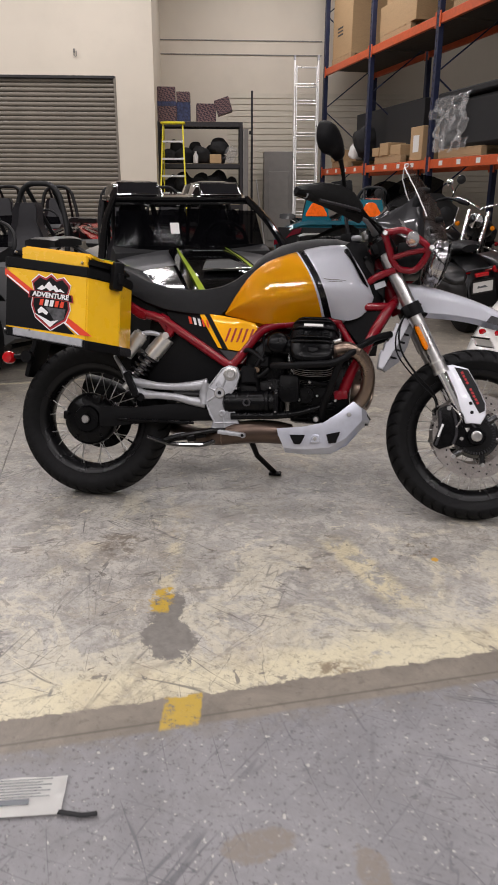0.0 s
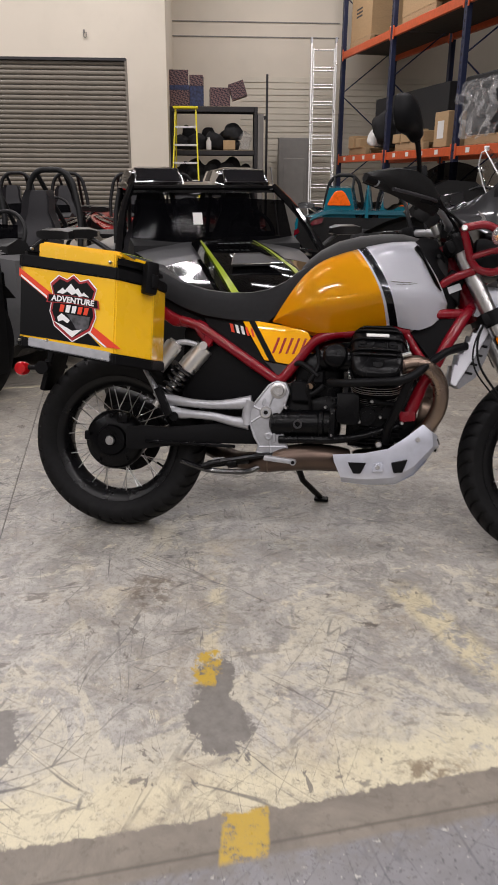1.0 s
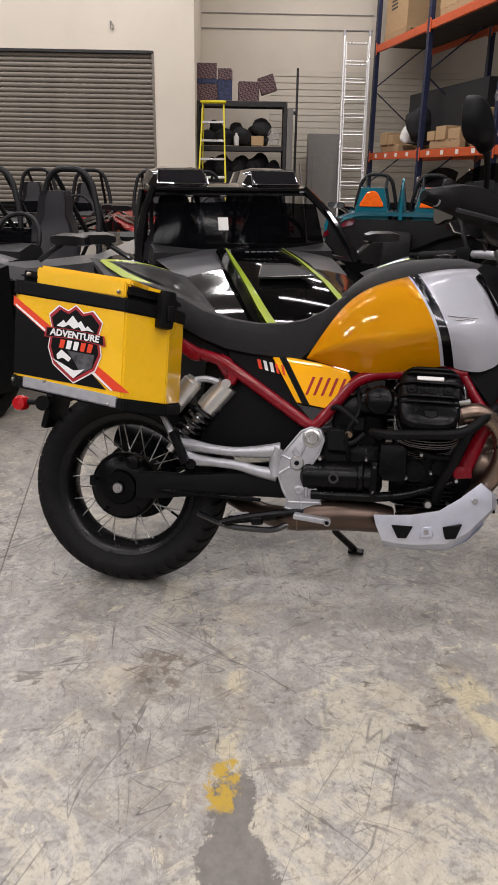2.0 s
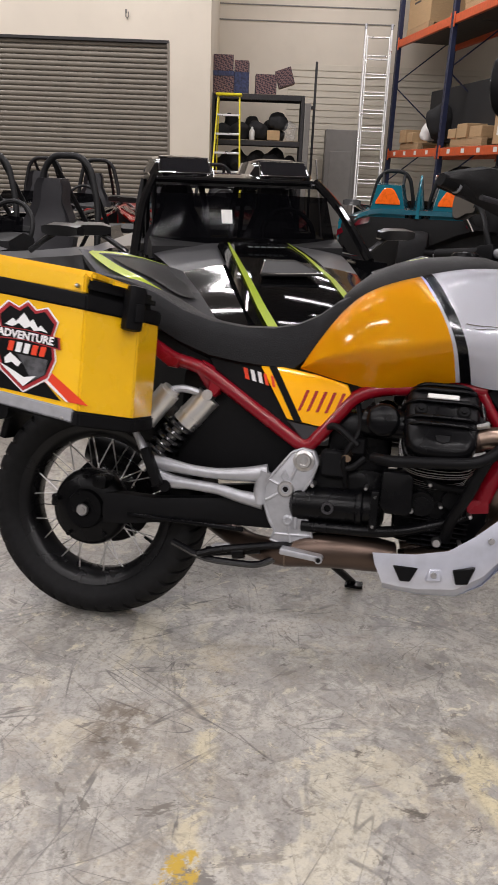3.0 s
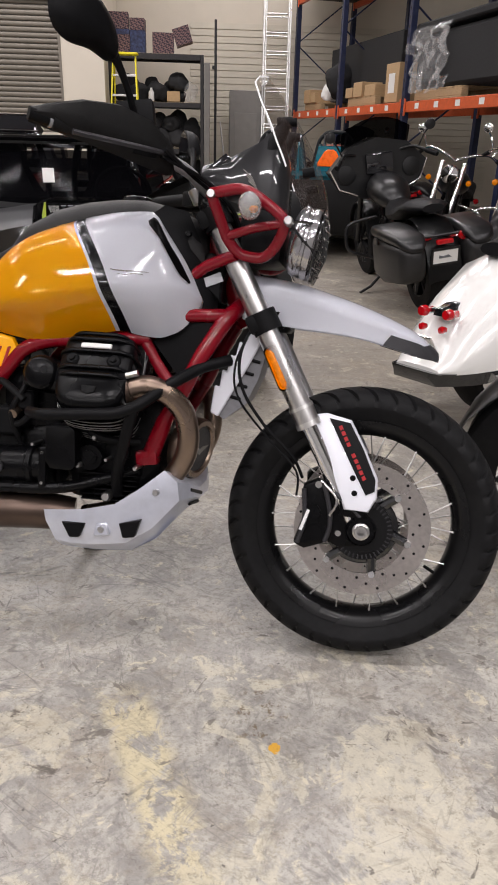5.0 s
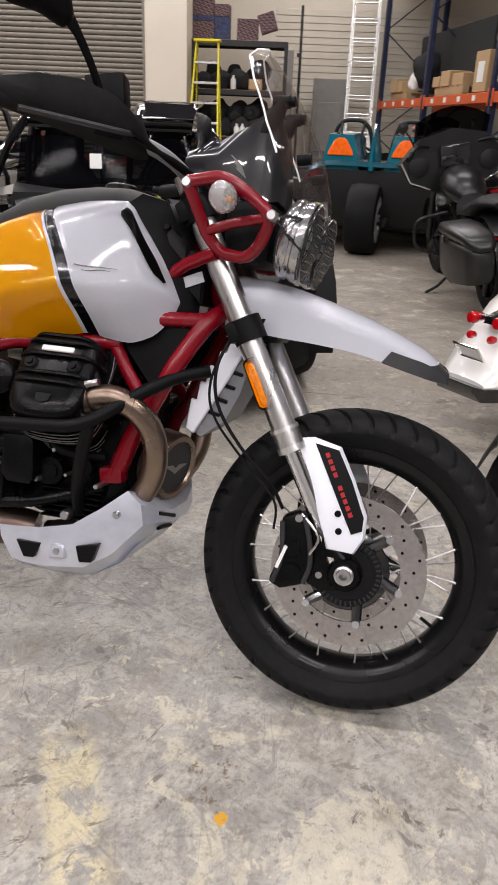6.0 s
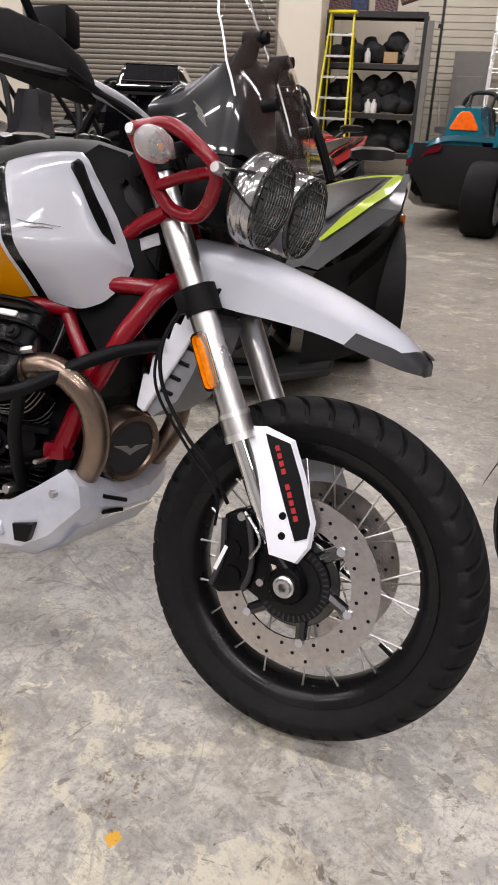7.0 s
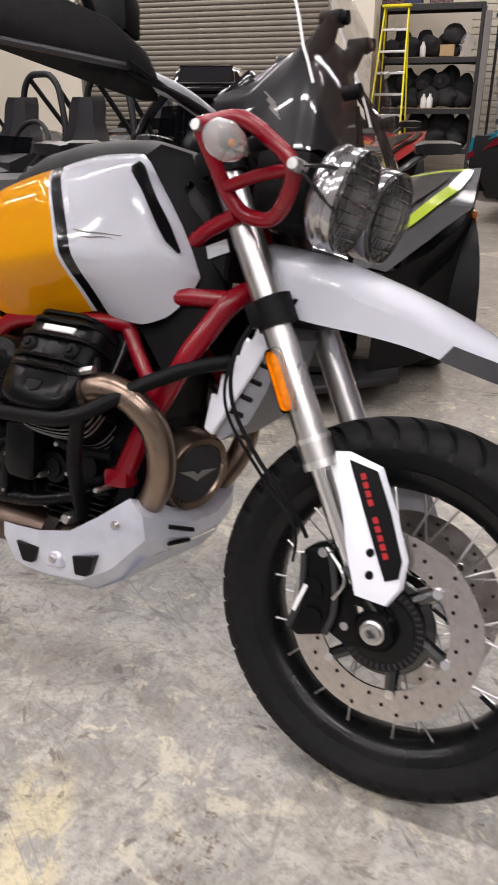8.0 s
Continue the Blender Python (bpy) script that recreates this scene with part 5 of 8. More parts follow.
    for pts in (((1.392, .418), (1.398, .345), (1.384, .288)), ((1.436, .436), (1.452, .385), (1.458, .335), (1.448, .296)), ((1.462, .415), (1.505, .382), (1.538, .345))):
        part("caliper_rib", tube([(x, s * .119, z) for x, z in pts], .0058, 8, steps=4), M["plastic_grey"], cal)
    for x, z in ((1.478, .318), (1.515, .376)):
        part("caliper_bolt", rod((x, s * .118, z), (x, s * .10, z), .0075, 8), M["steel"], cal)
    part("caliper_bolt", rod((1.425, s * .122, .43), (1.425, s * .10, .43), .008, 10), M["steel"], cal)
    r0, r1 = Vector((1.288, s * .120, .738)), Vector((1.335, s * .121, .645))
    ref = part("reflector", moved(box(-.050, .050, -.004, .004, -.013, .013, .0125, 3), Matrix.Translation(((r0 + r1) / 2)) @ pose(0, 0, 0, 0, 63, 0)), M["amber"], BIKE, "amber side reflector")
    part("reflector_frame", moved(box(-.054, .054, -.0025, .0025, -.016, .016, .0125, 3), Matrix.Translation(((r0 + r1) / 2 + Vector((0, -s * .004, 0)))) @ pose(0, 0, 0, 0, 63, 0)), M["black_decal"], ref)
part("front_axle", merge(rod((1.53, -.132, .331), (1.53, .13, .331), .0135, 18)), M["steel"], BIKE)
part("axle_nut", moved(lathe([(.008, -.142), (.014, -.142), (.0155, -.138), (.020, -.136), (.020, -.125)], "y", 6 * 3), pose(1.53, 0, .331)), M["steel"], BIKE)
for z, x, nm in ((.795, 1.272, "lower_yoke"), (1.022, 1.145, "upper_yoke")):
    part(nm, merge(moved(box(-.03, .02, -.128, .128, -.022, .022, .010, 2), pose(x - .01, 0, z, 0, -28, 0)), *[rod(Vector((x, s * .098, z)) - fd * .024, Vector((x, s * .098, z)) + fd * .024, .034, 20) for s in (-1, 1)]), M["plastic"], BIKE, "black fork yoke")
part("steering_head", rod((1.10, 0, 1.03), (1.23, 0, .79), .032, 16), M["frame_red"], BIKE)
part("brake_hose", tube([(1.255, -.105, .80), (1.225, -.13, .72), (1.235, -.135, .64), (1.29, -.13, .56), (1.36, -.12, .49), (1.385, -.10, .44)], .0038, 8, steps=6), M["plastic"], BIKE)
part("sensor_cable", tube([(1.25, -.10, .79), (1.215, -.125, .70), (1.225, -.13, .62), (1.30, -.125, .53), (1.37, -.125, .46), (1.375, -.12, .40)], .0028, 8, steps=6), M["plastic"], BIKE)
part("brake_pipe", tube([(1.43, -.12, .44), (1.47, -.128, .40), (1.455, -.125, .36)], .003, 6, steps=4), M["steel"], BIKE)

# front mudguard: a high beak with a dark tip
beak_c = [(1.215, .910), (1.27, .905), (1.34, .894), (1.42, .873), (1.50, .848), (1.58, .816), (1.632, .790), (1.676, .752)]
beak_w = [.066, .078, .085, .086, .083, .075, .062, .040]
beak_d = [.085, .082, .076, .060, .046, .036, .028, .006]
RIDGE = .60   # where the crown turns into the flank


def beak_side(t, w, d):
    """Half width and drop below the crown at t of the way round."""
    if t <= RIDGE:
        return w * math.sin(t / RIDGE * 1.2) / math.sin(1.2), .032 * (w / .085) * (t / RIDGE) ** 2.0
    k = (t - RIDGE) / (1 - RIDGE)
    return w * (1 + .05 * k), .032 * (w / .085) + d * k


def beak(i0, i1, n, grow=0.0):
    bm = bmesh.new()
    rows = []
    for i in range(n + 1):
        q = i0 + (i1 - i0) * i / n
        x = eased(q, range(8), [p[0] for p in beak_c])
        z = eased(q, range(8), [p[1] for p in beak_c])
        w = eased(q, range(8), beak_w) + grow
        d = eased(q, range(8), beak_d)
        row = []
        for k in range(21):
            t = k / 10 - 1
            yy, dz = beak_side(abs(t), w, d)
            row.append(bm.verts.new((x, math.copysign(yy, t), z + grow - dz)))
        rows.append(row)
    skin(bm, rows, False, False)
    bmesh.ops.solidify(bm, geom=bm.faces[:], thickness=.003)
    return bm


mg = part("front_mudguard", beak(0, 6.78, 30), M["pearl"], BIKE, "high pearl white front mudguard with dark tip", sharp=62)
bm = bmesh.new()
for sd in (-1, 1):
    rows = []
    for i in range(13):
        q = 4.55 + 2.45 * i / 12
        x = eased(q, range(8), [p[0] for p in beak_c])
        z = eased(q, range(8), [p[1] for p in beak_c])
        w = eased(q, range(8), beak_w) + .0022
        d = eased(q, range(8), beak_d) + .003
        lo = float(np.interp(q, [4.55, 4.75, 5.6, 6.3, 6.75, 7.1], [.98, .72, .66, .60, 0.0, 0.0]))
        row = []
        for k in range(9):
            t = lo + (1 - lo) * k / 8
            yy, dz = beak_side(t, w, d)
            row.append(bm.verts.new((x, sd * yy, z + .0022 - dz)))
        rows.append(row)
    skin(bm, rows, False, False)
bmesh.ops.remove_doubles(bm, verts=bm.verts, dist=1e-4)
bmesh.ops.solidify(bm, geom=bm.faces[:], thickness=.003)
rim_tip = [(math.copysign(beak_side(abs(k / 10 - 1), .0415, .008)[0], k - 10), .7445 - beak_side(abs(k / 10 - 1), .0415, .008)[1]) for k in range(21)]
part("tip_end", loft([[(x, y * q, z + dz) for y, z in rim_tip] for x, q, dz in ((1.658, 1.0, .020), (1.674, 1.0, .010), (1.680, .8, .006))]), M["plastic_grey"], mg)
part("mudguard_tip", bm, M["plastic_grey"], mg, "dark grey plastic mudguard tip", sharp=62)
M["web_grey"] = mat("grey_moulded_web", (0.20, 0.20, 0.215), 0.5, grain=0.08, grain_scale=60)
blade = [(1.268, .792), (1.238, .775), (1.226, .742), (1.214, .748), (1.206, .712), (1.194, .716), (1.188, .676), (1.176, .680), (1.172, .638), (1.160, .642), (1.152, .575), (1.172, .566), (1.200, .620), (1.238, .690), (1.276, .770)]
splash = part("mudguard_rear", plate(blade, -.082, -.070, .003), M["pearl"], BIKE, "white splash guard behind the fork")
part("splash_blade", plate(blade, .070, .082, .003), M["pearl"], splash)
part("splash_web", loft([[(x, y, z) for x, z in ((1.262, .78), (1.205, .66), (1.165, .572), (1.185, .560), (1.235, .600), (1.262, .66), (1.284, .75))] for y in (-.070, -.02, .02, .070)]), M["web_grey"], splash, "grey moulded web with slots")
for k in range(4):
    part("web_slot", moved(box(-.021, .021, -.0716, -.069, -.0042, .0042, .003, 2), pose(1.245 - k * .014, 0, .705 - k * .030, 0, 12, 0)), M["black_decal"], splash)
part("mudguard_bracket", merge(box(1.25, 1.33, -.08, .08, .775, .80, .008), rod((1.30, -.085, .815), (1.30, -.07, .815), .007, 10), rod((1.312, -.085, .79), (1.312, -.07, .79), .007, 10)), M["plastic"], BIKE)

# red tubular cage round the lamps, one loop on each side
for s in (-1, 1):
    loop = rounded([(1.148, s * .190, 1.060), (1.215, s * .185, 1.075), (1.255, s * .185, 1.055), (1.318, s * .180, 1.010), (1.290, s * .150, .955), (1.262, s * .135, .932), (1.205, s * .13, .940), (1.180, s * .145, .975)], .03) + [Vector((1.148, s * .190, 1.060))]
    part("lamp_cage", tube(loop, .0125, 12), M["frame_red"], BIKE, "red tubular lamp cage")
    part("cage_brace", tube([(1.185, s * .150, .978), (1.24, s * .160, .995), (1.312, s * .178, 1.006)], .010, 10), M["frame_red"], BIKE)
    part("cage_stay", tube([(1.20, s * .13, .940), (1.13, s * .10, .915), (1.08, s * .09, .88)], .014, 10), M["frame_red"], BIKE)
    for x, z in ((1.150, 1.058), (1.320, 1.008)):
        part("cage_bolt", moved(lathe([(.0001, s * .204), (.008, s * .204), (.0105, s * .198), (.0105, s * .17)], "y", 16), pose(x, 0, z)), M["steel"], BIKE)
    sig = part("turn_signal", loft([[(1.246 + rr * math.cos(a) * .85, s * (.212 + q * .10), 1.022 + rr * math.sin(a) * 1.0) for a in [k * math.tau / 16 for k in range(16)]] for q, rr in ((0, .010), (.15, .012), (.3, .023), (.55, .028), (.8, .025), (.95, .016), (1.0, .005))]), M["lens"], BIKE, "clear turn signal with amber bulb")
    part("bulb", moved(lathe([(.0001, -.018), (.010, -.014), (.014, 0), (.010, .014), (.0001, .018)], "y", 14), pose(1.246, s * .262, 1.022, 0, 0, 0) @ Matrix.Diagonal((.32, .32, .32, 1))), M["amber"], sig)
    part("signal_stem", rod((1.23, s * .15, 1.045), (1.246, s * .222, 1.022), .011, 10), M["plastic"], sig)
    # round lamp with wire guard
    lm = Matrix.Translation((1.346, s * .084, .980)) @ pose(0, 0, 0, 0, 12, s * -2)
    hl = part("headlight", moved(lathe([(.0001, -.030), (.05, -.028), (.066, -.022), (.076, -.014), (.080, -.004), (.0785, .002), (.0760, .004), (.0760, .010), (.0795, .013), (.0805, .020), (.078, .027), (.070, .028)], "x", 48), lm), M["bezel"], BIKE, "round bright headlight behind a wire guard")
    part("reflector_bowl", moved(lathe([(.0001, -.02), (.035, -.012), (.060, .006), (.070, .022)], "x", 32), lm), M["silver"], hl)
    part("lamp_lens", moved(lathe([(.0001, .040), (.035, .037), (.060, .030), (.071, .024), (.071, .021), (.058, .026), (.0001, .035)], "x", 32), lm), M["glass"], hl)
    g = Matrix.Translation((1.380, s * .086, .974)) @ pose(0, 0, 0, 0, 12, s * -2)
    part("guard_ring", moved(tube([(0.0, .072 * math.cos(a), .076 * math.sin(a)) for a in [k * math.tau / 32 for k in range(32)]], .0030, 6, closed=True), g), M["gloss_black"], hl)
    for k in range(11):
        yy = -.060 + k * .012
        h = math.sqrt(max(.073 ** 2 - yy ** 2, 0))
        part("guard_wire", moved(tube([(0, yy, -h), (.010, yy, 0), (0, yy, h)], .0016, 5, steps=4), g), M["gloss_black"], hl)
    for k in range(7):
        zz = -.054 + k * .018
        h = math.sqrt(.072 ** 2 - zz ** 2)
        part("guard_wire", moved(tube([(0, -h, zz), (.011, 0, zz), (0, h, zz)], .0016, 5, steps=4), g), M["gloss_black"], hl)
    part("guard_stay", tube([(1.322, s * .19, 1.008), (1.34, s * .17, .985), (1.377, s * .155, .950)], .003, 6), M["gloss_black"], BIKE)
    part("guard_stay", tube([(1.322, s * .19, 1.008), (1.35, s * .17, 1.012), (1.377, s * .145, 1.012)], .003, 6), M["gloss_black"], BIKE)
part("lamp_bracket", box(1.20, 1.30, -.10, .10, .93, 1.05, .02, 2), M["plastic"], BIKE)
part("lamp_shroud", box(1.325, 1.352, -.018, .018, .93, 1.06, .006), M["plastic"], BIKE)

# windscreen and cowl
srows = []
for v in range(13):
    t = v / 12
    xc, zc = 1.400 - .168 * t ** 1.75, 1.035 + .330 * t
    w = float(np.interp(t, [0, .12, .3, .5, .75, .9, .97, 1], [.05, .112, .130, .130, .108, .080, .055, .030]))
    srows.append([(xc - .075 * (abs(k / 9 - 1)) ** 2 * (w / .13), w * (k / 9 - 1), zc - .01 * abs(k / 9 - 1)) for k in range(19)])
bm = loft(srows, closed_round=False)
bmesh.ops.solidify(bm, geom=bm.faces[:], thickness=.0035)
screen = part("windscreen", bm, M["glass"], BIKE, "clear curved windscreen", sharp=60)
screen.visible_shadow = False
# thin white tube round the upper rim: the screen's highlight drawn as a shape
part_edge = [srows[v][0] for v in range(4, 13)] + [srows[12][k] for k in range(1, 18)] + [srows[12 - v][18] for v in range(9)]
rim_line = part("screen_glint", tube([Vector(p) for p in part_edge], .0021, 6), M["edge_glint"], screen, "white line drawn as the glint along the screen edge")
rim_line.visible_shadow = False
M["cowl"] = mat("dark_cowl_plastic", (0.011, 0.011, 0.0125), 0.3, grain=0.1, grain_scale=40, spec=0.3, coat=0.8)
cowl = part("cowl", loft([[(x, y * q, z) for q, y, z in ((-1, w0, z0), (-1, (w0 + w1) / 2 + .012, (z0 + z1) / 2), (-1, w1, z1), (1, w1, z1), (1, (w0 + w1) / 2 + .012, (z0 + z1) / 2), (1, w0, z0))] for x, w0, z0, w1, z1 in (
    (1.10, .075, 1.105, .060, 1.145), (1.17, .088, 1.090, .066, 1.168), (1.225, .092, 1.065, .064, 1.198), (1.262, .090, 1.050, .058, 1.232), (1.284, .082, 1.050, .050, 1.222), (1.300, .070, 1.055, .042, 1.150))]), M["cowl"], BIKE, "dark instrument cowl with a pointed top", sharp=55)
for s in (-1, 1):
    part("screen_mount", merge(tube([(1.24, s * .055, 1.15), (1.275, s * .055, 1.225), (1.285, s * .06, 1.245)], [.02, .018, .014], 10), rod((1.268, s * .06, 1.245), (1.302, s * .06, 1.247), .013, 12)), M["plastic"], BIKE)
    part("screen_bolt", rod((1.30, s * .06, 1.247), (1.312, s * .06, 1.248), .010, 12), M["plastic"], BIKE)
    part("screen_bolt", rod((1.335, s * .09, 1.13), (1.362, s * .09, 1.135), .011, 12), M["plastic"], BIKE)
    part("cowl_print", merge(*[moved(box(-.014 + .005 * (k % 2), .014, -.0006, .0006, -.0010, .0010), pose(1.212 + k * .003, s * .0935, 1.125 - k * .006, 0, 38, 0)) for k in range(5)]), M["grey_box"], cowl)
part("dash_display", moved(box(-.05, .05, -.075, .075, -.012, .012, .008, 2), pose(1.125, 0, 1.135, 0, -40, 0)), M["dash"], BIKE, "instrument display")

# handlebar, guards, mirrors
HB = Matrix.Translation((1.115, 0, 1.085))
for s in (-1, 1):
    pts = [(1.115, 0, 1.085), (1.115, s * .08, 1.085), (1.09, s * .15, 1.112), (1.03, s * .25, 1.130), (.868, s * .402, 1.142)]
    bar = part("handlebar", tube(rounded(pts, .05), .0135, 12), M["silver"], BIKE, "bare aluminium handlebar")
    part("grip", rod((.985, s * .292, 1.133), (.872, s * .398, 1.142), .0175, 14), M["rubber"], bar, "black rubber grip")
    part("switch_box", moved(box(-.022, .022, -.03, .03, -.022, .022, .008, 2), pose(1.01, s * .268, 1.131, 0, 0, 46 * s)), M["plastic"], bar)
    part("lever", tube([(1.055, s * .235, 1.128), (1.045, s * .28, 1.122), (.985, s * .35, 1.12), (.92, s * .41, 1.12)], .0055, 8, steps=4), M["plastic_grey"], bar)
    # hand guard: a shell in front of the grip
    rows = []
    for q, (x, y, z0, z1) in enumerate(((1.068, .185, 1.098, 1.128), (1.062, .215, 1.090, 1.160), (1.030, .268, 1.094, 1.190), (.985, .318, 1.104, 1.202), (.930, .368, 1.116, 1.194), (.880, .402, 1.127, 1.176), (.842, .420, 1.136, 1.162))):
        rows.append([(x - .012, s * (y - .01), z0), (x, s * (y + .004), z0 + .012), (x + .008, s * (y + .012), (z0 + z1) / 2), (x + .003, s * (y + .008), z1 - .008), (x - .012, s * (y - .008), z1)])
    bm = loft(rows, closed_round=False)
    bmesh.ops.solidify(bm, geom=bm.faces[:], thickness=.006)
    part("hand_guard", bm, M["cover_grey"], BIKE, "matt black hand guard", sharp=50)
    part("guard_end", rod((.838, s * .425, 1.148), (.880, s * .392, 1.142), .013, 12), M["plastic"], BIKE)
    stem = part("mirror_stem", tube([(1.010, s * .262, 1.145), (.998, s * .275, 1.19), (.993, s * .305, 1.225), (.984, s * .345, 1.262), (.972, s * .372, 1.285)], [.012, .008, .007, .008, .014], 10, steps=5), M["plastic"], BIKE)
    ring = [(-.084, -.004), (-.076, .036), (-.046, .060), (-.004, .058), (.036, .038), (.068, .004), (.084, -.040), (.070, -.056), (.022, -.050), (-.036, -.056), (-.072, -.040)]
    mm = Matrix.Translation((.944, s * .432, 1.310)) @ pose(0, 0, 0, 0, 0, -65.8 * s) @ Matrix.Diagonal((.96, 1, .86, 1))
    sm = [(p.x, p.z) for p in spline([(a, 0, b) for a, b in ring], 4, True)]
    mir = part("mirror", moved(loft([[(px * q, -s * d, pz * q) for px, pz in sm] for q, d in ((.92, .010), (1.0, .007), (1.0, -.002), (.94, -.016), (.78, -.028), (.45, -.034))]), mm), M["plastic"], BIKE, "black rounded rear-view mirror", sharp=50)
    part("mirror_glass", moved(loft([[(px * .9, -s * d, pz * .9) for px, pz in sm] for d in (.0102, .0112)]), mm), M["mirror_glass"], mir)
part("fluid_reservoir", merge(moved(box(-.038, .038, -.025, .025, -.028, .03, .008, 2), pose(.985, -.215, 1.205, 0, -8, 8)), rod((1.03, -.23, 1.15), (1.0, -.22, 1.18), .01, 8)), M["plastic"], BIKE, "black brake fluid reservoir")
part("handlebar_clamp", box(1.09, 1.14, -.06, .06, 1.05, 1.105, .01, 2), M["engine"], BIKE)
for k, pts in enumerate((((1.06, -.26, 1.13), (1.10, -.18, 1.10), (1.15, -.08, 1.06), (1.17, -.04, .98)), ((1.05, -.25, 1.12), (1.13, -.16, 1.09), (1.19, -.09, 1.03), (1.2, -.06, .95)), ((1.06, .26, 1.13), (1.12, .16, 1.10), (1.17, .07, 1.04), (1.17, .04, .96)))):
    part("control_cable", tube(pts, .005, 8, steps=5), M["plastic"], BIKE)
part("ignition_lock", merge(rod((1.09, -.02, 1.07), (1.075, -.02, 1.10), .018, 14)), M["steel"], BIKE)

# side stand on the far side
part("side_stand", merge(tube([(.62, .13, .30), (.66, .22, .18), (.725, .335, .100)], [.014, .012, .012], 10), moved(box(-.028, .028, -.018, .018, -.005, .005, .003), pose(.73, .335, .0935, 15, 0, 0))), M["engine"], BIKE, "black side stand, folded out")
part("stand_spring", tube([(.63, .15, .27), (.655, .205, .20)], .006, 6), M["steel"], BIKE)

# tail: plate holder with lamp and signals
part("tail_unit", loft([[(x, y, z) for y, z in ((-w, z0), (-w, z1), (w, z1), (w, z0))] for x, z0, z1, w in ((-.02, .86, .92, .10), (-.16, .87, .92, .08), (-.26, .88, .91, .05))]), M["plastic"], BIKE)
part("plate_arm", tube([(-.14, 0, .88), (-.22, 0, .78), (-.27, 0, .62), (-.29, 0, .55)], .016, 8, flat=.5, steps=4), M["plastic"], BIKE)
part("rear_mudflap", plate([(-.26, .64), (-.235, .65), (-.275, .48), (-.295, .485)], -.07, .07, .004), M["plastic"], BIKE)
part("signal_bar", tube([(-.25, -.105, .59), (-.262, -.09, .572), (-.27, 0, .575), (-.262, .09, .572)], .008, 8), M["plastic"], BIKE)
part("rear_signal", rod((-.268, -.115, .564), (-.268, -.075, .564), .024, 18), M["plastic"], BIKE)
part("reflector_stalk", rod((-.265, -.10, .566), (-.34, -.10, .562), .009, 8), M["plastic"], BIKE)
part("rear_reflector", moved(lathe([(.0001, -.016), (.020, -.014), (.026, -.004), (.026, .016)], "y", 22), pose(-.348, -.105, .558)), M["red_lens"], BIKE, "round red rear reflector")
part("tail_lamp", box(-.285, -.255, -.06, .06, .87, .905, .008, 2), M["red_lens"], BIKE)

# pannier on its rack
PAN = thing("pannier", "yellow metal pannier with black lid frame and shield decal", "pannier", BIKE.matrix_basis.copy())
px0, px1 = -.185, .212
outer, inner = -.475, -.235
body = [(px0, inner), (px0, outer + .02), (px0 + .02, outer), (px1 - .085, outer), (px1, outer + .105), (px1, inner)]


def pan_z(x, zl, zr):
    return zl + (zr - zl) * (x - px0) / (px1 - px0)


def pan_slab(zb, zt, grow=0.0, pts=None, bev=.004):
    """A slab of the box; its levels slope towards the front."""
    q = pts or body
    cx, cy = .03, -.35
    bm = bmesh.new()
    f = [(x + math.copysign(grow, x - cx), y + math.copysign(grow, y - cy)) for x, y in q]
    a = [bm.verts.new((x, y, pan_z(x, *zb))) for x, y in f]
    b = [bm.verts.new((x, y, pan_z(x, *zt))) for x, y in f]
    bm.faces.new(a), bm.faces.new(b)
    skin(bm, [a, b], False, True)
    bmesh.ops.recalc_face_normals(bm, faces=bm.faces)
    bmesh.ops.bevel(bm, geom=[e for e in bm.edges if e.calc_face_angle(0) > .3], offset=bev, segments=2, affect="EDGES")
    return bm


part("pannier_body", pan_slab((.655, .600), (.885, .840)), M["pan_yellow"], PAN, "yellow painted pannier shell")
part("pannier_rim", pan_slab((.868, .824), (.905, .858), .004), M["plastic"], PAN, "black plastic lid frame")
part("pannier_lid", pan_slab((.905, .858), (.932, .893), .002, [(px0 + .01, inner), (px0 + .01, outer + .02), (px0 + .03, outer + .008), (px1 - .09, outer + .008), (px1 - .01, outer + .105), (px1 - .01, inner)], .012), M["plastic"], PAN, "black lid with yellow top panel")
part("lid_panel", pan_slab((.934, .890), (.952, .910), .0, [(px0 + .065, inner + .03), (px0 + .065, outer + .018), (px1 - .078, outer + .018), (px1 - .078, inner + .03)], .006), M["pan_yellow"], PAN, "yellow lid panel")
part("lid_panel_edge", pan_slab((.900, .858), (.945, .902), .0, [(px0 + .065, outer + .03), (px0 + .065, outer + .003), (px1 - .090, outer + .003), (px1 - .090, outer + .03)], .004), M["pan_yellow"], PAN, "yellow lid panel edge")
part("pannier_base", pan_slab((.628, .570), (.658, .603), .004), M["plastic"], PAN, "black plastic pannier base")
part("base_rail", pan_slab((.632, .576), (.660, .606), .0, [(px0 + .04, outer + .02), (px0 + .04, outer - .007), (px1 - .095, outer - .007), (px1 - .095, outer + .02)], .003), M["silver"], PAN, "silver base rail")
latch = part("latch", merge(moved(box(-.022, .022, -.016, .016, -.055, .045, .010, 2), pose(px1 - .005, outer + .078, .855, 0, 4, 50)), moved(box(-.012, .012, -.008, .008, -.02, .02, .004, 2), pose(px1 + .01, outer + .072, .84, 0, 0, 50))), M["plastic"], PAN, "black pannier latch")
part("latch_flash", moved(box(-.018, .018, -.003, .003, -.004, .004), pose(px1 - .03, outer + .055, .897, 0, 5, 50)), M["pan_yellow"], PAN)
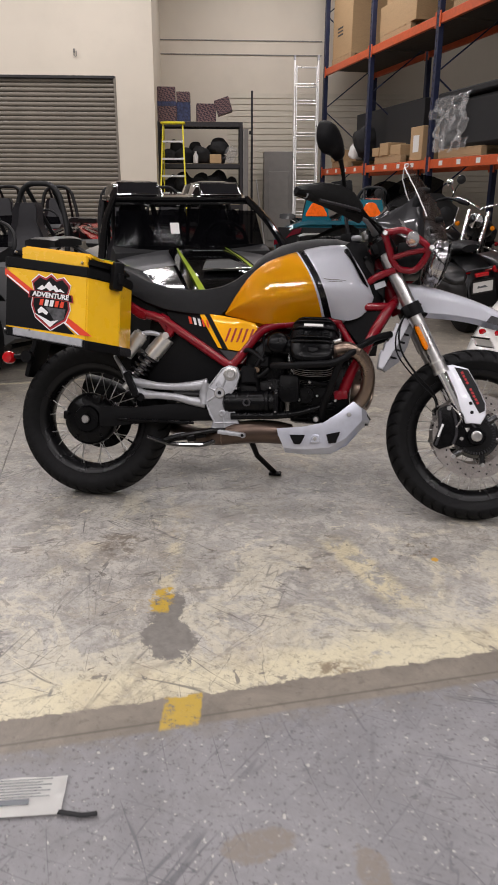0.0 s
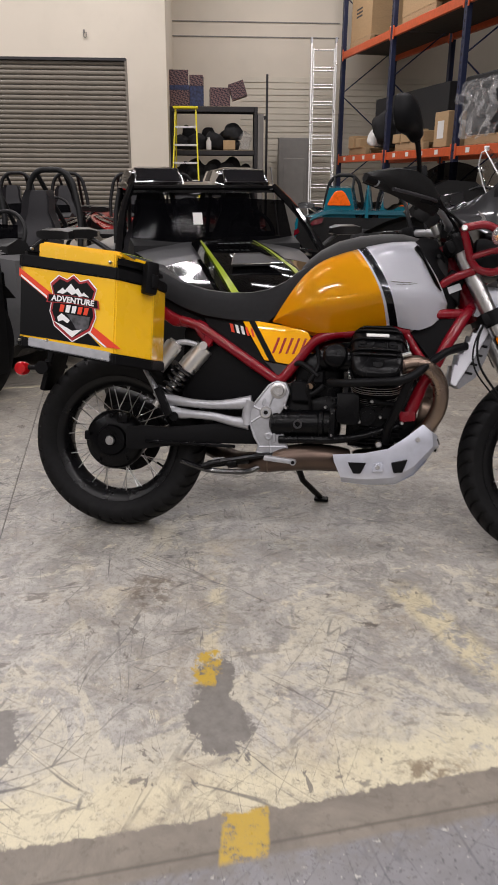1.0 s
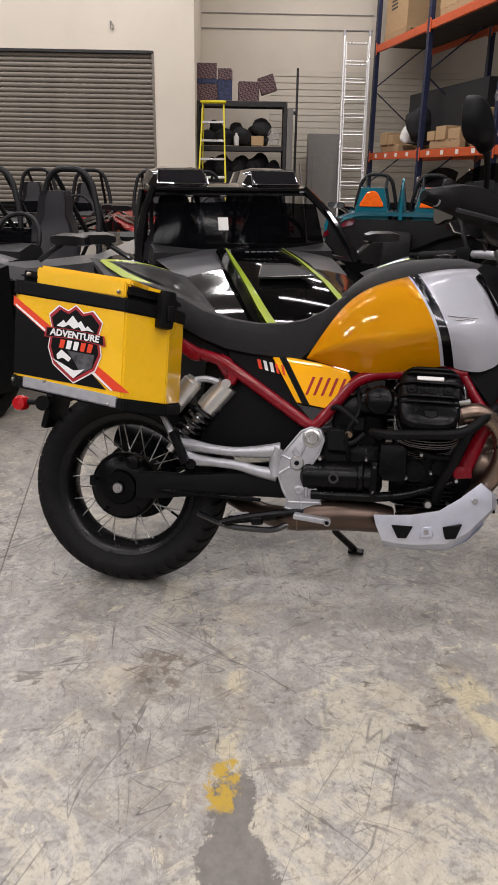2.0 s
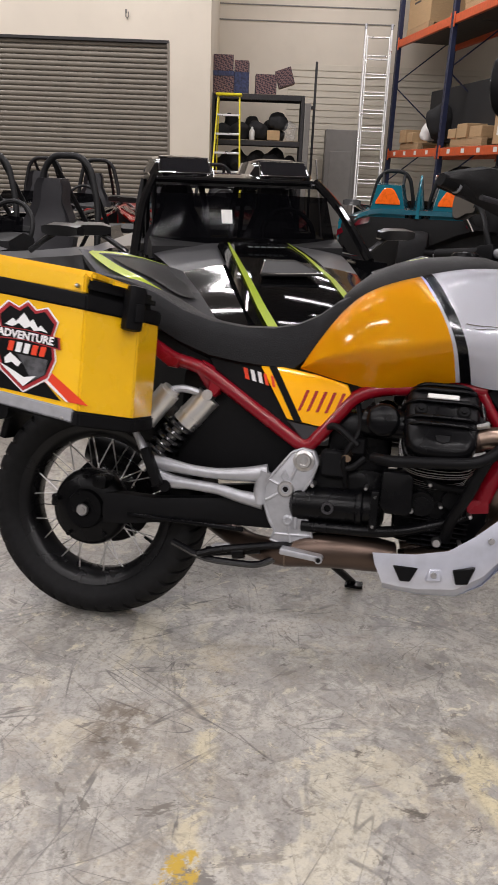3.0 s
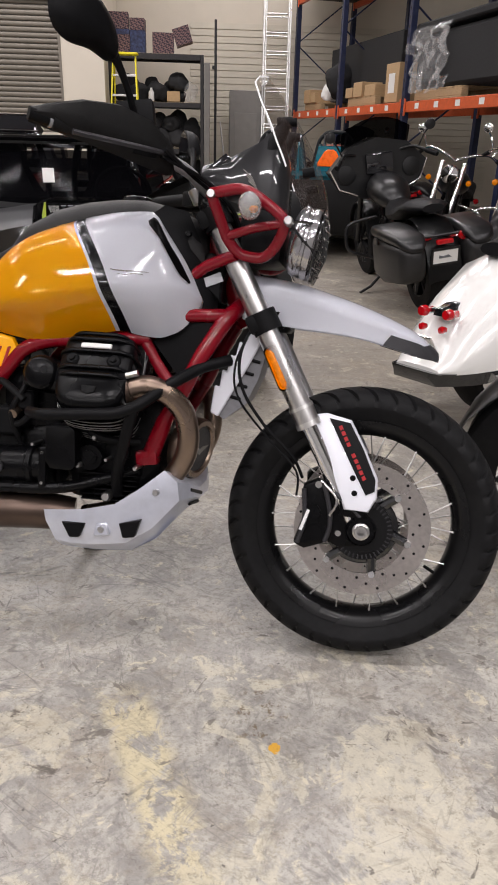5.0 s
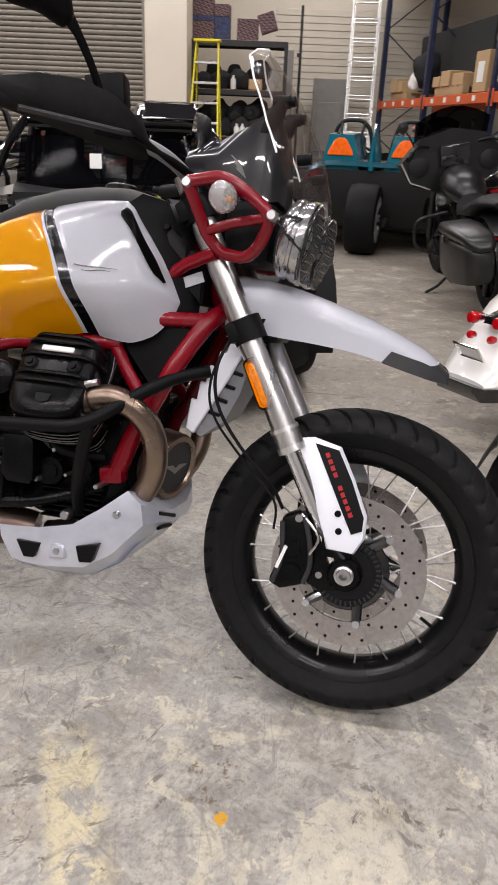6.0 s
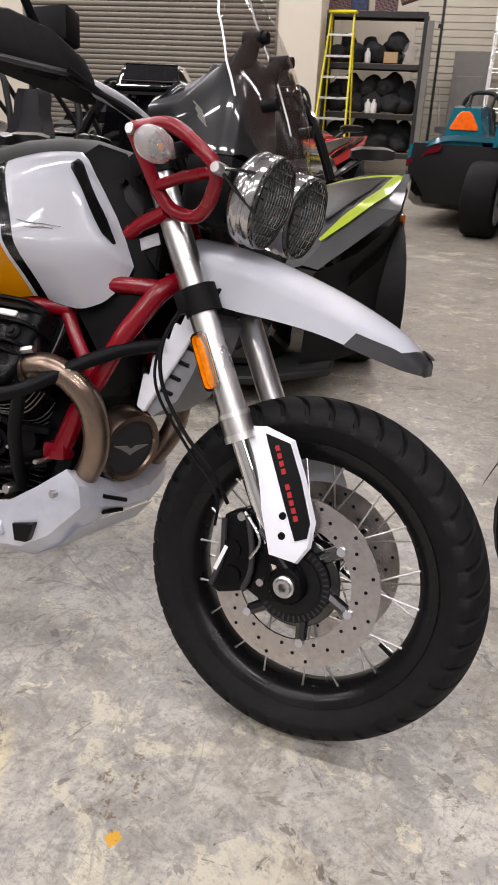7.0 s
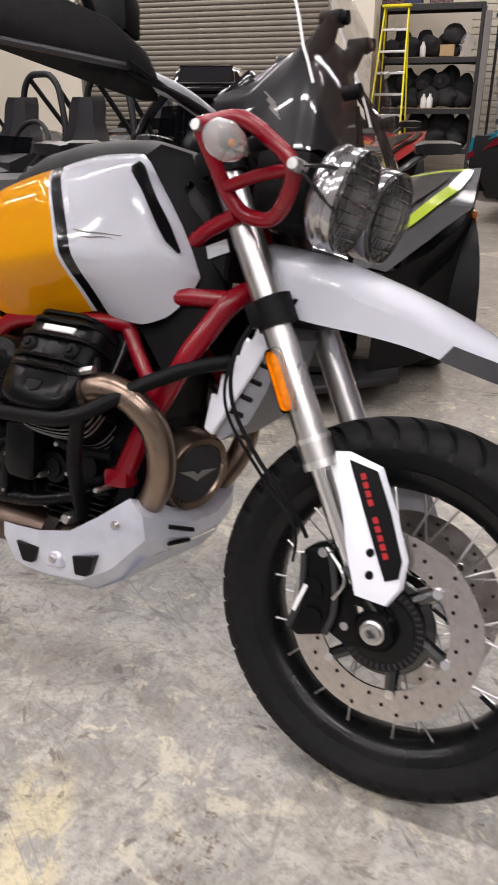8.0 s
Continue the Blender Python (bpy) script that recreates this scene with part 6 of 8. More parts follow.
for x, z in ((px0 + .045, .918), (px1 - .105, .884), (px0 + .012, .646), (px1 - .12, .598), (px0 + .10, .645)):
    part("rivet", moved(lathe([(.0001, -.004), (.003, -.0035), (.005, 0), (.005, .008)], "y", 10), pose(x, outer - .005, z)), M["steel"], PAN)


def decal(name, pts, mkey, lift, label=""):
    return part(name, plate(pts, outer - lift - .0006, outer - lift + .0004), M[mkey], PAN, label)


decal("black_decal", [(px0 + .012, .835), (px0 + .012, .662), (.085, .634), (.045, .672)], "black_decal", .0008, "black corner graphic")
decal("red_flash", [(px0 + .006, .862), (px0 + .006, .838), (.050, .668), (.095, .634), (.150, .629)], "red_decal", .0012, "red diagonal flash")
decal("white_line", [(px0 + .012, .842), (px0 + .012, .836), (.046, .672), (.098, .633), (.104, .633), (.052, .676)], "white_decal", .0016)
sx, sz = -.005, .748
shape = [(-.070, .060), (-.045, .085), (-.020, .076), (.000, .092), (.020, .076), (.045, .085), (.070, .060), (.062, .030), (.070, -.020), (.055, -.060), (.0, -.098), (-.055, -.060), (-.070, -.020), (-.062, .030)]
sl = -.105


def sh_pts(k, dx=0.0, dz=0.0, pts=shape):
    return [(sx + dx + a * k, sz + dz + b * k + a * k * sl) for a, b in pts]


decal("shield_edge", sh_pts(1.06), "white_decal", .0022, "white edge of the shield decal")
decal("shield_rim", sh_pts(1.02), "maroon_decal", .0028, "dark red shield outline")
decal("shield_field", sh_pts(.93), "black_decal", .0034, "black shield field")
decal("mountain", sh_pts(.93, pts=[(-.055, .040), (-.035, .058), (-.028, .050), (-.008, .074), (.008, .056), (.016, .063), (.030, .045), (.036, .052), (.055, .038), (.035, .040), (.020, .036), (.010, .046), (-.004, .038), (-.02, .048), (-.035, .038)]), "white_decal", .0040, "white snowy mountain graphic")
decal("banner", sh_pts(1.0, pts=[(-.080, .030), (0, .034), (.080, .030), (.084, .004), (0, .010), (-.084, .004)]), "maroon_decal", .0042, "dark banner")
decal("banner_field", sh_pts(.95, .0, .001, pts=[(-.080, .029), (0, .033), (.080, .029), (.083, .006), (0, .012), (-.083, .006)]), "black_decal", .0046)
words("ADVENTURE", .0235, M["white_decal"], Matrix.Translation((sx, outer - .0054, sz + .019)) @ pose(0, 0, 0, 90, 6, 0), PAN, bold=.0008)
for k, mk in enumerate(("red_decal", "white_decal", "white_decal", "red_decal", "red_decal")):
    x = -.042 + k * .019
    decal("lettering_bar", sh_pts(1.0, pts=[(x, -.018), (x + .012, -.018), (x + .017, .004), (x + .004, .004)]), mk, .0050)
decal("smoke_graphic", sh_pts(1.0, pts=[(-.020, -.022), (.055, -.022), (.050, -.055), (.02, -.075), (.0, -.045)]), "grey_decal", .0040)
decal("snow_graphic", sh_pts(1.0, pts=[(-.060, -.048), (-.03, -.058), (0, -.070), (.030, -.062), (.0, -.090)]), "white_decal", .0044)
decal("bike_graphic", sh_pts(1.0, pts=[(-.048, -.036), (-.035, -.022), (-.022, -.030), (-.008, -.040), (-.015, -.050), (-.03, -.042), (-.045, -.048)]), "white_decal", .0046)
part("pannier_rack", merge(tube([(-.12, -.13, .86), (-.12, -.22, .84), (.10, -.22, .80), (.12, -.13, .80)], .009, 8), tube([(.10, -.22, .80), (.12, -.21, .62), (.14, -.13, .58)], .009, 8)), M["plastic"], BIKE, "black tubular pannier rack")


# ---- three-wheeled roadsters and cruisers standing behind ----
M["sl_black"] = mat("roadster_gloss_black", (0.004, 0.004, 0.0045), 0.06, coat=0.6)
M["sl_grey"] = mat("roadster_satin_grey", (0.048, 0.048, 0.050), 0.42, coat=0.25, grain=0.06, grain_scale=20)
M["sl_red"] = mat("roadster_red", (0.42, 0.012, 0.012), 0.22, coat=1.0)
M["sl_teal"] = mat("roadster_teal", (0.008, 0.17, 0.235), 0.25, coat=1.0)
M["sl_silver"] = mat("roadster_light_grey", (0.15, 0.15, 0.152), 0.3, coat=0.6, grain=0.05, grain_scale=20)
M["lime"] = mat("lime_stripe", (0.52, 0.66, 0.02), 0.3, coat=0.5)
M["tint"] = mat("tinted_screen", (0.003, 0.003, 0.004), 0.06, alpha=0.95, spec=0.06)
M["tail_orange"] = mat("orange_tail_lens", (0.85, 0.13, 0.01), 0.2, coat=1.0, grain=0.25, grain_scale=25, emit=0.25)
M["tail_dark"] = mat("dark_red_lens", (0.20, 0.008, 0.02), 0.12, coat=1.0)
M["black_matt"] = mat("matt_black_trim", (0.007, 0.007, 0.0075), 0.6, grain=0.15, grain_scale=40, bump=0.2, bump_scale=200)
M["satin_black"] = mat("satin_black_paint", (0.009, 0.009, 0.0095), 0.34, coat=0.15, grain=0.08, grain_scale=20)
M["white_gloss"] = mat("white_gloss_paint", (0.78, 0.77, 0.74), 0.22, coat=1.0)
M["amber_dim"] = mat("smoked_amber_lens", (0.30, 0.075, 0.002), 0.2, coat=0.6)
M["olive"] = mat("satin_grey_bag", (0.018, 0.0175, 0.0175), 0.38, grain=0.06, grain_scale=20)
M["blue_grey"] = mat("grey_mirror", (0.14, 0.15, 0.16), 0.35)


def simple_wheel(parent, name, x, y, z, R, w, rim_mat, spokes=5, axis_rot=0.0):
    t = part(name, moved(lathe([(R * .66, -w * .5), (R * .82, -w * .52), (R * .95, -w * .47), (R, -w * .3), (R, w * .3), (R * .95, w * .47), (R * .82, w * .52), (R * .66, w * .5)], "y", 40), Matrix.Identity(4)), M["rubber"], parent, "black tyre on a multi-spoke rim")
    t.matrix_basis = pose(x, y, z, 0, 0, axis_rot)
    part("rim", lathe([(R * .70, -w * .5), (R * .64, -w * .46), (R * .62, -w * .2), (R * .62, w * .2), (R * .64, w * .46), (R * .70, w * .5)], "y", 40), rim_mat, t)
    for k in range(spokes):
        a = k * math.tau / spokes
        for d, sd in ((-.12, -1), (.12, -1), (-.12, 1), (.12, 1)):
            part("rim_spoke", tube([(R * .1 * math.cos(a), sd * w * .36, R * .1 * math.sin(a)), (R * .66 * math.cos(a + d), sd * w * .44, R * .66 * math.sin(a + d))], [R * .06, R * .045], 6), rim_mat, t)
    part("wheel_hub", moved(lathe([(.0001, -w * .46), (R * .14, -w * .44), (R * .18, -w * .3), (R * .18, w * .3)], "y", 20), Matrix.Identity(4)), rim_mat, t)
    return t


def ribbon(rows, thick=0.004):
    bm = loft(rows, closed_round=False)
    bmesh.ops.solidify(bm, geom=bm.faces[:], thickness=thick)
    return bm


FENDER = ((.66, .40, .53, .545, .57, .555), (.30, .48, .89, .70, .75, .735), (-.12, .50, 1.0, .745, .83, .845))


def fender_z(x, y):
    """Height just above the front fender's top."""
    rows = FENDER[::-1]
    y0, y1, z0, z1, z2 = (float(np.interp(x, [r[0] for r in rows], [r[i] for r in rows])) for i in (1, 2, 3, 4, 5))
    return float(np.interp(y, [y0, y0 * .45 + y1 * .55, y1], [z0, z1, z2])) + .013


def roadster(label, m, paint, accent, second, roof=False, tail=False, group="parked roadsters"):
    """A low open three-wheeler; x ahead, the origin on the ground between the front wheels."""
    t = thing("roadster", label, "roadster", m, group)
    # hull
    part("hull", loft([[(x, -w, z0 + .06), (x, -w * .92, z0), (x, w * .92, z0), (x, w, z0 + .06), (x, w, z1 - .05), (x, w * .85, z1), (x, -w * .85, z1), (x, -w, z1 - .05)] for x, w, z0, z1 in (
        (.62, .36, .16, .36), (.45, .46, .13, .50), (.1, .50, .12, .60), (-.35, .52, .12, .70), (-.6, .74, .12, .72), (-.9, .80, .12, .72), (-1.5, .78, .12, .66), (-2.0, .82, .14, .74), (-2.30, .84, .20, .76), (-2.46, .78, .30, .76))]), M["sl_black"], t, "gloss black lower hull", sharp=25)
    part("splitter", plate([(.60, -.62), (.74, -.30), (.74, .30), (.60, .62), (.40, .66), (.40, -.66)], .11, .145, .008, axis="z"), M["black_matt"], t)
    part("grille", box(.60, .66, -.26, .26, .22, .40, .02), M["black_matt"], t)
    # bonnet in facets
    def crown(rows, n):
        """Rings across the bonnet, rounded from side to side and along it."""
        xs = [r[0] for r in rows]
        out = []
        for k in range(n + 1):
            x = xs[0] + (xs[-1] - xs[0]) * k / n
            w, z, d = (eased(-x, [-q for q in xs], [r[c] for r in rows]) for c in (1, 2, 3))
            out.append([(x, w * q / 8, z - d * abs(q / 8) ** 2.3) for q in range(-8, 9)])
        return loft(out, closed_round=False)
    hood = part("bonnet", crown(((-.30, .50, .765, .06), (-.62, .55, .805, .06), (-.84, .58, .822, .06)), 6), second, t, "faceted bonnet", sharp=45)
    part("bonnet_nose", crown(((.72, .20, .40, .07), (.62, .34, .52, .07), (.42, .44, .615, .07), (.1, .475, .69, .065), (-.02, .48, .709, .06), (-.305, .50, .766, .06)), 16), M["sl_black"], hood, "gloss black nose", sharp=60)
    part("bonnet_centre", ribbon([[(x, -w, z), (x, -w * .7, z + .02), (x, w * .7, z + .02), (x, w, z)] for x, w, z in ((.70, .12, .425), (.60, .24, .535), (.40, .285, .632), (.1, .275, .71), (-.3, .255, .782), (-.60, .235, .82), (-.74, .19, .832))], .012), M["sl_black"], hood, "gloss bonnet centre", sharp=60)
    for s in (-1, 1):
        part("bonnet_stripe", ribbon([[(x, s * y, z), (x, s * (y + wd), z - .002)] for x, y, z, wd in ((.60, .165, .561, .045), (.40, .20, .657, .040), (.1, .20, .735, .030), (-.3, .185, .806, .020), (-.58, .17, .843, .008))], .003), accent, hood, "narrow bright bonnet stripe")
    scoop = part("bonnet_scoop", plate([(.10, -.155), (.10, .155), (-.12, .08), (-.12, -.08)], .0, .012, .002, axis="z"), M["black_matt"], hood)
    scoop.matrix_basis = pose(0, 0, .766, 0, 9.5, 0)
    part("scoop_edge", tube([(.10, -.155, .764), (.10, .155, .764), (-.12, .08, .800), (-.12, -.08, .800)], .0045, 6, closed=True), M["chrome"], hood)
    for k in range(6):
        part("lettering_bar", box(-.40 - .014, -.40 + .014, -.10 + k * .036, -.10 + k * .036 + .022, .836, .839), M["blue_grey"], hood)
    part("nose_badge", plate([(.505, -.04), (.52, 0), (.505, .04), (.47, .0)], .632, .638, axis="z"), M["chrome"], hood)
    for s in (-1, 1):
        # front wheel, fender and lamp pod
        simple_wheel(t, "front_tyre", 0, s * .775, .325, .325, .235, M["sl_black"])
        fen = part("front_fender", ribbon([[(x, s * y0, z0), (x, s * (y0 * .45 + y1 * .55), z1), (x, s * y1, z2)] for x, y0, y1, z0, z1, z2 in FENDER], .03), second, t, "angular front fender", sharp=12)
        inset = [(-.05, .955), (.03, .925), (.16, .865), (.30, .775), (.42, .665), (.54, .545)]
        part("fender_stripe", ribbon([[(x, s * y, fender_z(x, y)), (x - .012 - w, s * (y - w * 1.2), fender_z(x - .012 - w, y - w * 1.2))] for (x, y), w in zip(inset, (.018, .030, .032, .028, .020, .006))], .004), accent, fen, "bright fender stripe")
        part("fender_stripe", ribbon([[(x, s * y, fender_z(x, y)), (x + w, s * y, fender_z(x + w, y))] for x, y, w in ((-.075, .94, .03), (-.075, .84, .024), (-.075, .70, .018), (-.07, .58, .006))], .004), accent, fen)
        part("fender_panel", ribbon([[(x, s * y0, fender_z(x, y0) - .001), (x, s * (y0 + y1) / 2, fender_z(x, (y0 + y1) / 2) - .001), (x, s * y1, fender_z(x, y1) - .001)] for x, y0, y1 in ((-.02, .58, .86), (.12, .56, .79), (.26, .53, .70), (.38, .51, .59))], .004), M["satin_black"], fen, "dark fender inlay")
        wall = [(-.11, .985, .815), (.04, .965, .785), (.22, .915, .742), (.40, .83, .68), (.55, .69, .60), (.63, .52, .535)]
        part("fender_wall", ribbon([[(x, s * y, z), (x - .012, s * (y - .008), z - .06), (x - .02, s * (y - .02), .30), (x - .025, s * (y - .03), .16)] for x, y, z in wall], .012), M["black_matt"], fen, "black fender side", sharp=30)
        part("lamp_recess", ribbon([[(x + .006, s * (y - .004), z - .075), (x - .012, s * (y - .022), z - .145)] for x, y, z in wall[1:5]], .006), M["plastic"], fen)
        part("wheel_arch", ribbon([[(.0 + .36 * math.cos(a), s * .66, .33 + .36 * math.sin(a)), (.0 + .37 * math.cos(a), s * .94, .33 + .37 * math.sin(a))] for a in [radians(q) for q in range(-20, 160, 18)]], .012), M["black_matt"], fen)
        part("side_marker", box(.03, .14, s * .930 - .022, s * .930 + .022, .630, .700, .012, 2), M["amber_dim"], fen, "amber side marker")
        part("suspension_arm", merge(rod((.05, s * .45, .30), (0, s * .75, .28), .018, 8), rod((-.15, s * .45, .30), (0, s * .75, .28), .018, 8), rod((.0, s * .45, .45), (0, s * .74, .40), .015, 8)), M["black_matt"], t)
        # mirror on its stalk
        part("mirror", merge(loft([[(-.80 + dx, s * (.93 + y), .88 + z) for dx, z in ((-.05 * q, -.035 * q), (.05 * q, -.025 * q), (.055 * q, .03 * q), (-.03 * q, .04 * q))] for q, y in ((.6, -.12), (1, -.07), (1, .06), (.7, .11))]), tube([(-.78, s * .72, .76), (-.79, s * .82, .83), (-.80, s * .87, .86)], .016, 8)), M["satin_black"], t, "dark door mirror")
        # seat, hoop, cockpit side
        seat = part("bucket_seat", merge(loft([[(x + d * (.04 if k in (0, 3) else 0), s * .33 + yy * w, z) for k, (d, yy) in enumerate(((1, -1), (0, -.7), (0, .7), (1, 1)))] + [(x - .09, s * .33 + w * .8, z), (x - .09, s * .33 - w * .8, z)] for x, z, w in ((-1.30, .34, .22), (-1.42, .55, .235), (-1.52, .78, .23), (-1.57, .90, .16), (-1.58, .98, .115), (-1.60, 1.08, .11), (-1.61, 1.13, .085))]), box(-1.32, -.95, s * .33 - .22, s * .33 + .22, .24, .40, .06, 2)), M["plastic_grey"], t, "dark grey bucket seat")
        hp = [(-1.72, s * .33 - .25, .62), (-1.78, s * .33 - .24, .95), (-1.80, s * .33 - .18, 1.20), (-1.80, s * .33 - .10, 1.275), (-1.80, s * .33 + .10, 1.275), (-1.80, s * .33 + .18, 1.20), (-1.78, s * .33 + .24, .95), (-1.72, s * .33 + .25, .62)]
        hoop = part("roll_hoop", tube(rounded(hp, .08), .022, 10), M["black_matt"], t, "black tubular roll hoop")
        part("hoop_brace", merge(tube([(-1.80, s * .33 - .12, 1.25), (-2.05, s * .33 - .10, .95), (-2.2, s * .33 - .08, .75)], .018, 8), tube([(-1.80, s * .33 + .12, 1.25), (-2.05, s * .33 + .10, .95), (-2.2, s * .33 + .08, .75)], .018, 8)), M["black_matt"], hoop)
        if tail:
            part("tail_hump", loft([[(x, s * .33 - w, z0), (x, s * .33 - w * .6, z1), (x, s * .33 + w * .6, z1), (x, s * .33 + w, z0)] for x, w, z0, z1 in ((-1.80, .22, .70, 1.02), (-2.0, .24, .72, 1.12), (-2.25, .24, .74, 1.15), (-2.46, .21, .76, 1.13))]), paint, t, "painted headrest hump", sharp=25)
        if tail:
            part("tail_lamp", plate([(s * .33 - .135, .935), (s * .33 - .125, .975), (s * .33 - .062, 1.08), (s * .33 - .03, 1.10), (s * .33 + .03, 1.10), (s * .33 + .062, 1.08), (s * .33 + .125, .975), (s * .33 + .135, .935)], -2.485, -2.44, .008, axis="x"), M["tail_orange"], t, "orange tail lamp in the hump")
        part("side_pod", loft([[(x, s * y, z0), (x, s * (y + .1), z0 + .06), (x, s * (y + .08), z1), (x, s * (y - .12), z1 + .02)] for x, y, z0, z1 in ((-.55, .70, .20, .74), (-1.0, .76, .16, .72), (-1.6, .77, .18, .70), (-2.1, .79, .30, .76), (-2.44, .76, .52, .78))]), paint, t, "painted side panel", sharp=25)
        if not roof:
            part("fender_louvre", merge(*[box(-.10 - k * .06, -.07 - k * .06, s * .60 if s > 0 else -.78, .78 if s > 0 else -.60, .735 + k * .012, .758 + k * .012, .004) for k in range(5)]), paint, fen)
        if tail:
            part("corner_lamp", ribbon([[(-2.50 + .06 * k, s * (.50 + .36 * k), .80 - .16 * k ** 1.5), (-2.515 + .06 * k, s * (.52 + .34 * k), .735 - .16 * k ** 1.5)] for k in (0, .35, .7, 1)], .012), M["tail_dark"], t, "dark red corner lamp")
    if tail:
        part("tail_deck", ribbon([[(x + .10 * (y / .88) ** 4, y * q, (z - .03 * (1 - q)) - .30 * max(abs(y) - .45, 0) ** 1.3 * 1.6) for y in [k / 10 * .88 for k in range(-10, 11)]] for x, z, q in ((-1.85, .80, .92), (-2.1, .86, 1.0), (-2.35, .90, 1.0), (-2.50, .885, .98), (-2.52, .84, .97))], .02), paint, t, "painted tail deck", sharp=30)
    if tail:
        part("centre_fin", loft([[(x, -w, .80), (x, -w * .2, z), (x, w * .2, z), (x, w, .80)] for x, w, z in ((-1.85, .05, .92), (-2.15, .07, 1.14), (-2.40, .06, 1.24), (-2.52, .02, 1.12))]), paint, t, sharp=25)
    part("rear_panel", loft([[(x, -w0, z0), (x, -w1, (z0 + z1) / 2), (x, -w1 * .96, z1), (x, w1 * .96, z1), (x, w1, (z0 + z1) / 2), (x, w0, z0)] for x, w0, w1, z0, z1 in ((-2.30, .66, .86, .22, .78), (-2.44, .64, .84, .24, .80), (-2.48, .58, .78, .28, .80))]), M["black_matt"], t, "matt black rear panel")
    simple_wheel(t, "rear_tyre", -2.67, 0, .345, .345, .30, M["silver"], 7)
    part("rear_spring", tube([(-2.45, -.22 + .03 * math.cos(a), .40 + .2 * a / 25) for a in [k * .5 for k in range(50)]], .008, 6), M["red_decal"], t)
    part("rear_arm", box(-2.75, -2.0, -.24, -.18, .28, .36, .02), M["black_matt"], t)
    part("cockpit_floor", box(-1.75, -.75, -.62, .62, .18, .24), M["black_matt"], t)
    part("dashboard", loft([[(x, -.60, z0), (x, .60, z0), (x, .58, z1), (x, -.58, z1)] for x, z0, z1 in ((-.78, .45, .80), (-.92, .55, .84), (-1.02, .62, .80))]), M["black_matt"], t)
    part("steering_wheel", merge(moved(tube([(0, .17 * math.cos(a), .17 * math.sin(a)) for a in [k * math.tau / 28 for k in range(28)]], .015, 8, closed=True), pose(-1.12, .33, .84, 0, -22, 0)), moved(merge(box(-.01, .01, -.16, .16, -.02, .02, .005), box(-.015, .015, -.05, .05, -.06, .05, .01)), pose(-1.12, .33, .84, 0, -22, 0))), M["black_matt"], t, "steering wheel")
    # tinted wind deflector
    hgt = .30 if roof else .14
    part("windscreen", ribbon([[(-.80 - .10 * q - .10 * abs(y) ** 2, y * (.58 - .05 * q), .80 + hgt * q - .02 * abs(y)) for y in [k / 8 - 1 for k in range(17)]] for q in (0, .5, .9, 1)], .006), M["tint"], t, "dark tinted windscreen")
    if roof:
        for s in (-1, 1):
            part("roof_pillar", tube([(-.62, s * .70, .74), (-.95, s * .62, 1.0), (-1.20, s * .52, 1.165)], .027, 8, steps=3), M["sl_black"], t, "gloss black roof pillar")
            part("roof_pillar", tube([(-1.80, s * .52, .75), (-1.85, s * .50, 1.1)], .03, 8), M["sl_black"], t)
            dome = part("roof_bubble", loft([[(x, s * .32 - w, z0), (x, s * .32 - w * .8, z1 - .02), (x, s * .32 - w * .45, z1), (x, s * .32 + w * .45, z1), (x, s * .32 + w * .8, z1 - .02), (x, s * .32 + w, z0)] for x, w, z0, z1 in ((-1.22, .20, 1.165, 1.185), (-1.34, .22, 1.18, 1.27), (-1.5, .23, 1.18, 1.30), (-1.75, .22, 1.16, 1.29), (-1.95, .17, 1.10, 1.20))]), M["sl_black"], t, "raised roof bubble with a skylight", sharp=25)
            part("skylight", loft([[(x, s * .32 - w, z), (x, s * .32 + w, z), (x + .008, s * .32 + w, z + .008), (x + .008, s * .32 - w, z + .008)] for x, w, z in ((-1.235, .15, 1.196), (-1.335, .15, 1.272))]), M["dash"], dome)
            part("skylight_edge", tube([(-1.225, s * .32 - .165, 1.196), (-1.225, s * .32 + .165, 1.196), (-1.335, s * .32 + .155, 1.284), (-1.335, s * .32 - .155, 1.284)], .006, 6, closed=True), M["chrome"], dome)
        part("roof", loft([[(x, -w, z), (x, -w * .5, z + .012), (x, w * .5, z + .012), (x, w, z), (x, w, z - .04), (x, -w, z - .04)] for x, w, z in ((-1.19, .53, 1.165), (-1.35, .55, 1.19), (-1.7, .55, 1.19), (-1.95, .48, 1.13))]), M["sl_black"], t, "gloss black roof panel", sharp=30)
        part("roof_rail", tube([(-1.185, -.54, 1.158), (-1.185, .54, 1.158)], .017, 8), M["sl_black"], t)
        part("screen_sticker", moved(box(-.002, .002, -.032, .032, -.040, .040), pose(-.855, -.13, .965, 0, -20, 0)), M["paper"], t, "white price sticker on the screen")
    return t


def heading(x, y, deg):
    return pose(x, y, 0, 0, 0, deg)


roadster("black and grey roof-topped roadster with lime stripes", heading(-0.17, 4.92, -72), M["sl_black"], M["lime"], M["sl_grey"], roof=True)
roadster("open grey roadster with black seats beside the black one", heading(-2.52, 4.75, -105), M["sl_silver"], M["sl_black"], M["sl_silver"])
roadster("open red and black roadster in the second row", heading(-2.95, 8.5, -90), M["sl_red"], M["sl_black"], M["sl_black"])
roadster("red roadster with dark mirrors behind the black one", heading(-1.05, 9.0, -72), M["sl_red"], M["sl_black"], M["sl_red"])
roadster("teal roadster seen from its single rear wheel", heading(1.50, 11.98, 80), M["sl_teal"], M["red_decal"], M["sl_teal"], tail=True)
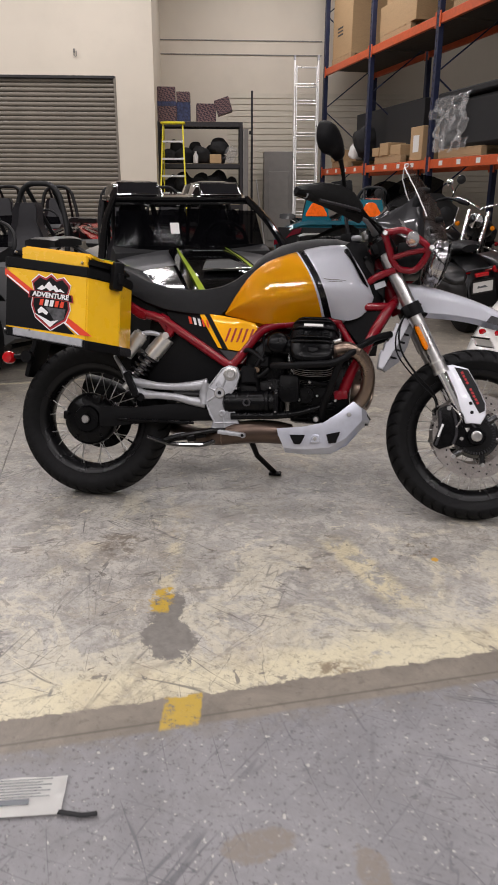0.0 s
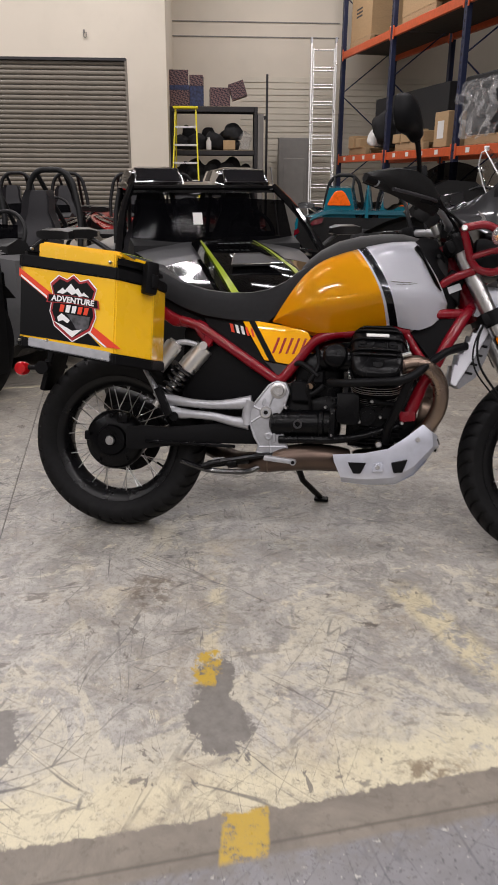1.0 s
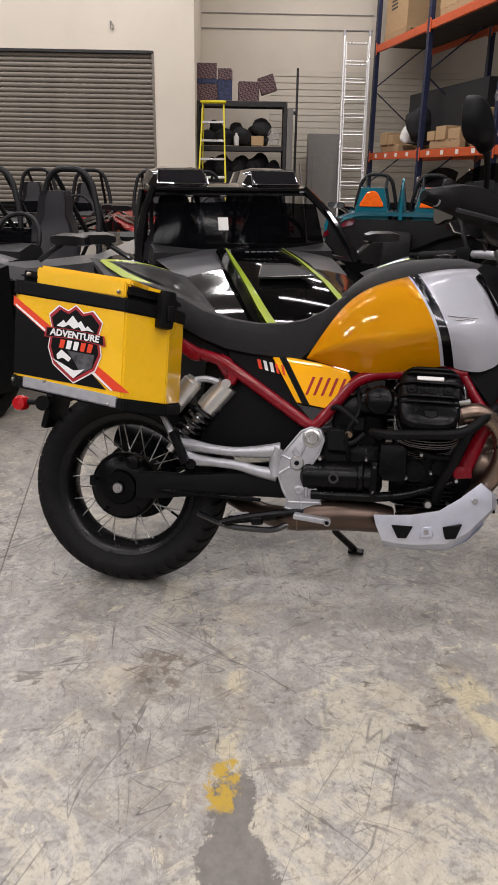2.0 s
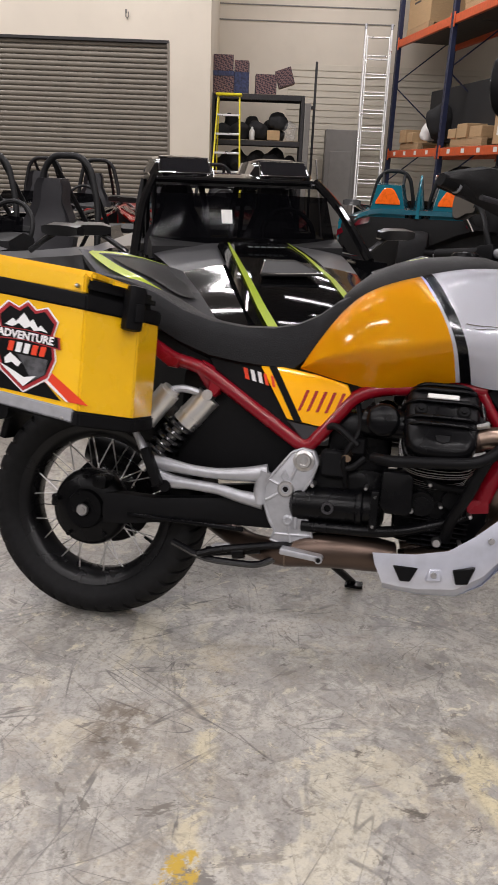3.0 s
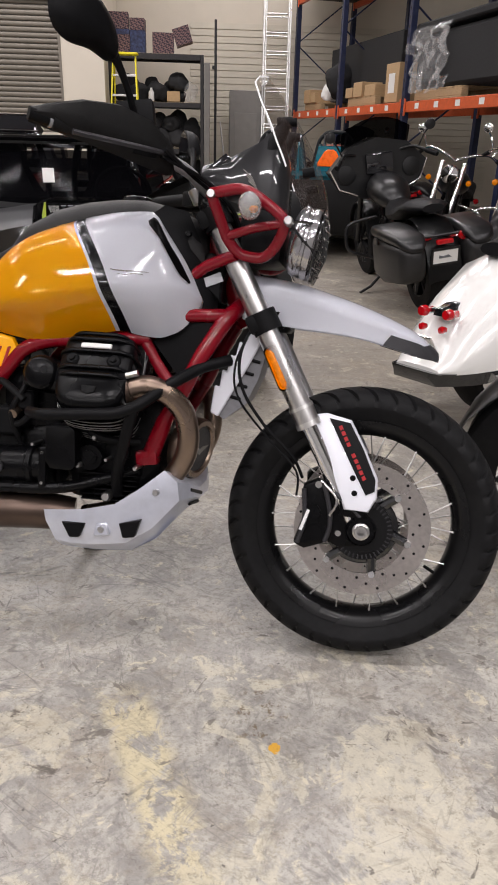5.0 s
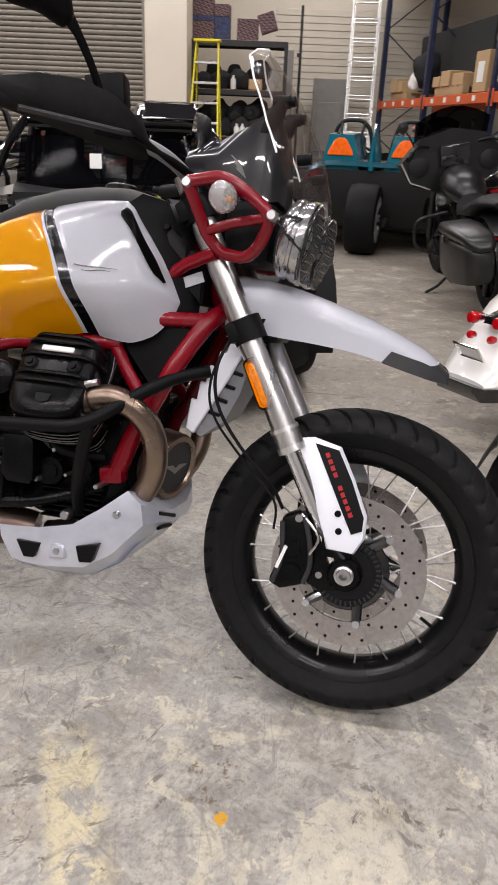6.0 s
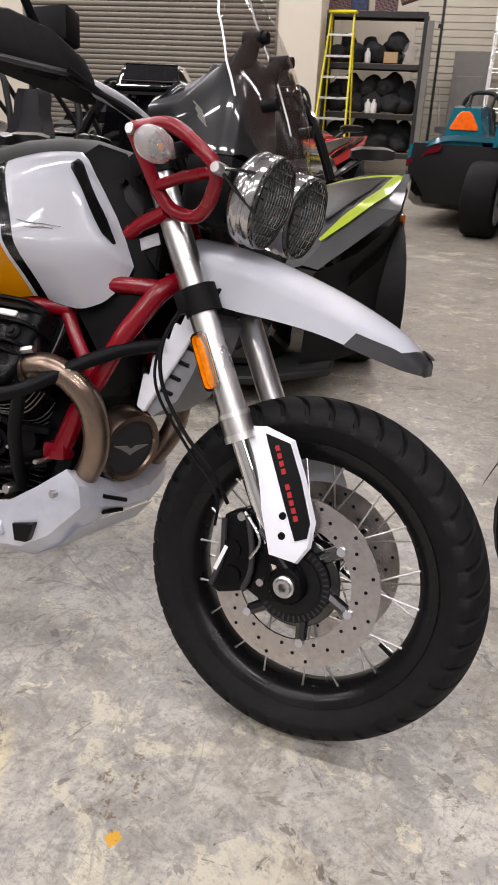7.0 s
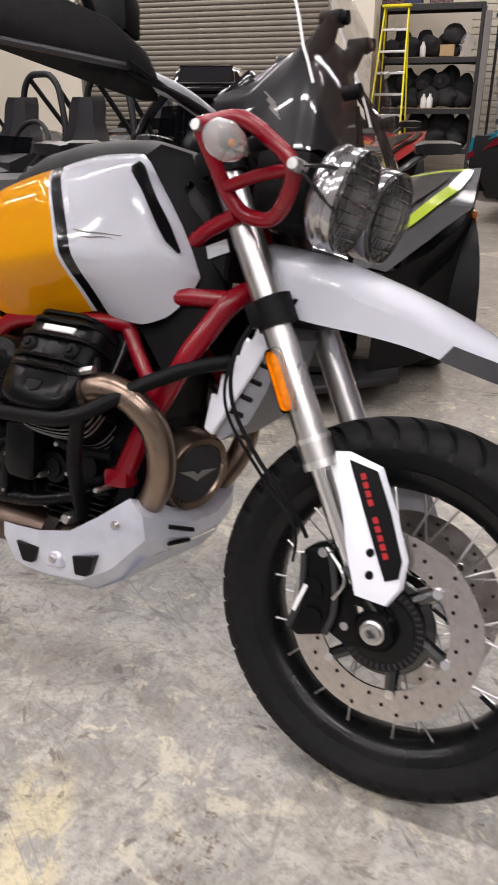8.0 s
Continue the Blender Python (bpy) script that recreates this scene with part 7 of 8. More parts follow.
roadster("open dark roadster near the roller door", heading(-5.1, 6.6, -98), M["sl_grey"], M["sl_black"], M["sl_black"])


def cruiser(label, m, paint, bags=True, fairing=True, lean=-7, chrome=True, big_tail=False, group="parked cruisers"):
    """A heavy road motorcycle; x ahead, the origin on the ground under the rear axle."""
    t = thing("cruiser_motorcycle", label, "motorcycle", m @ pose(0, 0, 0, lean, 0, 0), group)
    metal = M["chrome"] if chrome else M["satin_black"]
    simple_wheel(t, "rear_tyre", 0, 0, .33, .33, .18, metal, 5)
    simple_wheel(t, "front_tyre", 1.63, 0, .33, .33, .12, metal, 9)
    part("rear_fender", ribbon([[((.37 + .0 * q) * math.cos(a), y, .34 + .37 * math.sin(a) - .02 * abs(y / .12) ** 3) for y in (-.125, -.12, -.08, 0, .08, .12, .125)] for a in [radians(q) for q in range(20, 190, 12)]], .008), paint, t, "rounded rear fender", sharp=60)
    part("front_fender", ribbon([[(1.63 + .36 * math.cos(a), y, .335 + .36 * math.sin(a) - .02 * abs(y / .08) ** 3) for y in (-.085, -.06, 0, .06, .085)] for a in [radians(q) for q in range(15, 175, 14)]], .006), paint, t, sharp=60)
    part("fuel_tank", loft([[(x, w * math.cos(a), z + h * math.sin(a)) for a in [k * math.tau / 16 for k in range(16)]] for x, w, z, h in ((.62, .06, .74, .05), (.70, .13, .78, .10), (.85, .17, .82, .13), (1.0, .16, .84, .13), (1.12, .11, .86, .10), (1.18, .05, .87, .05))]), paint, t, "teardrop fuel tank", sharp=60)
    part("seat", loft([[(x, w * math.cos(a), z + h * math.sin(a)) for a in [k * math.tau / 14 for k in range(14)]] for x, w, z, h in ((-.16, .08, .77, .03), (-.05, .14, .77, .05), (.12, .16, .76, .06), (.26, .17, .71, .06), (.42, .18, .69, .06), (.58, .13, .72, .05), (.66, .07, .75, .04))]), M["seat"], t, "black leather seat", sharp=60)
    part("engine", merge(box(.45, .95, -.13, .13, .18, .45, .05, 2), moved(box(-.09, .09, -.09, .09, 0, .30, .02, 2), pose(.66, 0, .42, 0, -20, 0)), moved(box(-.09, .09, -.09, .09, 0, .30, .02, 2), pose(.78, 0, .42, 0, 22, 0))), M["engine"], t, "black V-twin engine")
    part("frame", merge(rod((.1, 0, .6), (.95, 0, .62), .03, 8), rod((1.18, 0, .95), (.95, 0, .25), .028, 8), rod((.35, 0, .22), (.95, 0, .22), .028, 8)), M["satin_black"], t)
    part("exhaust", tube([(.80, -.14, .50), (.86, -.17, .35), (.70, -.20, .25), (.30, -.21, .24), (-.35, -.23, .24)], [.022, .024, .026, .042, .045], 12, steps=4), metal, t, "long exhaust pipe")
    for s in (-1, 1):
        part("fork_leg", rod((1.24, s * .11, 1.02), (1.63, s * .10, .33), .026, 12), metal, t)
        part("handlebar", tube(rounded([(1.18, 0, 1.04), (1.19, s * .12, 1.10), (1.10, s * .30, 1.14), (.90, s * .42, 1.06)], .06), .014, 10), metal, t)
        part("grip", rod((.98, s * .375, 1.09), (.88, s * .43, 1.055), .02, 10), M["rubber"], t)
        part("mirror", merge(tube([(1.06, s * .33, 1.12), (1.04, s * .38, 1.22), (1.02, s * .42, 1.27)], .007, 6), moved(lathe([(.0001, .012), (.035, .012), (.045, .005), (.042, -.008), (.0001, -.014)], "x", 18), pose(1.02, s * .43, 1.29, 0, 0, 0))), metal, t, "round mirror on a stalk")
        if not big_tail:
            part("turn_signal", merge(rod((-.28, s * .07, .58), (-.30, s * .14, .58), .010, 8), moved(lathe([(.0001, -.02), (.03, -.016), (.036, 0), (.028, .03), (.0001, .04)], "x", 16), pose(-.315, s * .155, .58))), M["red_lens"], t, "red rear signal")
        part("front_signal", moved(lathe([(.0001, .02), (.024, .016), (.03, 0), (.022, -.03), (.0001, -.035)], "x", 14), pose(1.36, s * .20, .86)), M["amber"], t)
        part("rear_shock", rod((.02, s * .14, .36), (.16, s * .14, .62), .026, 10), metal, t)
        if bags:
            def shell(rows, rad):
                rings = []
                for x, y0, y1, z0, z1 in rows:
                    r = min(rad, (y1 - y0) * .45, (z1 - z0) * .45)
                    ring = []
                    for cy_, cz_, a0 in ((y1 - r, z1 - r, 0), (y0 + r, z1 - r, 90), (y0 + r, z0 + r, 180), (y1 - r, z0 + r, 270)):
                        ring += [(x, s * (cy_ + r * math.cos(radians(a0 + q))), cz_ + r * math.sin(radians(a0 + q))) for q in (0, 30, 60, 90)]
                    rings.append(ring)
                return loft(rings)
            bag = part("saddlebag", shell(((-.44, .19, .27, .40, .52), (-.415, .16, .32, .33, .555), (-.36, .15, .345, .30, .57), (-.08, .14, .385, .27, .585), (.14, .14, .375, .30, .59), (.24, .15, .34, .35, .58), (.28, .18, .28, .42, .54)), .05), M["olive"], t, "rounded hard saddlebag", sharp=50)
            part("bag_lid", shell(((-.455, .19, .27, .530, .56), (-.425, .155, .33, .545, .605), (-.36, .142, .355, .565, .64), (-.08, .135, .395, .582, .672), (.14, .135, .385, .588, .668), (.25, .15, .35, .580, .64), (.29, .19, .28, .56, .59)), .06), paint, bag, "saddlebag lid", sharp=50)
            part("bag_latch", box(-.06, .02, min(s * .385, s * .40), max(s * .385, s * .40), .55, .60, .006), metal, bag)
    part("side_stand", tube([(.66, .12, .22), (.62, .28, .10), (.60, .38, .065)], .012, 8), M["black_matt"], t)
    part("crash_bar", tube(rounded([(.95, .10, .62), (1.0, .36, .58), (.98, .38, .36), (.95, .10, .25)], .08), .014, 10), metal, t)
    part("crash_bar", tube(rounded([(.95, -.10, .62), (1.0, -.36, .58), (.98, -.38, .36), (.95, -.10, .25)], .08), .014, 10), metal, t)
    part("headlight", moved(lathe([(.0001, -.09), (.06, -.08), (.085, -.02), (.088, .02), (.08, .035), (.0001, .05)], "x", 28), pose(1.36, 0, .92)), M["chrome"], t, "round headlight")
    if not big_tail:
        plate_ = part("number_plate", moved(box(-.003, .003, -.095, .095, -.055, .055, .004), pose(-.375, 0, .46, 0, -14, 0)), M["paper"], t, "white dealer plate")
        part("plate_frame", moved(merge(box(-.002, .004, -.105, .105, .048, .064), box(-.002, .004, -.105, .105, -.064, -.048), box(-.002, .004, -.105, -.09, -.064, .064), box(-.002, .004, .09, .105, -.064, .064)), pose(-.379, 0, .46, 0, -14, 0)), metal, plate_)
        part("plate_bar", moved(plate([(-.045, -.008), (-.02, .012), (.02, .004), (.045, .014), (.05, -.01)], -.0035, .0, axis="x"), pose(-.377, 0, .46, 0, -14, 0)), M["blue_grey"], plate_)
        part("tail_lamp", box(-.385, -.345, -.06, .06, .545, .58, .01, 2), M["red_lens"], t)
        part("lamp_bar", rod((-.305, -.15, .60), (-.305, .15, .60), .011, 8), metal, t)
    if fairing:
        part("batwing_fairing", loft([[(x, y, z) for y, z in ((-w, 1.0 + d), (-w * .75, .82), (-w * .35, .76), (w * .35, .76), (w * .75, .82), (w, 1.0 + d), (w * .6, 1.18), (0, 1.24), (-w * .6, 1.18))] for x, w, d in ((1.14, .44, 0), (1.22, .45, .01), (1.36, .36, .0), (1.46, .18, -.02))]), M["satin_black"], t, "wide black handlebar fairing", sharp=35)
        for s in (-1, 1):
            part("speaker", moved(lathe([(.0001, -.006), (.07, -.006), (.08, .0), (.08, .02)], "x", 24), pose(1.13, s * .29, .97)), M["black_matt"], t)
            part("fairing_trim", tube([(1.13, s * .43, 1.02), (1.13, s * .36, .86), (1.13, s * .20, .79)], .008, 8), M["chrome"], t)
        part("radio", box(1.09, 1.15, -.12, .12, .95, 1.12, .02, 2), M["dash"], t)
        part("fairing_screen", ribbon([[(1.30 - .14 * q, y, 1.18 + .22 * q - .10 * abs(y / .3) ** 2) for y in (-.30, -.2, -.1, 0, .1, .2, .3)] for q in (0, .5, 1)], .004), M["tint"], t)
    if big_tail:
        part("tail_cowl", loft([[(x, w * c, z0 + (z1 - z0) * s2) for c, s2 in ((-1, 0), (-1.03, .25), (-.95, .60), (-.66, .88), (-.3, .98), (0, 1), (.3, .98), (.66, .88), (.95, .60), (1.03, .25), (1, 0))] for x, w, z0, z1 in ((-.56, .13, .285, .305), (-.50, .18, .285, .36), (-.42, .215, .29, .48), (-.32, .25, .30, .60), (-.12, .30, .33, .74), (.15, .33, .36, .82), (.45, .30, .42, .86), (.62, .24, .48, .84))]), paint, t, "white stretched tail cowl over both bags", sharp=40)
        part("tail_edge", loft([[(x, -w, z), (x, w, z), (x, w * .9, z - d), (x, -w * .9, z - d)] for x, w, z, d in ((-.60, .12, .295, .02), (-.57, .15, .288, .055), (-.42, .215, .292, .06), (-.20, .27, .315, .07), (.1, .31, .36, .08))]), M["gloss_black"], t, "gloss black lower edge")
        part("hatch_line", box(-.02, .25, -.338, -.316, .60, .607, .002), M["black_decal"], t)
        part("lamp_housing", merge(rod((-.435, -.075, .522), (-.435, .075, .522), .013, 10), loft([[(x, y, z) for y, z in ((-w, .505), (w, .505), (w * .5, .505 + h), (-w * .5, .505 + h))] for x, w, h in ((-.46, .03, .03), (-.40, .045, .05), (-.32, .035, .055))])), M["gloss_black"], t, "dark chrome tail lamp housing")
        for sd in (-1, 1):
            part("tail_signal", moved(lathe([(.0001, -.018), (.020, -.016), (.025, -.006), (.024, .012), (.020, .016), (.016, .05), (.0001, .065)], "x", 18), pose(-.475, sd * .075, .520)), M["red_lens"], t, "small red tail signal")
            part("lower_signal", moved(lathe([(.0001, -.012), (.014, -.010), (.017, 0), (.012, .02)], "x", 14), pose(-.49, sd * .06, .455)), M["red_lens"], t)
        hold = part("tail_plate", moved(box(-.004, .004, -.065, .065, -.03, .03, .004), pose(-.535, 0, .405, 0, -38, 0)), M["paper"], t, "small plate in a chrome frame")
        part("plate_surround", moved(tube([(-.005, -.07, -.034), (-.005, .07, -.034), (-.005, .07, .034), (-.005, -.07, .034)], .006, 6, closed=True), pose(-.535, 0, .405, 0, -38, 0)), M["chrome"], hold)
    return t


cruiser("black touring motorcycle with hard saddlebags, rear towards the aisle", heading(2.00, 6.95, 98), M["satin_black"], True, True, -9, False)
cruiser("black chrome-forked cruiser under the rack", heading(2.95, 10.3, -112), M["satin_black"], False, False, -7, True)
cruiser("dark cruiser with chrome bars beside the rack", heading(3.45, 9.5, -115), M["satin_black"], False, False, -7, True)
cruiser("black touring motorcycle with wide fairing under the rack", heading(2.6, 11.6, 110), M["satin_black"], True, True, -8, True)
cruiser("white bagger with a stretched tail and red signals", heading(1.84, 4.60, 30), M["white_gloss"], False, False, -4, True, True)
cruiser("black cruiser whose front wheel stands near the orange motorcycle", heading(3.06, 2.52, 156), M["satin_black"], False, False, -6, True)


# ---- shelving, racks, ladders and stock at the back ----
def shelving():
    t = thing("shelving_unit", "dark steel shelving unit loaded with boxes and gear", "shelving", pose(-1.92, 15.0, 0, 0, 0, 4))
    w, d, h = 1.62, .62, 2.46
    for x in (0, w - .06):
        for y in (0, d - .06):
            part("post", box(x, x + .06, y, y + .06, 0, h, .006), M["steel_dark"], t)
    for z in (.32, .92, 1.66, h - .06):
        part("shelf_board", box(.02, w - .02, .02, d - .02, z + .045, z + .065), M["board"], t)
        part("shelf_beam", box(.06, w - .06, -.005, .03, z - .02 if z < 2 else z - .03, z + .06, .005), M["steel_dark"], t)
        part("shelf_beam", box(.06, w - .06, d - .03, d + .005, z - .02, z + .06, .005), M["steel_dark"], t)
    for x in (.02, w - .04):
        part("side_sheet", box(x, x + .012, .06, d - .06, .0, h - .06), M["steel_dark"], t)
    return t


shelving()
SH = pose(-1.92, 15.0, 0, 0, 0, 4)


def pattern_material():
    m = mat("dark_patterned_paper", (0.07, 0.03, 0.04), 0.6)
    nt = m.node_tree
    tc = nt.nodes.new("ShaderNodeTexCoord")
    mp = nt.nodes.new("ShaderNodeMapping")
    mp.inputs["Rotation"].default_value = (0.785, 0.785, 0.785)
    ck = nt.nodes.new("ShaderNodeTexChecker")
    ck.inputs["Scale"].default_value = 40
    ck.inputs["Color1"].default_value = (0.022, 0.014, 0.026, 1)
    ck.inputs["Color2"].default_value = (0.20, 0.115, 0.11, 1)
    nt.links.new(tc.outputs["Object"], mp.inputs[0])
    nt.links.new(mp.outputs[0], ck.inputs[0])
    nt.links.new(ck.outputs[0], nt.nodes["Principled BSDF"].inputs["Base Color"])
    return m


M["pattern"] = pattern_material()
M["pattern_blue"] = mat("navy_box_card", (0.03, 0.04, 0.10), 0.6, grain=0.6, grain_scale=30)


def carton(name, label, x, y, z, w, d, h, material, m=SH, rz=0.0, ry=0.0, tape=False, group=""):
    t = part(name, box(-w / 2, w / 2, -d / 2, d / 2, 0, h, .004), material)
    t.matrix_basis = m @ pose(x, y, z, 0, ry, rz)
    tagged(t, label, "box", group)
    part("flap_gap", box(-w / 2 + .004, w / 2 - .004, -.003, .003, h - .001, h + .0012), M["steel_dark"], t)
    if tape:
        part("tape", box(-.03, .03, -d / 2 - .001, d / 2 + .001, h - .0005, h + .0008), M["paper"], t)
    return t


G = "patterned boxes on the shelves"
for x, z, w, h, mk, rz, ry in ((.20, 2.465, .36, .27, "pattern", 0, 0), (.20, 2.736, .36, .08, "pattern_blue", 0, 0), (.19, 2.817, .34, .25, "pattern", 2, 0), (.51, 2.465, .25, .34, "pattern_blue", 0, 0), (.51, 2.806, .24, .18, "pattern", -3, 0), (.93, 2.465, .36, .32, "pattern", 4, 0), (1.30, 2.62, .28, .27, "pattern", 0, -18)):
    carton("patterned_box", "dark diamond-patterned carton on top of the shelving", x, .26, z, w, .30, h, M[mk], rz=rz, ry=ry, group=G)


def lump(name, label, cat, x, y, z, rx, ry, rz, material, m=SH, seed=0, amp=.18, group=""):
    bm = bmesh.new()
    bmesh.ops.create_icosphere(bm, subdivisions=4, radius=1)
    for v in bm.verts:
        k = 1 + amp * noise.noise(v.co * 1.1 + Vector((seed, seed * 2, 0))) * 1.7 + amp * .35 * noise.noise(v.co * 3.4 + Vector((seed * 3, 0, seed)))
        v.co = Vector((v.co.x * rx * k, v.co.y * ry * k, max(v.co.z, -.75) * rz * k))
    lo = min(v.co.z for v in bm.verts)
    for v in bm.verts:
        v.co.z -= lo
    t = part(name, bm, material, sharp=80)
    t.matrix_basis = m @ pose(x, y, z)
    return tagged(t, label, cat, group)


for k, (x, z, r) in enumerate(((.22, 1.73, .15), (.50, 1.73, .16), (.82, 1.73, .17), (1.18, 1.90, .17), (1.18, 1.73, .12), (.25, .99, .16), (.55, .99, .17), (.85, .99, .18), (1.15, .99, .18), (1.38, .99, .15), (.45, 1.22, .14), (.75, 1.25, .13), (1.05, 1.26, .14), (.3, .39, .17), (.7, .39, .18), (1.05, .39, .18), (1.35, .39, .17))):
    lump("gear_bag", "bundled black riding gear on a shelf", "bag", x, .28, z, r * 1.1, r, r * .95, M["black_stuff"], seed=k, group="gear on the shelves")
for k, (x, z, r) in enumerate(((.22, .99, .27), (.52, .99, .30), (.82, .99, .29), (1.12, .99, .31), (1.38, .99, .26), (.3, .39, .27), (.72, .39, .28), (1.1, .39, .29), (1.38, .39, .25), (.35, 1.73, .22), (.72, 1.73, .21), (1.05, 1.73, .20))):
    lump("gear_bag", "bundled black riding gear at the back of a shelf", "bag", x, .47, z, r * .75, r * .42, r * 1.05, M["black_stuff"], seed=k + 40, group="gear on the shelves")
carton("brown_box", "small brown cardboard box on the shelf", 1.10, .12, 1.735, .22, .2, .16, M["cardboard"])
for x, z in ((.72, 1.735), (.80, .990), (.90, .990)):
    b = part("bottle", moved(lathe([(.0001, 0), (.045, 0), (.048, .02), (.048, .14), (.02, .18), (.02, .21), (.0001, .21)], "z", 18), Matrix.Identity(4)), M["paper"])
    b.matrix_basis = SH @ pose(x, .10, z)
    tagged(b, "white plastic bottle on the shelf", "bottle", "bottles on the shelves")
lump("plastic_bag", "clear plastic bag of parts on the shelf", "bag", 1.40, .2, 1.735, .11, .12, .17, M["wrap"], seed=31)


def step_ladder():
    t = thing("step_ladder", "yellow fibreglass step ladder with aluminium treads", "ladder", pose(-1.58, 14.72, 0, 0, 0, 2))
    H = 2.40

    def rail(s, z):
        return Vector((s * (.18 + .10 * (1 - z / H)), -.62 * (1 - z / H), z))
    for s in (-1, 1):
        part("rail", loft([[rail(s, z) + Vector(o) for o in ((-.012, -.035, 0), (.012, -.035, 0), (.012, .035, 0), (-.012, .035, 0))] for z in (0, H)]), M["ladder_yellow"], t, "yellow rail")
        part("rear_rail", loft([[Vector((s * (.17 + .08 * (1 - z / H)), .05 + .55 * (1 - z / H) * .45, z)) + Vector(o) for o in ((-.01, -.02, 0), (.01, -.02, 0), (.01, .02, 0), (-.01, .02, 0))] for z in (0, H - .04)]), M["ladder_yellow"], t)
        part("foot", box(s * .28 - .025, s * .28 + .025, -.66, -.57, 0, .03, .005), M["rubber"], t)
    for k in range(7):
        z = .30 + k * .30
        a, b = rail(-1, z), rail(1, z)
        part("tread", box(a.x, b.x, a.y - .04, a.y + .045, z - .03, z + .005, .004), M["alu"], t, "aluminium tread")
    part("top_cap", box(-.22, .22, -.09, .10, H - .01, H + .03, .01), M["ladder_yellow"], t)
    return t


step_ladder()


def extension_ladder():
    t = thing("extension_ladder", "tall aluminium extension ladder leaning on the wall", "ladder", pose(.95, 15.95, 0, -6.0, 0, 2))
    for s in (-1, 1):
        part("rail", box(s * .235 - .018, s * .235 + .018, -.04, .04, 0, 3.78, .006), M["alu"], t)
        part("fly_rail", box(s * .20 - .014, s * .20 + .014, -.085, -.045, .25, 3.60, .005), M["alu"], t)
        part("rail_tip", box(s * .235 - .022, s * .235 + .022, -.045, .045, 3.70, 3.80, .008), M["silver"], t)
    for k in range(12):
        part("rung", rod((-.22, -.02, .22 + k * .305), (.22, -.02, .22 + k * .305), .017, 10), M["alu"], t)
    for k in range(10):
        part("rung", rod((-.19, -.065, .46 + k * .305), (.19, -.065, .46 + k * .305), .015, 10), M["alu"], t)
    return t


extension_ladder()
tagged(part("floor_pole", merge(box(-.165, -.12, 15.80, 15.845, 0, 3.08, .004), box(-.20, -.165, 15.78, 15.85, 2.3, 2.36, .004)), M["steel_dark"]), "tall dark steel pole beside the shelving", "pole")
cab = thing("steel_cabinet", "grey steel electrical cabinet against the slatwall", "cabinet", pose(.40, 16.25, 0, 0, 0, 4))
part("cabinet_body", box(-.30, .30, -.08, .25, .1, 2.0, .01), M["grey_box"], cab)
part("cabinet_door", box(-.21, .21, -.10, -.082, .25, 1.62, .006), M["grey_box"], cab)
part("cabinet_leg", merge(box(-.28, -.22, 0, .2, 0, .1), box(.22, .28, 0, .2, 0, .1)), M["grey_box"], cab)
tagged(part("leaning_panel", moved(box(-.05, .05, -.2, .02, 0, 2.35, .01), pose(-.27, 15.35, 0, 2, 0, 5)), M["grey_box"]), "tall grey folded panel leaning beside the shelves", "panel")
tagged(part("floor_rod", rod((.15, 15.4, .02), (-.05, 15.75, 1.45), .015, 8), M["alu"]), "thin metal rod leaning by the pole", "rod")

# pallet rack along the side, three uprights deep in view
R0, R1 = Vector((1.33, 16.45, 0)), Vector((2.52, 11.65, 0))
rack_dir = (R1 - R0).normalized()
rack_in = Vector((-rack_dir.y, rack_dir.x, 0))
if rack_in.x < 0:
    rack_in = -rack_in


def rack_pt(u, v, z):
    return R0 + rack_dir * u + rack_in * v + Vector((0, 0, z))


def rack_box(u0, u1, v0, v1, z0, z1, bevel=0.0):
    bm = box(u0, u1, v0, v1, z0, z1, bevel)
    for q in bm.verts:
        q.co = rack_pt(*q.co)
    return bm


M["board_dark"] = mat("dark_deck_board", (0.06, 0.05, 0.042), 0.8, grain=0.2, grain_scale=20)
RK = thing("pallet_rack", "blue and orange steel pallet rack loaded with crates", "rack")
ups = (0.0, 2.45, 4.95, 7.45, 9.9)
for u in ups:
    for v in (0.0, 1.05):
        up = part("upright", rack_box(u - .045, u + .045, v - .04, v + .04, 0, 5.4, .006), M["blue_post"], RK, "blue perforated upright")
        if v == 0 and u < 6:
            tagged(part("slot_row", merge(*[rack_box(u - .012, u + .012, v - .0415, v - .039, z, z + .035) for z in np.arange(.2, 5.2, .1)]), M["black_decal"], up), kind="stuff")
    for k in range(6):
        z = .3 + k * .85
        part("lattice_bar", tube([rack_pt(u, .04, z if k % 2 else z + .75), rack_pt(u, 1.01, z + .75 if k % 2 else z)], .012, 6), M["blue_post"], RK)
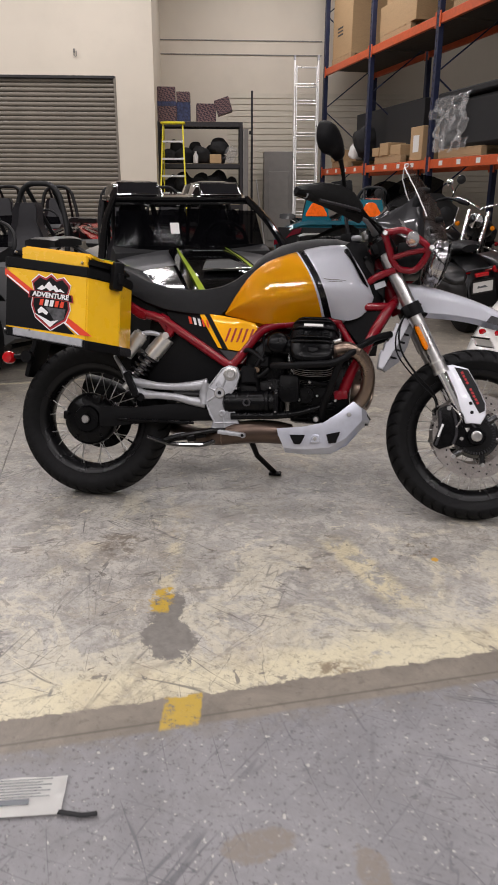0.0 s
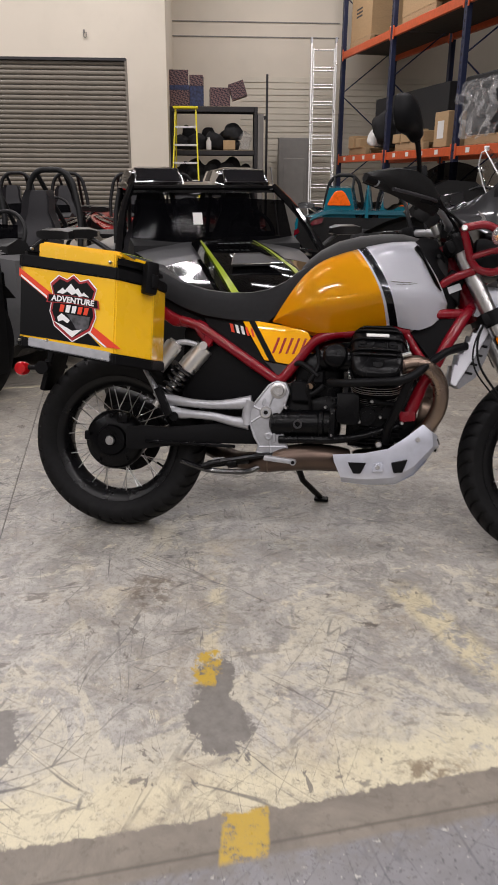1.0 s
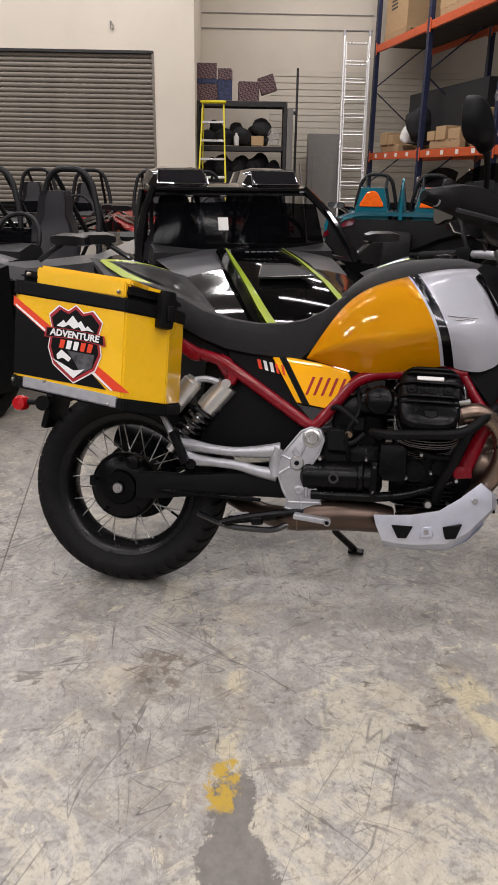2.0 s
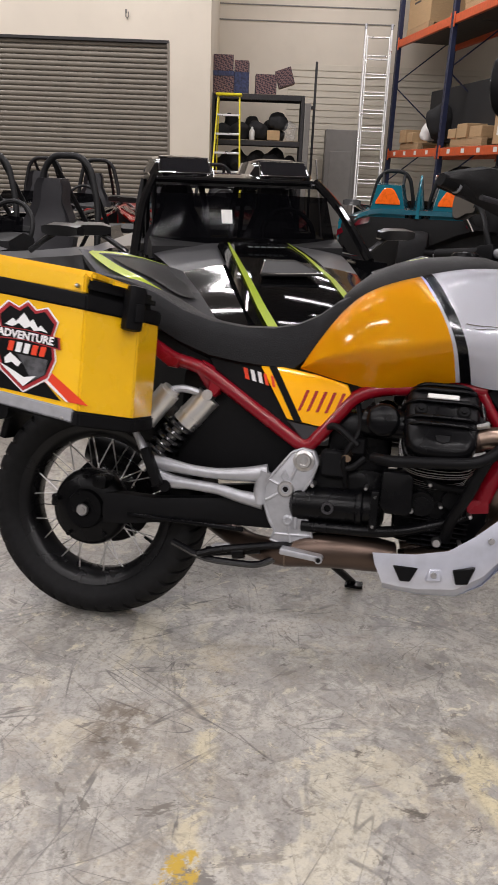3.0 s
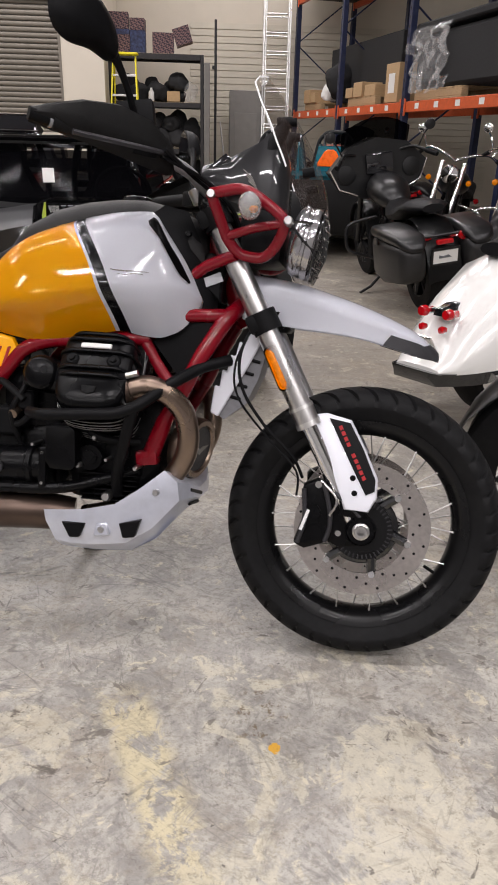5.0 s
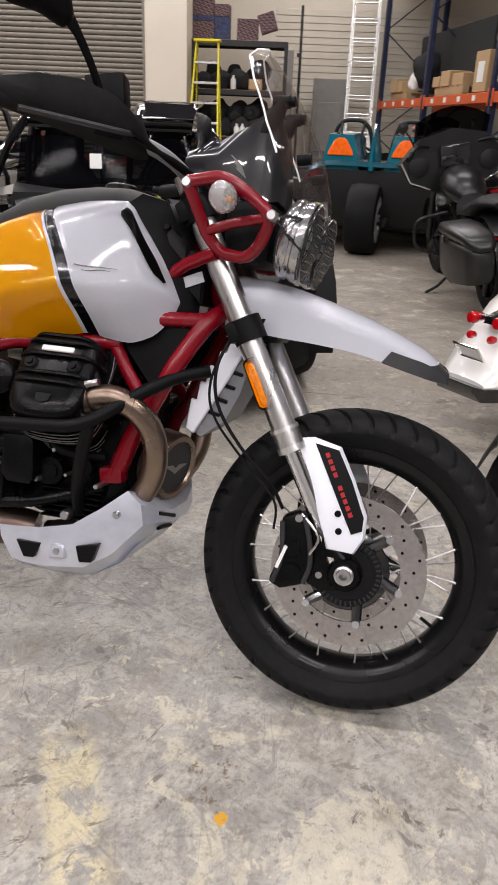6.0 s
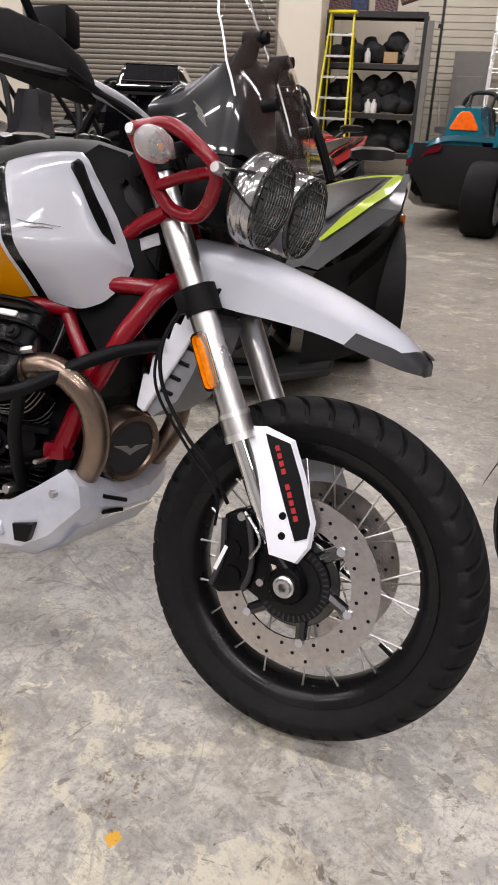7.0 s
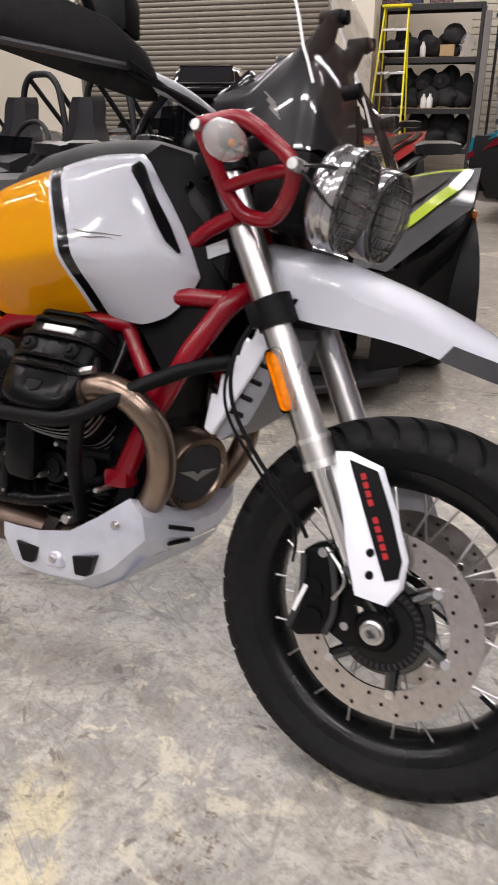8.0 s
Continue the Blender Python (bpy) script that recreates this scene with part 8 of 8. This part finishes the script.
for a, b in zip(ups, ups[1:]):
    for z in (1.545, 3.42):
        for v in (0.0, 1.05):
            beam = part("beam", rack_box(a + .05, b - .05, v - .028, v + .028, z, z + .125, .006), M["orange_beam"], RK, "orange load beam")
            part("beam_end", rack_box(a + .048, a + .085, v - .045, v - .03, z - .04, z + .16, .003), M["orange_beam"], RK)
            part("beam_end", rack_box(b - .085, b - .048, v - .045, v - .03, z - .04, z + .16, .003), M["orange_beam"], RK)
        if z < 2:
            for k in range(4):
                uu = a + .35 + k * .52
                part("beam_label", rack_box(uu, uu + .11, -.0295, -.0285, z + .035, z + .10), M["paper"], RK)
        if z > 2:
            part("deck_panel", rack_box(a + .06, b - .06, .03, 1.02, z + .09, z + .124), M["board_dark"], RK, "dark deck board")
        part("wire_deck", merge(*[rack_box(a + .1 + k * .115, a + .11 + k * .115, 0, 1.05, z + .126, z + .132) for k in range(20)]), M["steel_dark"], RK, "wire mesh deck")


def pallet(u, v, z, w=1.05, d=1.0):
    t = thing("wooden_pallet", "plain softwood pallet on the rack", "pallet", group="pallets on the rack")
    for k in range(6):
        part("deck_board", rack_box(u + k * w / 6 + .01, u + (k + 1) * w / 6 - .02, v, v + d, z + .10, z + .12, .003), M["pallet"], t)
    for k in range(3):
        part("stringer", rack_box(u, u + w, v + k * (d - .09) / 2, v + k * (d - .09) / 2 + .09, z + .02, z + .10, .004), M["pallet"], t)
    part("base_board", rack_box(u, u + w, v, v + .09, z, z + .02), M["pallet"], t)
    return t


def rack_carton(u, v, z, w, d, h, label, marks=False):
    t = part("cardboard_box", rack_box(u, u + w, v, v + d, z, z + h, .006), M["cardboard"])
    tagged(t, label, "box", "cartons on the rack")
    part("flap_line", rack_box(u + .005, u + w - .005, v + d / 2 - .004, v + d / 2 + .004, z + h, z + h + .002), M["steel_dark"], t)
    if marks:
        part("green_sticker", rack_box(u + w * .62, u + w * .62 + .10, v - .002, v, z + h - .13, z + h - .06), M["green"], t, "bright green sticker")
        for k in range(3):
            part("printed_bar", rack_box(u + w * .25, u + w * .25 + .3, v - .0015, v, z + h * .35 + k * .06, z + h * .35 + k * .06 + .03), M["steel_dark"], t)
    return t


D1, D2 = 1.68, 3.555
pallet(.2, .05, D2), pallet(2.65, .05, D2, 1.2), pallet(5.2, .05, D2, 1.2)
rack_carton(.15, .08, D2 + .12, 1.05, .85, 1.05, "tall brown carton with printed marks on a pallet", True)
rack_carton(2.6, .06, D2 + .12, 1.4, .9, .42, "wide brown carton on a pallet")
rack_carton(2.75, .10, D2 + .54, 1.2, .8, .55, "brown carton stacked on another")
rack_carton(5.1, .06, D2 + .12, 1.3, .9, .7, "large brown carton on a pallet")
pallet(2.7, .05, D1, 1.1), pallet(5.1, .05, D1, 1.2), pallet(.3, .1, D1, .9), pallet(7.7, .05, D1, 1.2)
for u, v, w, h in ((.35, .06, .3, .22), (.75, .06, .25, .16), (2.62, .03, .28, .14), (2.95, .03, .35, .2), (3.36, .05, .4, .15)):
    rack_carton(u, v, D1 + .121, w, .35, h, "small open brown carton on the rack")
rack_carton(4.15, .04, D1 + .004, .42, .42, .48, "upright brown carton with a white label")
tagged(part("box_label", rack_box(4.26, 4.46, .036, .0395, D1 + .12, D1 + .36), M["paper"]), "white label stuck on the carton", "label")
# long dark crate and black goods wrapped in film
tagged(part("dark_crate", merge(rack_box(.95, 3.9, .35, 1.0, D1 + .125, D1 + .95, .01)), M["black_stuff"]), "long dark crate lying on the rack", "crate")
lump("white_sack", "crumpled white plastic sack between the uprights", "sack", 0, 0, 0, .13, .12, .16, M["paper"], m=Matrix.Translation(rack_pt(1.45, .18, D1 + .126)), seed=17, amp=.2)
lump("black_sack", "slumped black bag beside the white sack", "bag", 0, 0, 0, .22, .16, .30, M["black_stuff"], m=Matrix.Translation(rack_pt(1.85, .2, D1 + .126)), seed=23, amp=.2)
wrapped = thing("wrapped_goods", "black goods under clear stretch film on a pallet", "goods")
part("goods_block", rack_box(5.0, 7.1, .07, .95, D1 + .121, D1 + .74, .05), M["black_stuff"], wrapped)
bm = bmesh.new()
nu, nv = 70, 40
rows = []
for i in range(nu + 1):
    row = []
    for k in range(nv + 1):
        s = k / nv
        v, z = (.07 - .02, D1 + .10 + .66 * min(s * 1.5, 1)) if s < .667 else (.05 + .9 * (s - .667) * 3, D1 + .80)
        n_ = noise.noise(Vector((i * .10, k * .16, 3.1))) * .09 + noise.noise(Vector((i * .32 + k * .12, k * .35, 7.1))) * .05 + noise.noise(Vector((i * .8, k * .7, 1.7))) * .02
        row.append(bm.verts.new(rack_pt(4.94 + 1.0 * i / nu + n_ * .9, v - .05 + n_ * .9, z + n_ * .9)))
    rows.append(row)
skin(bm, rows, False, False)
part("stretch_film", bm, M["wrap"], wrapped, "crumpled clear stretch film", sharp=70)
part("goods_lid", rack_box(5.0, 7.3, .03, 1.0, D1 + .77, D1 + .86, .02), M["black_stuff"], wrapped)


# plastic sleeve lying on the floor
sl = thing("plastic_sleeve", "white plastic document sleeve with a black strap on the floor", "sleeve", pose(-.42, 1.37, 0.0, 0, 0, 6))
rows = [[(-.16 + .25 * i / 10, -.055 + .105 * k / 6, .004 + .006 * math.sin(i * 1.3) * math.sin(k * 1.1) + .004) for k in range(7)] for i in range(11)]
part("sleeve_sheet", ribbon(rows, .002), M["paper"], sl, "crinkled white sheet")
part("sleeve_bar", box(-.10, .02, -.03, -.015, .0125, .0135), M["blue_grey"], sl)
for k in range(7):
    part("printed_bar", box(-.13 + .012 * (k % 3), .06 - .02 * (k % 2), .038 - k * .008, .0395 - k * .008, .0128, .0134), M["blue_grey"], sl)
part("strap", tube([(.085, -.05, .008), (.11, -.058, .010), (.135, -.062, .008), (.165, -.06, .008)], .006, 8, steps=3, flat=.6), M["black_stuff"], sl, "black strap")
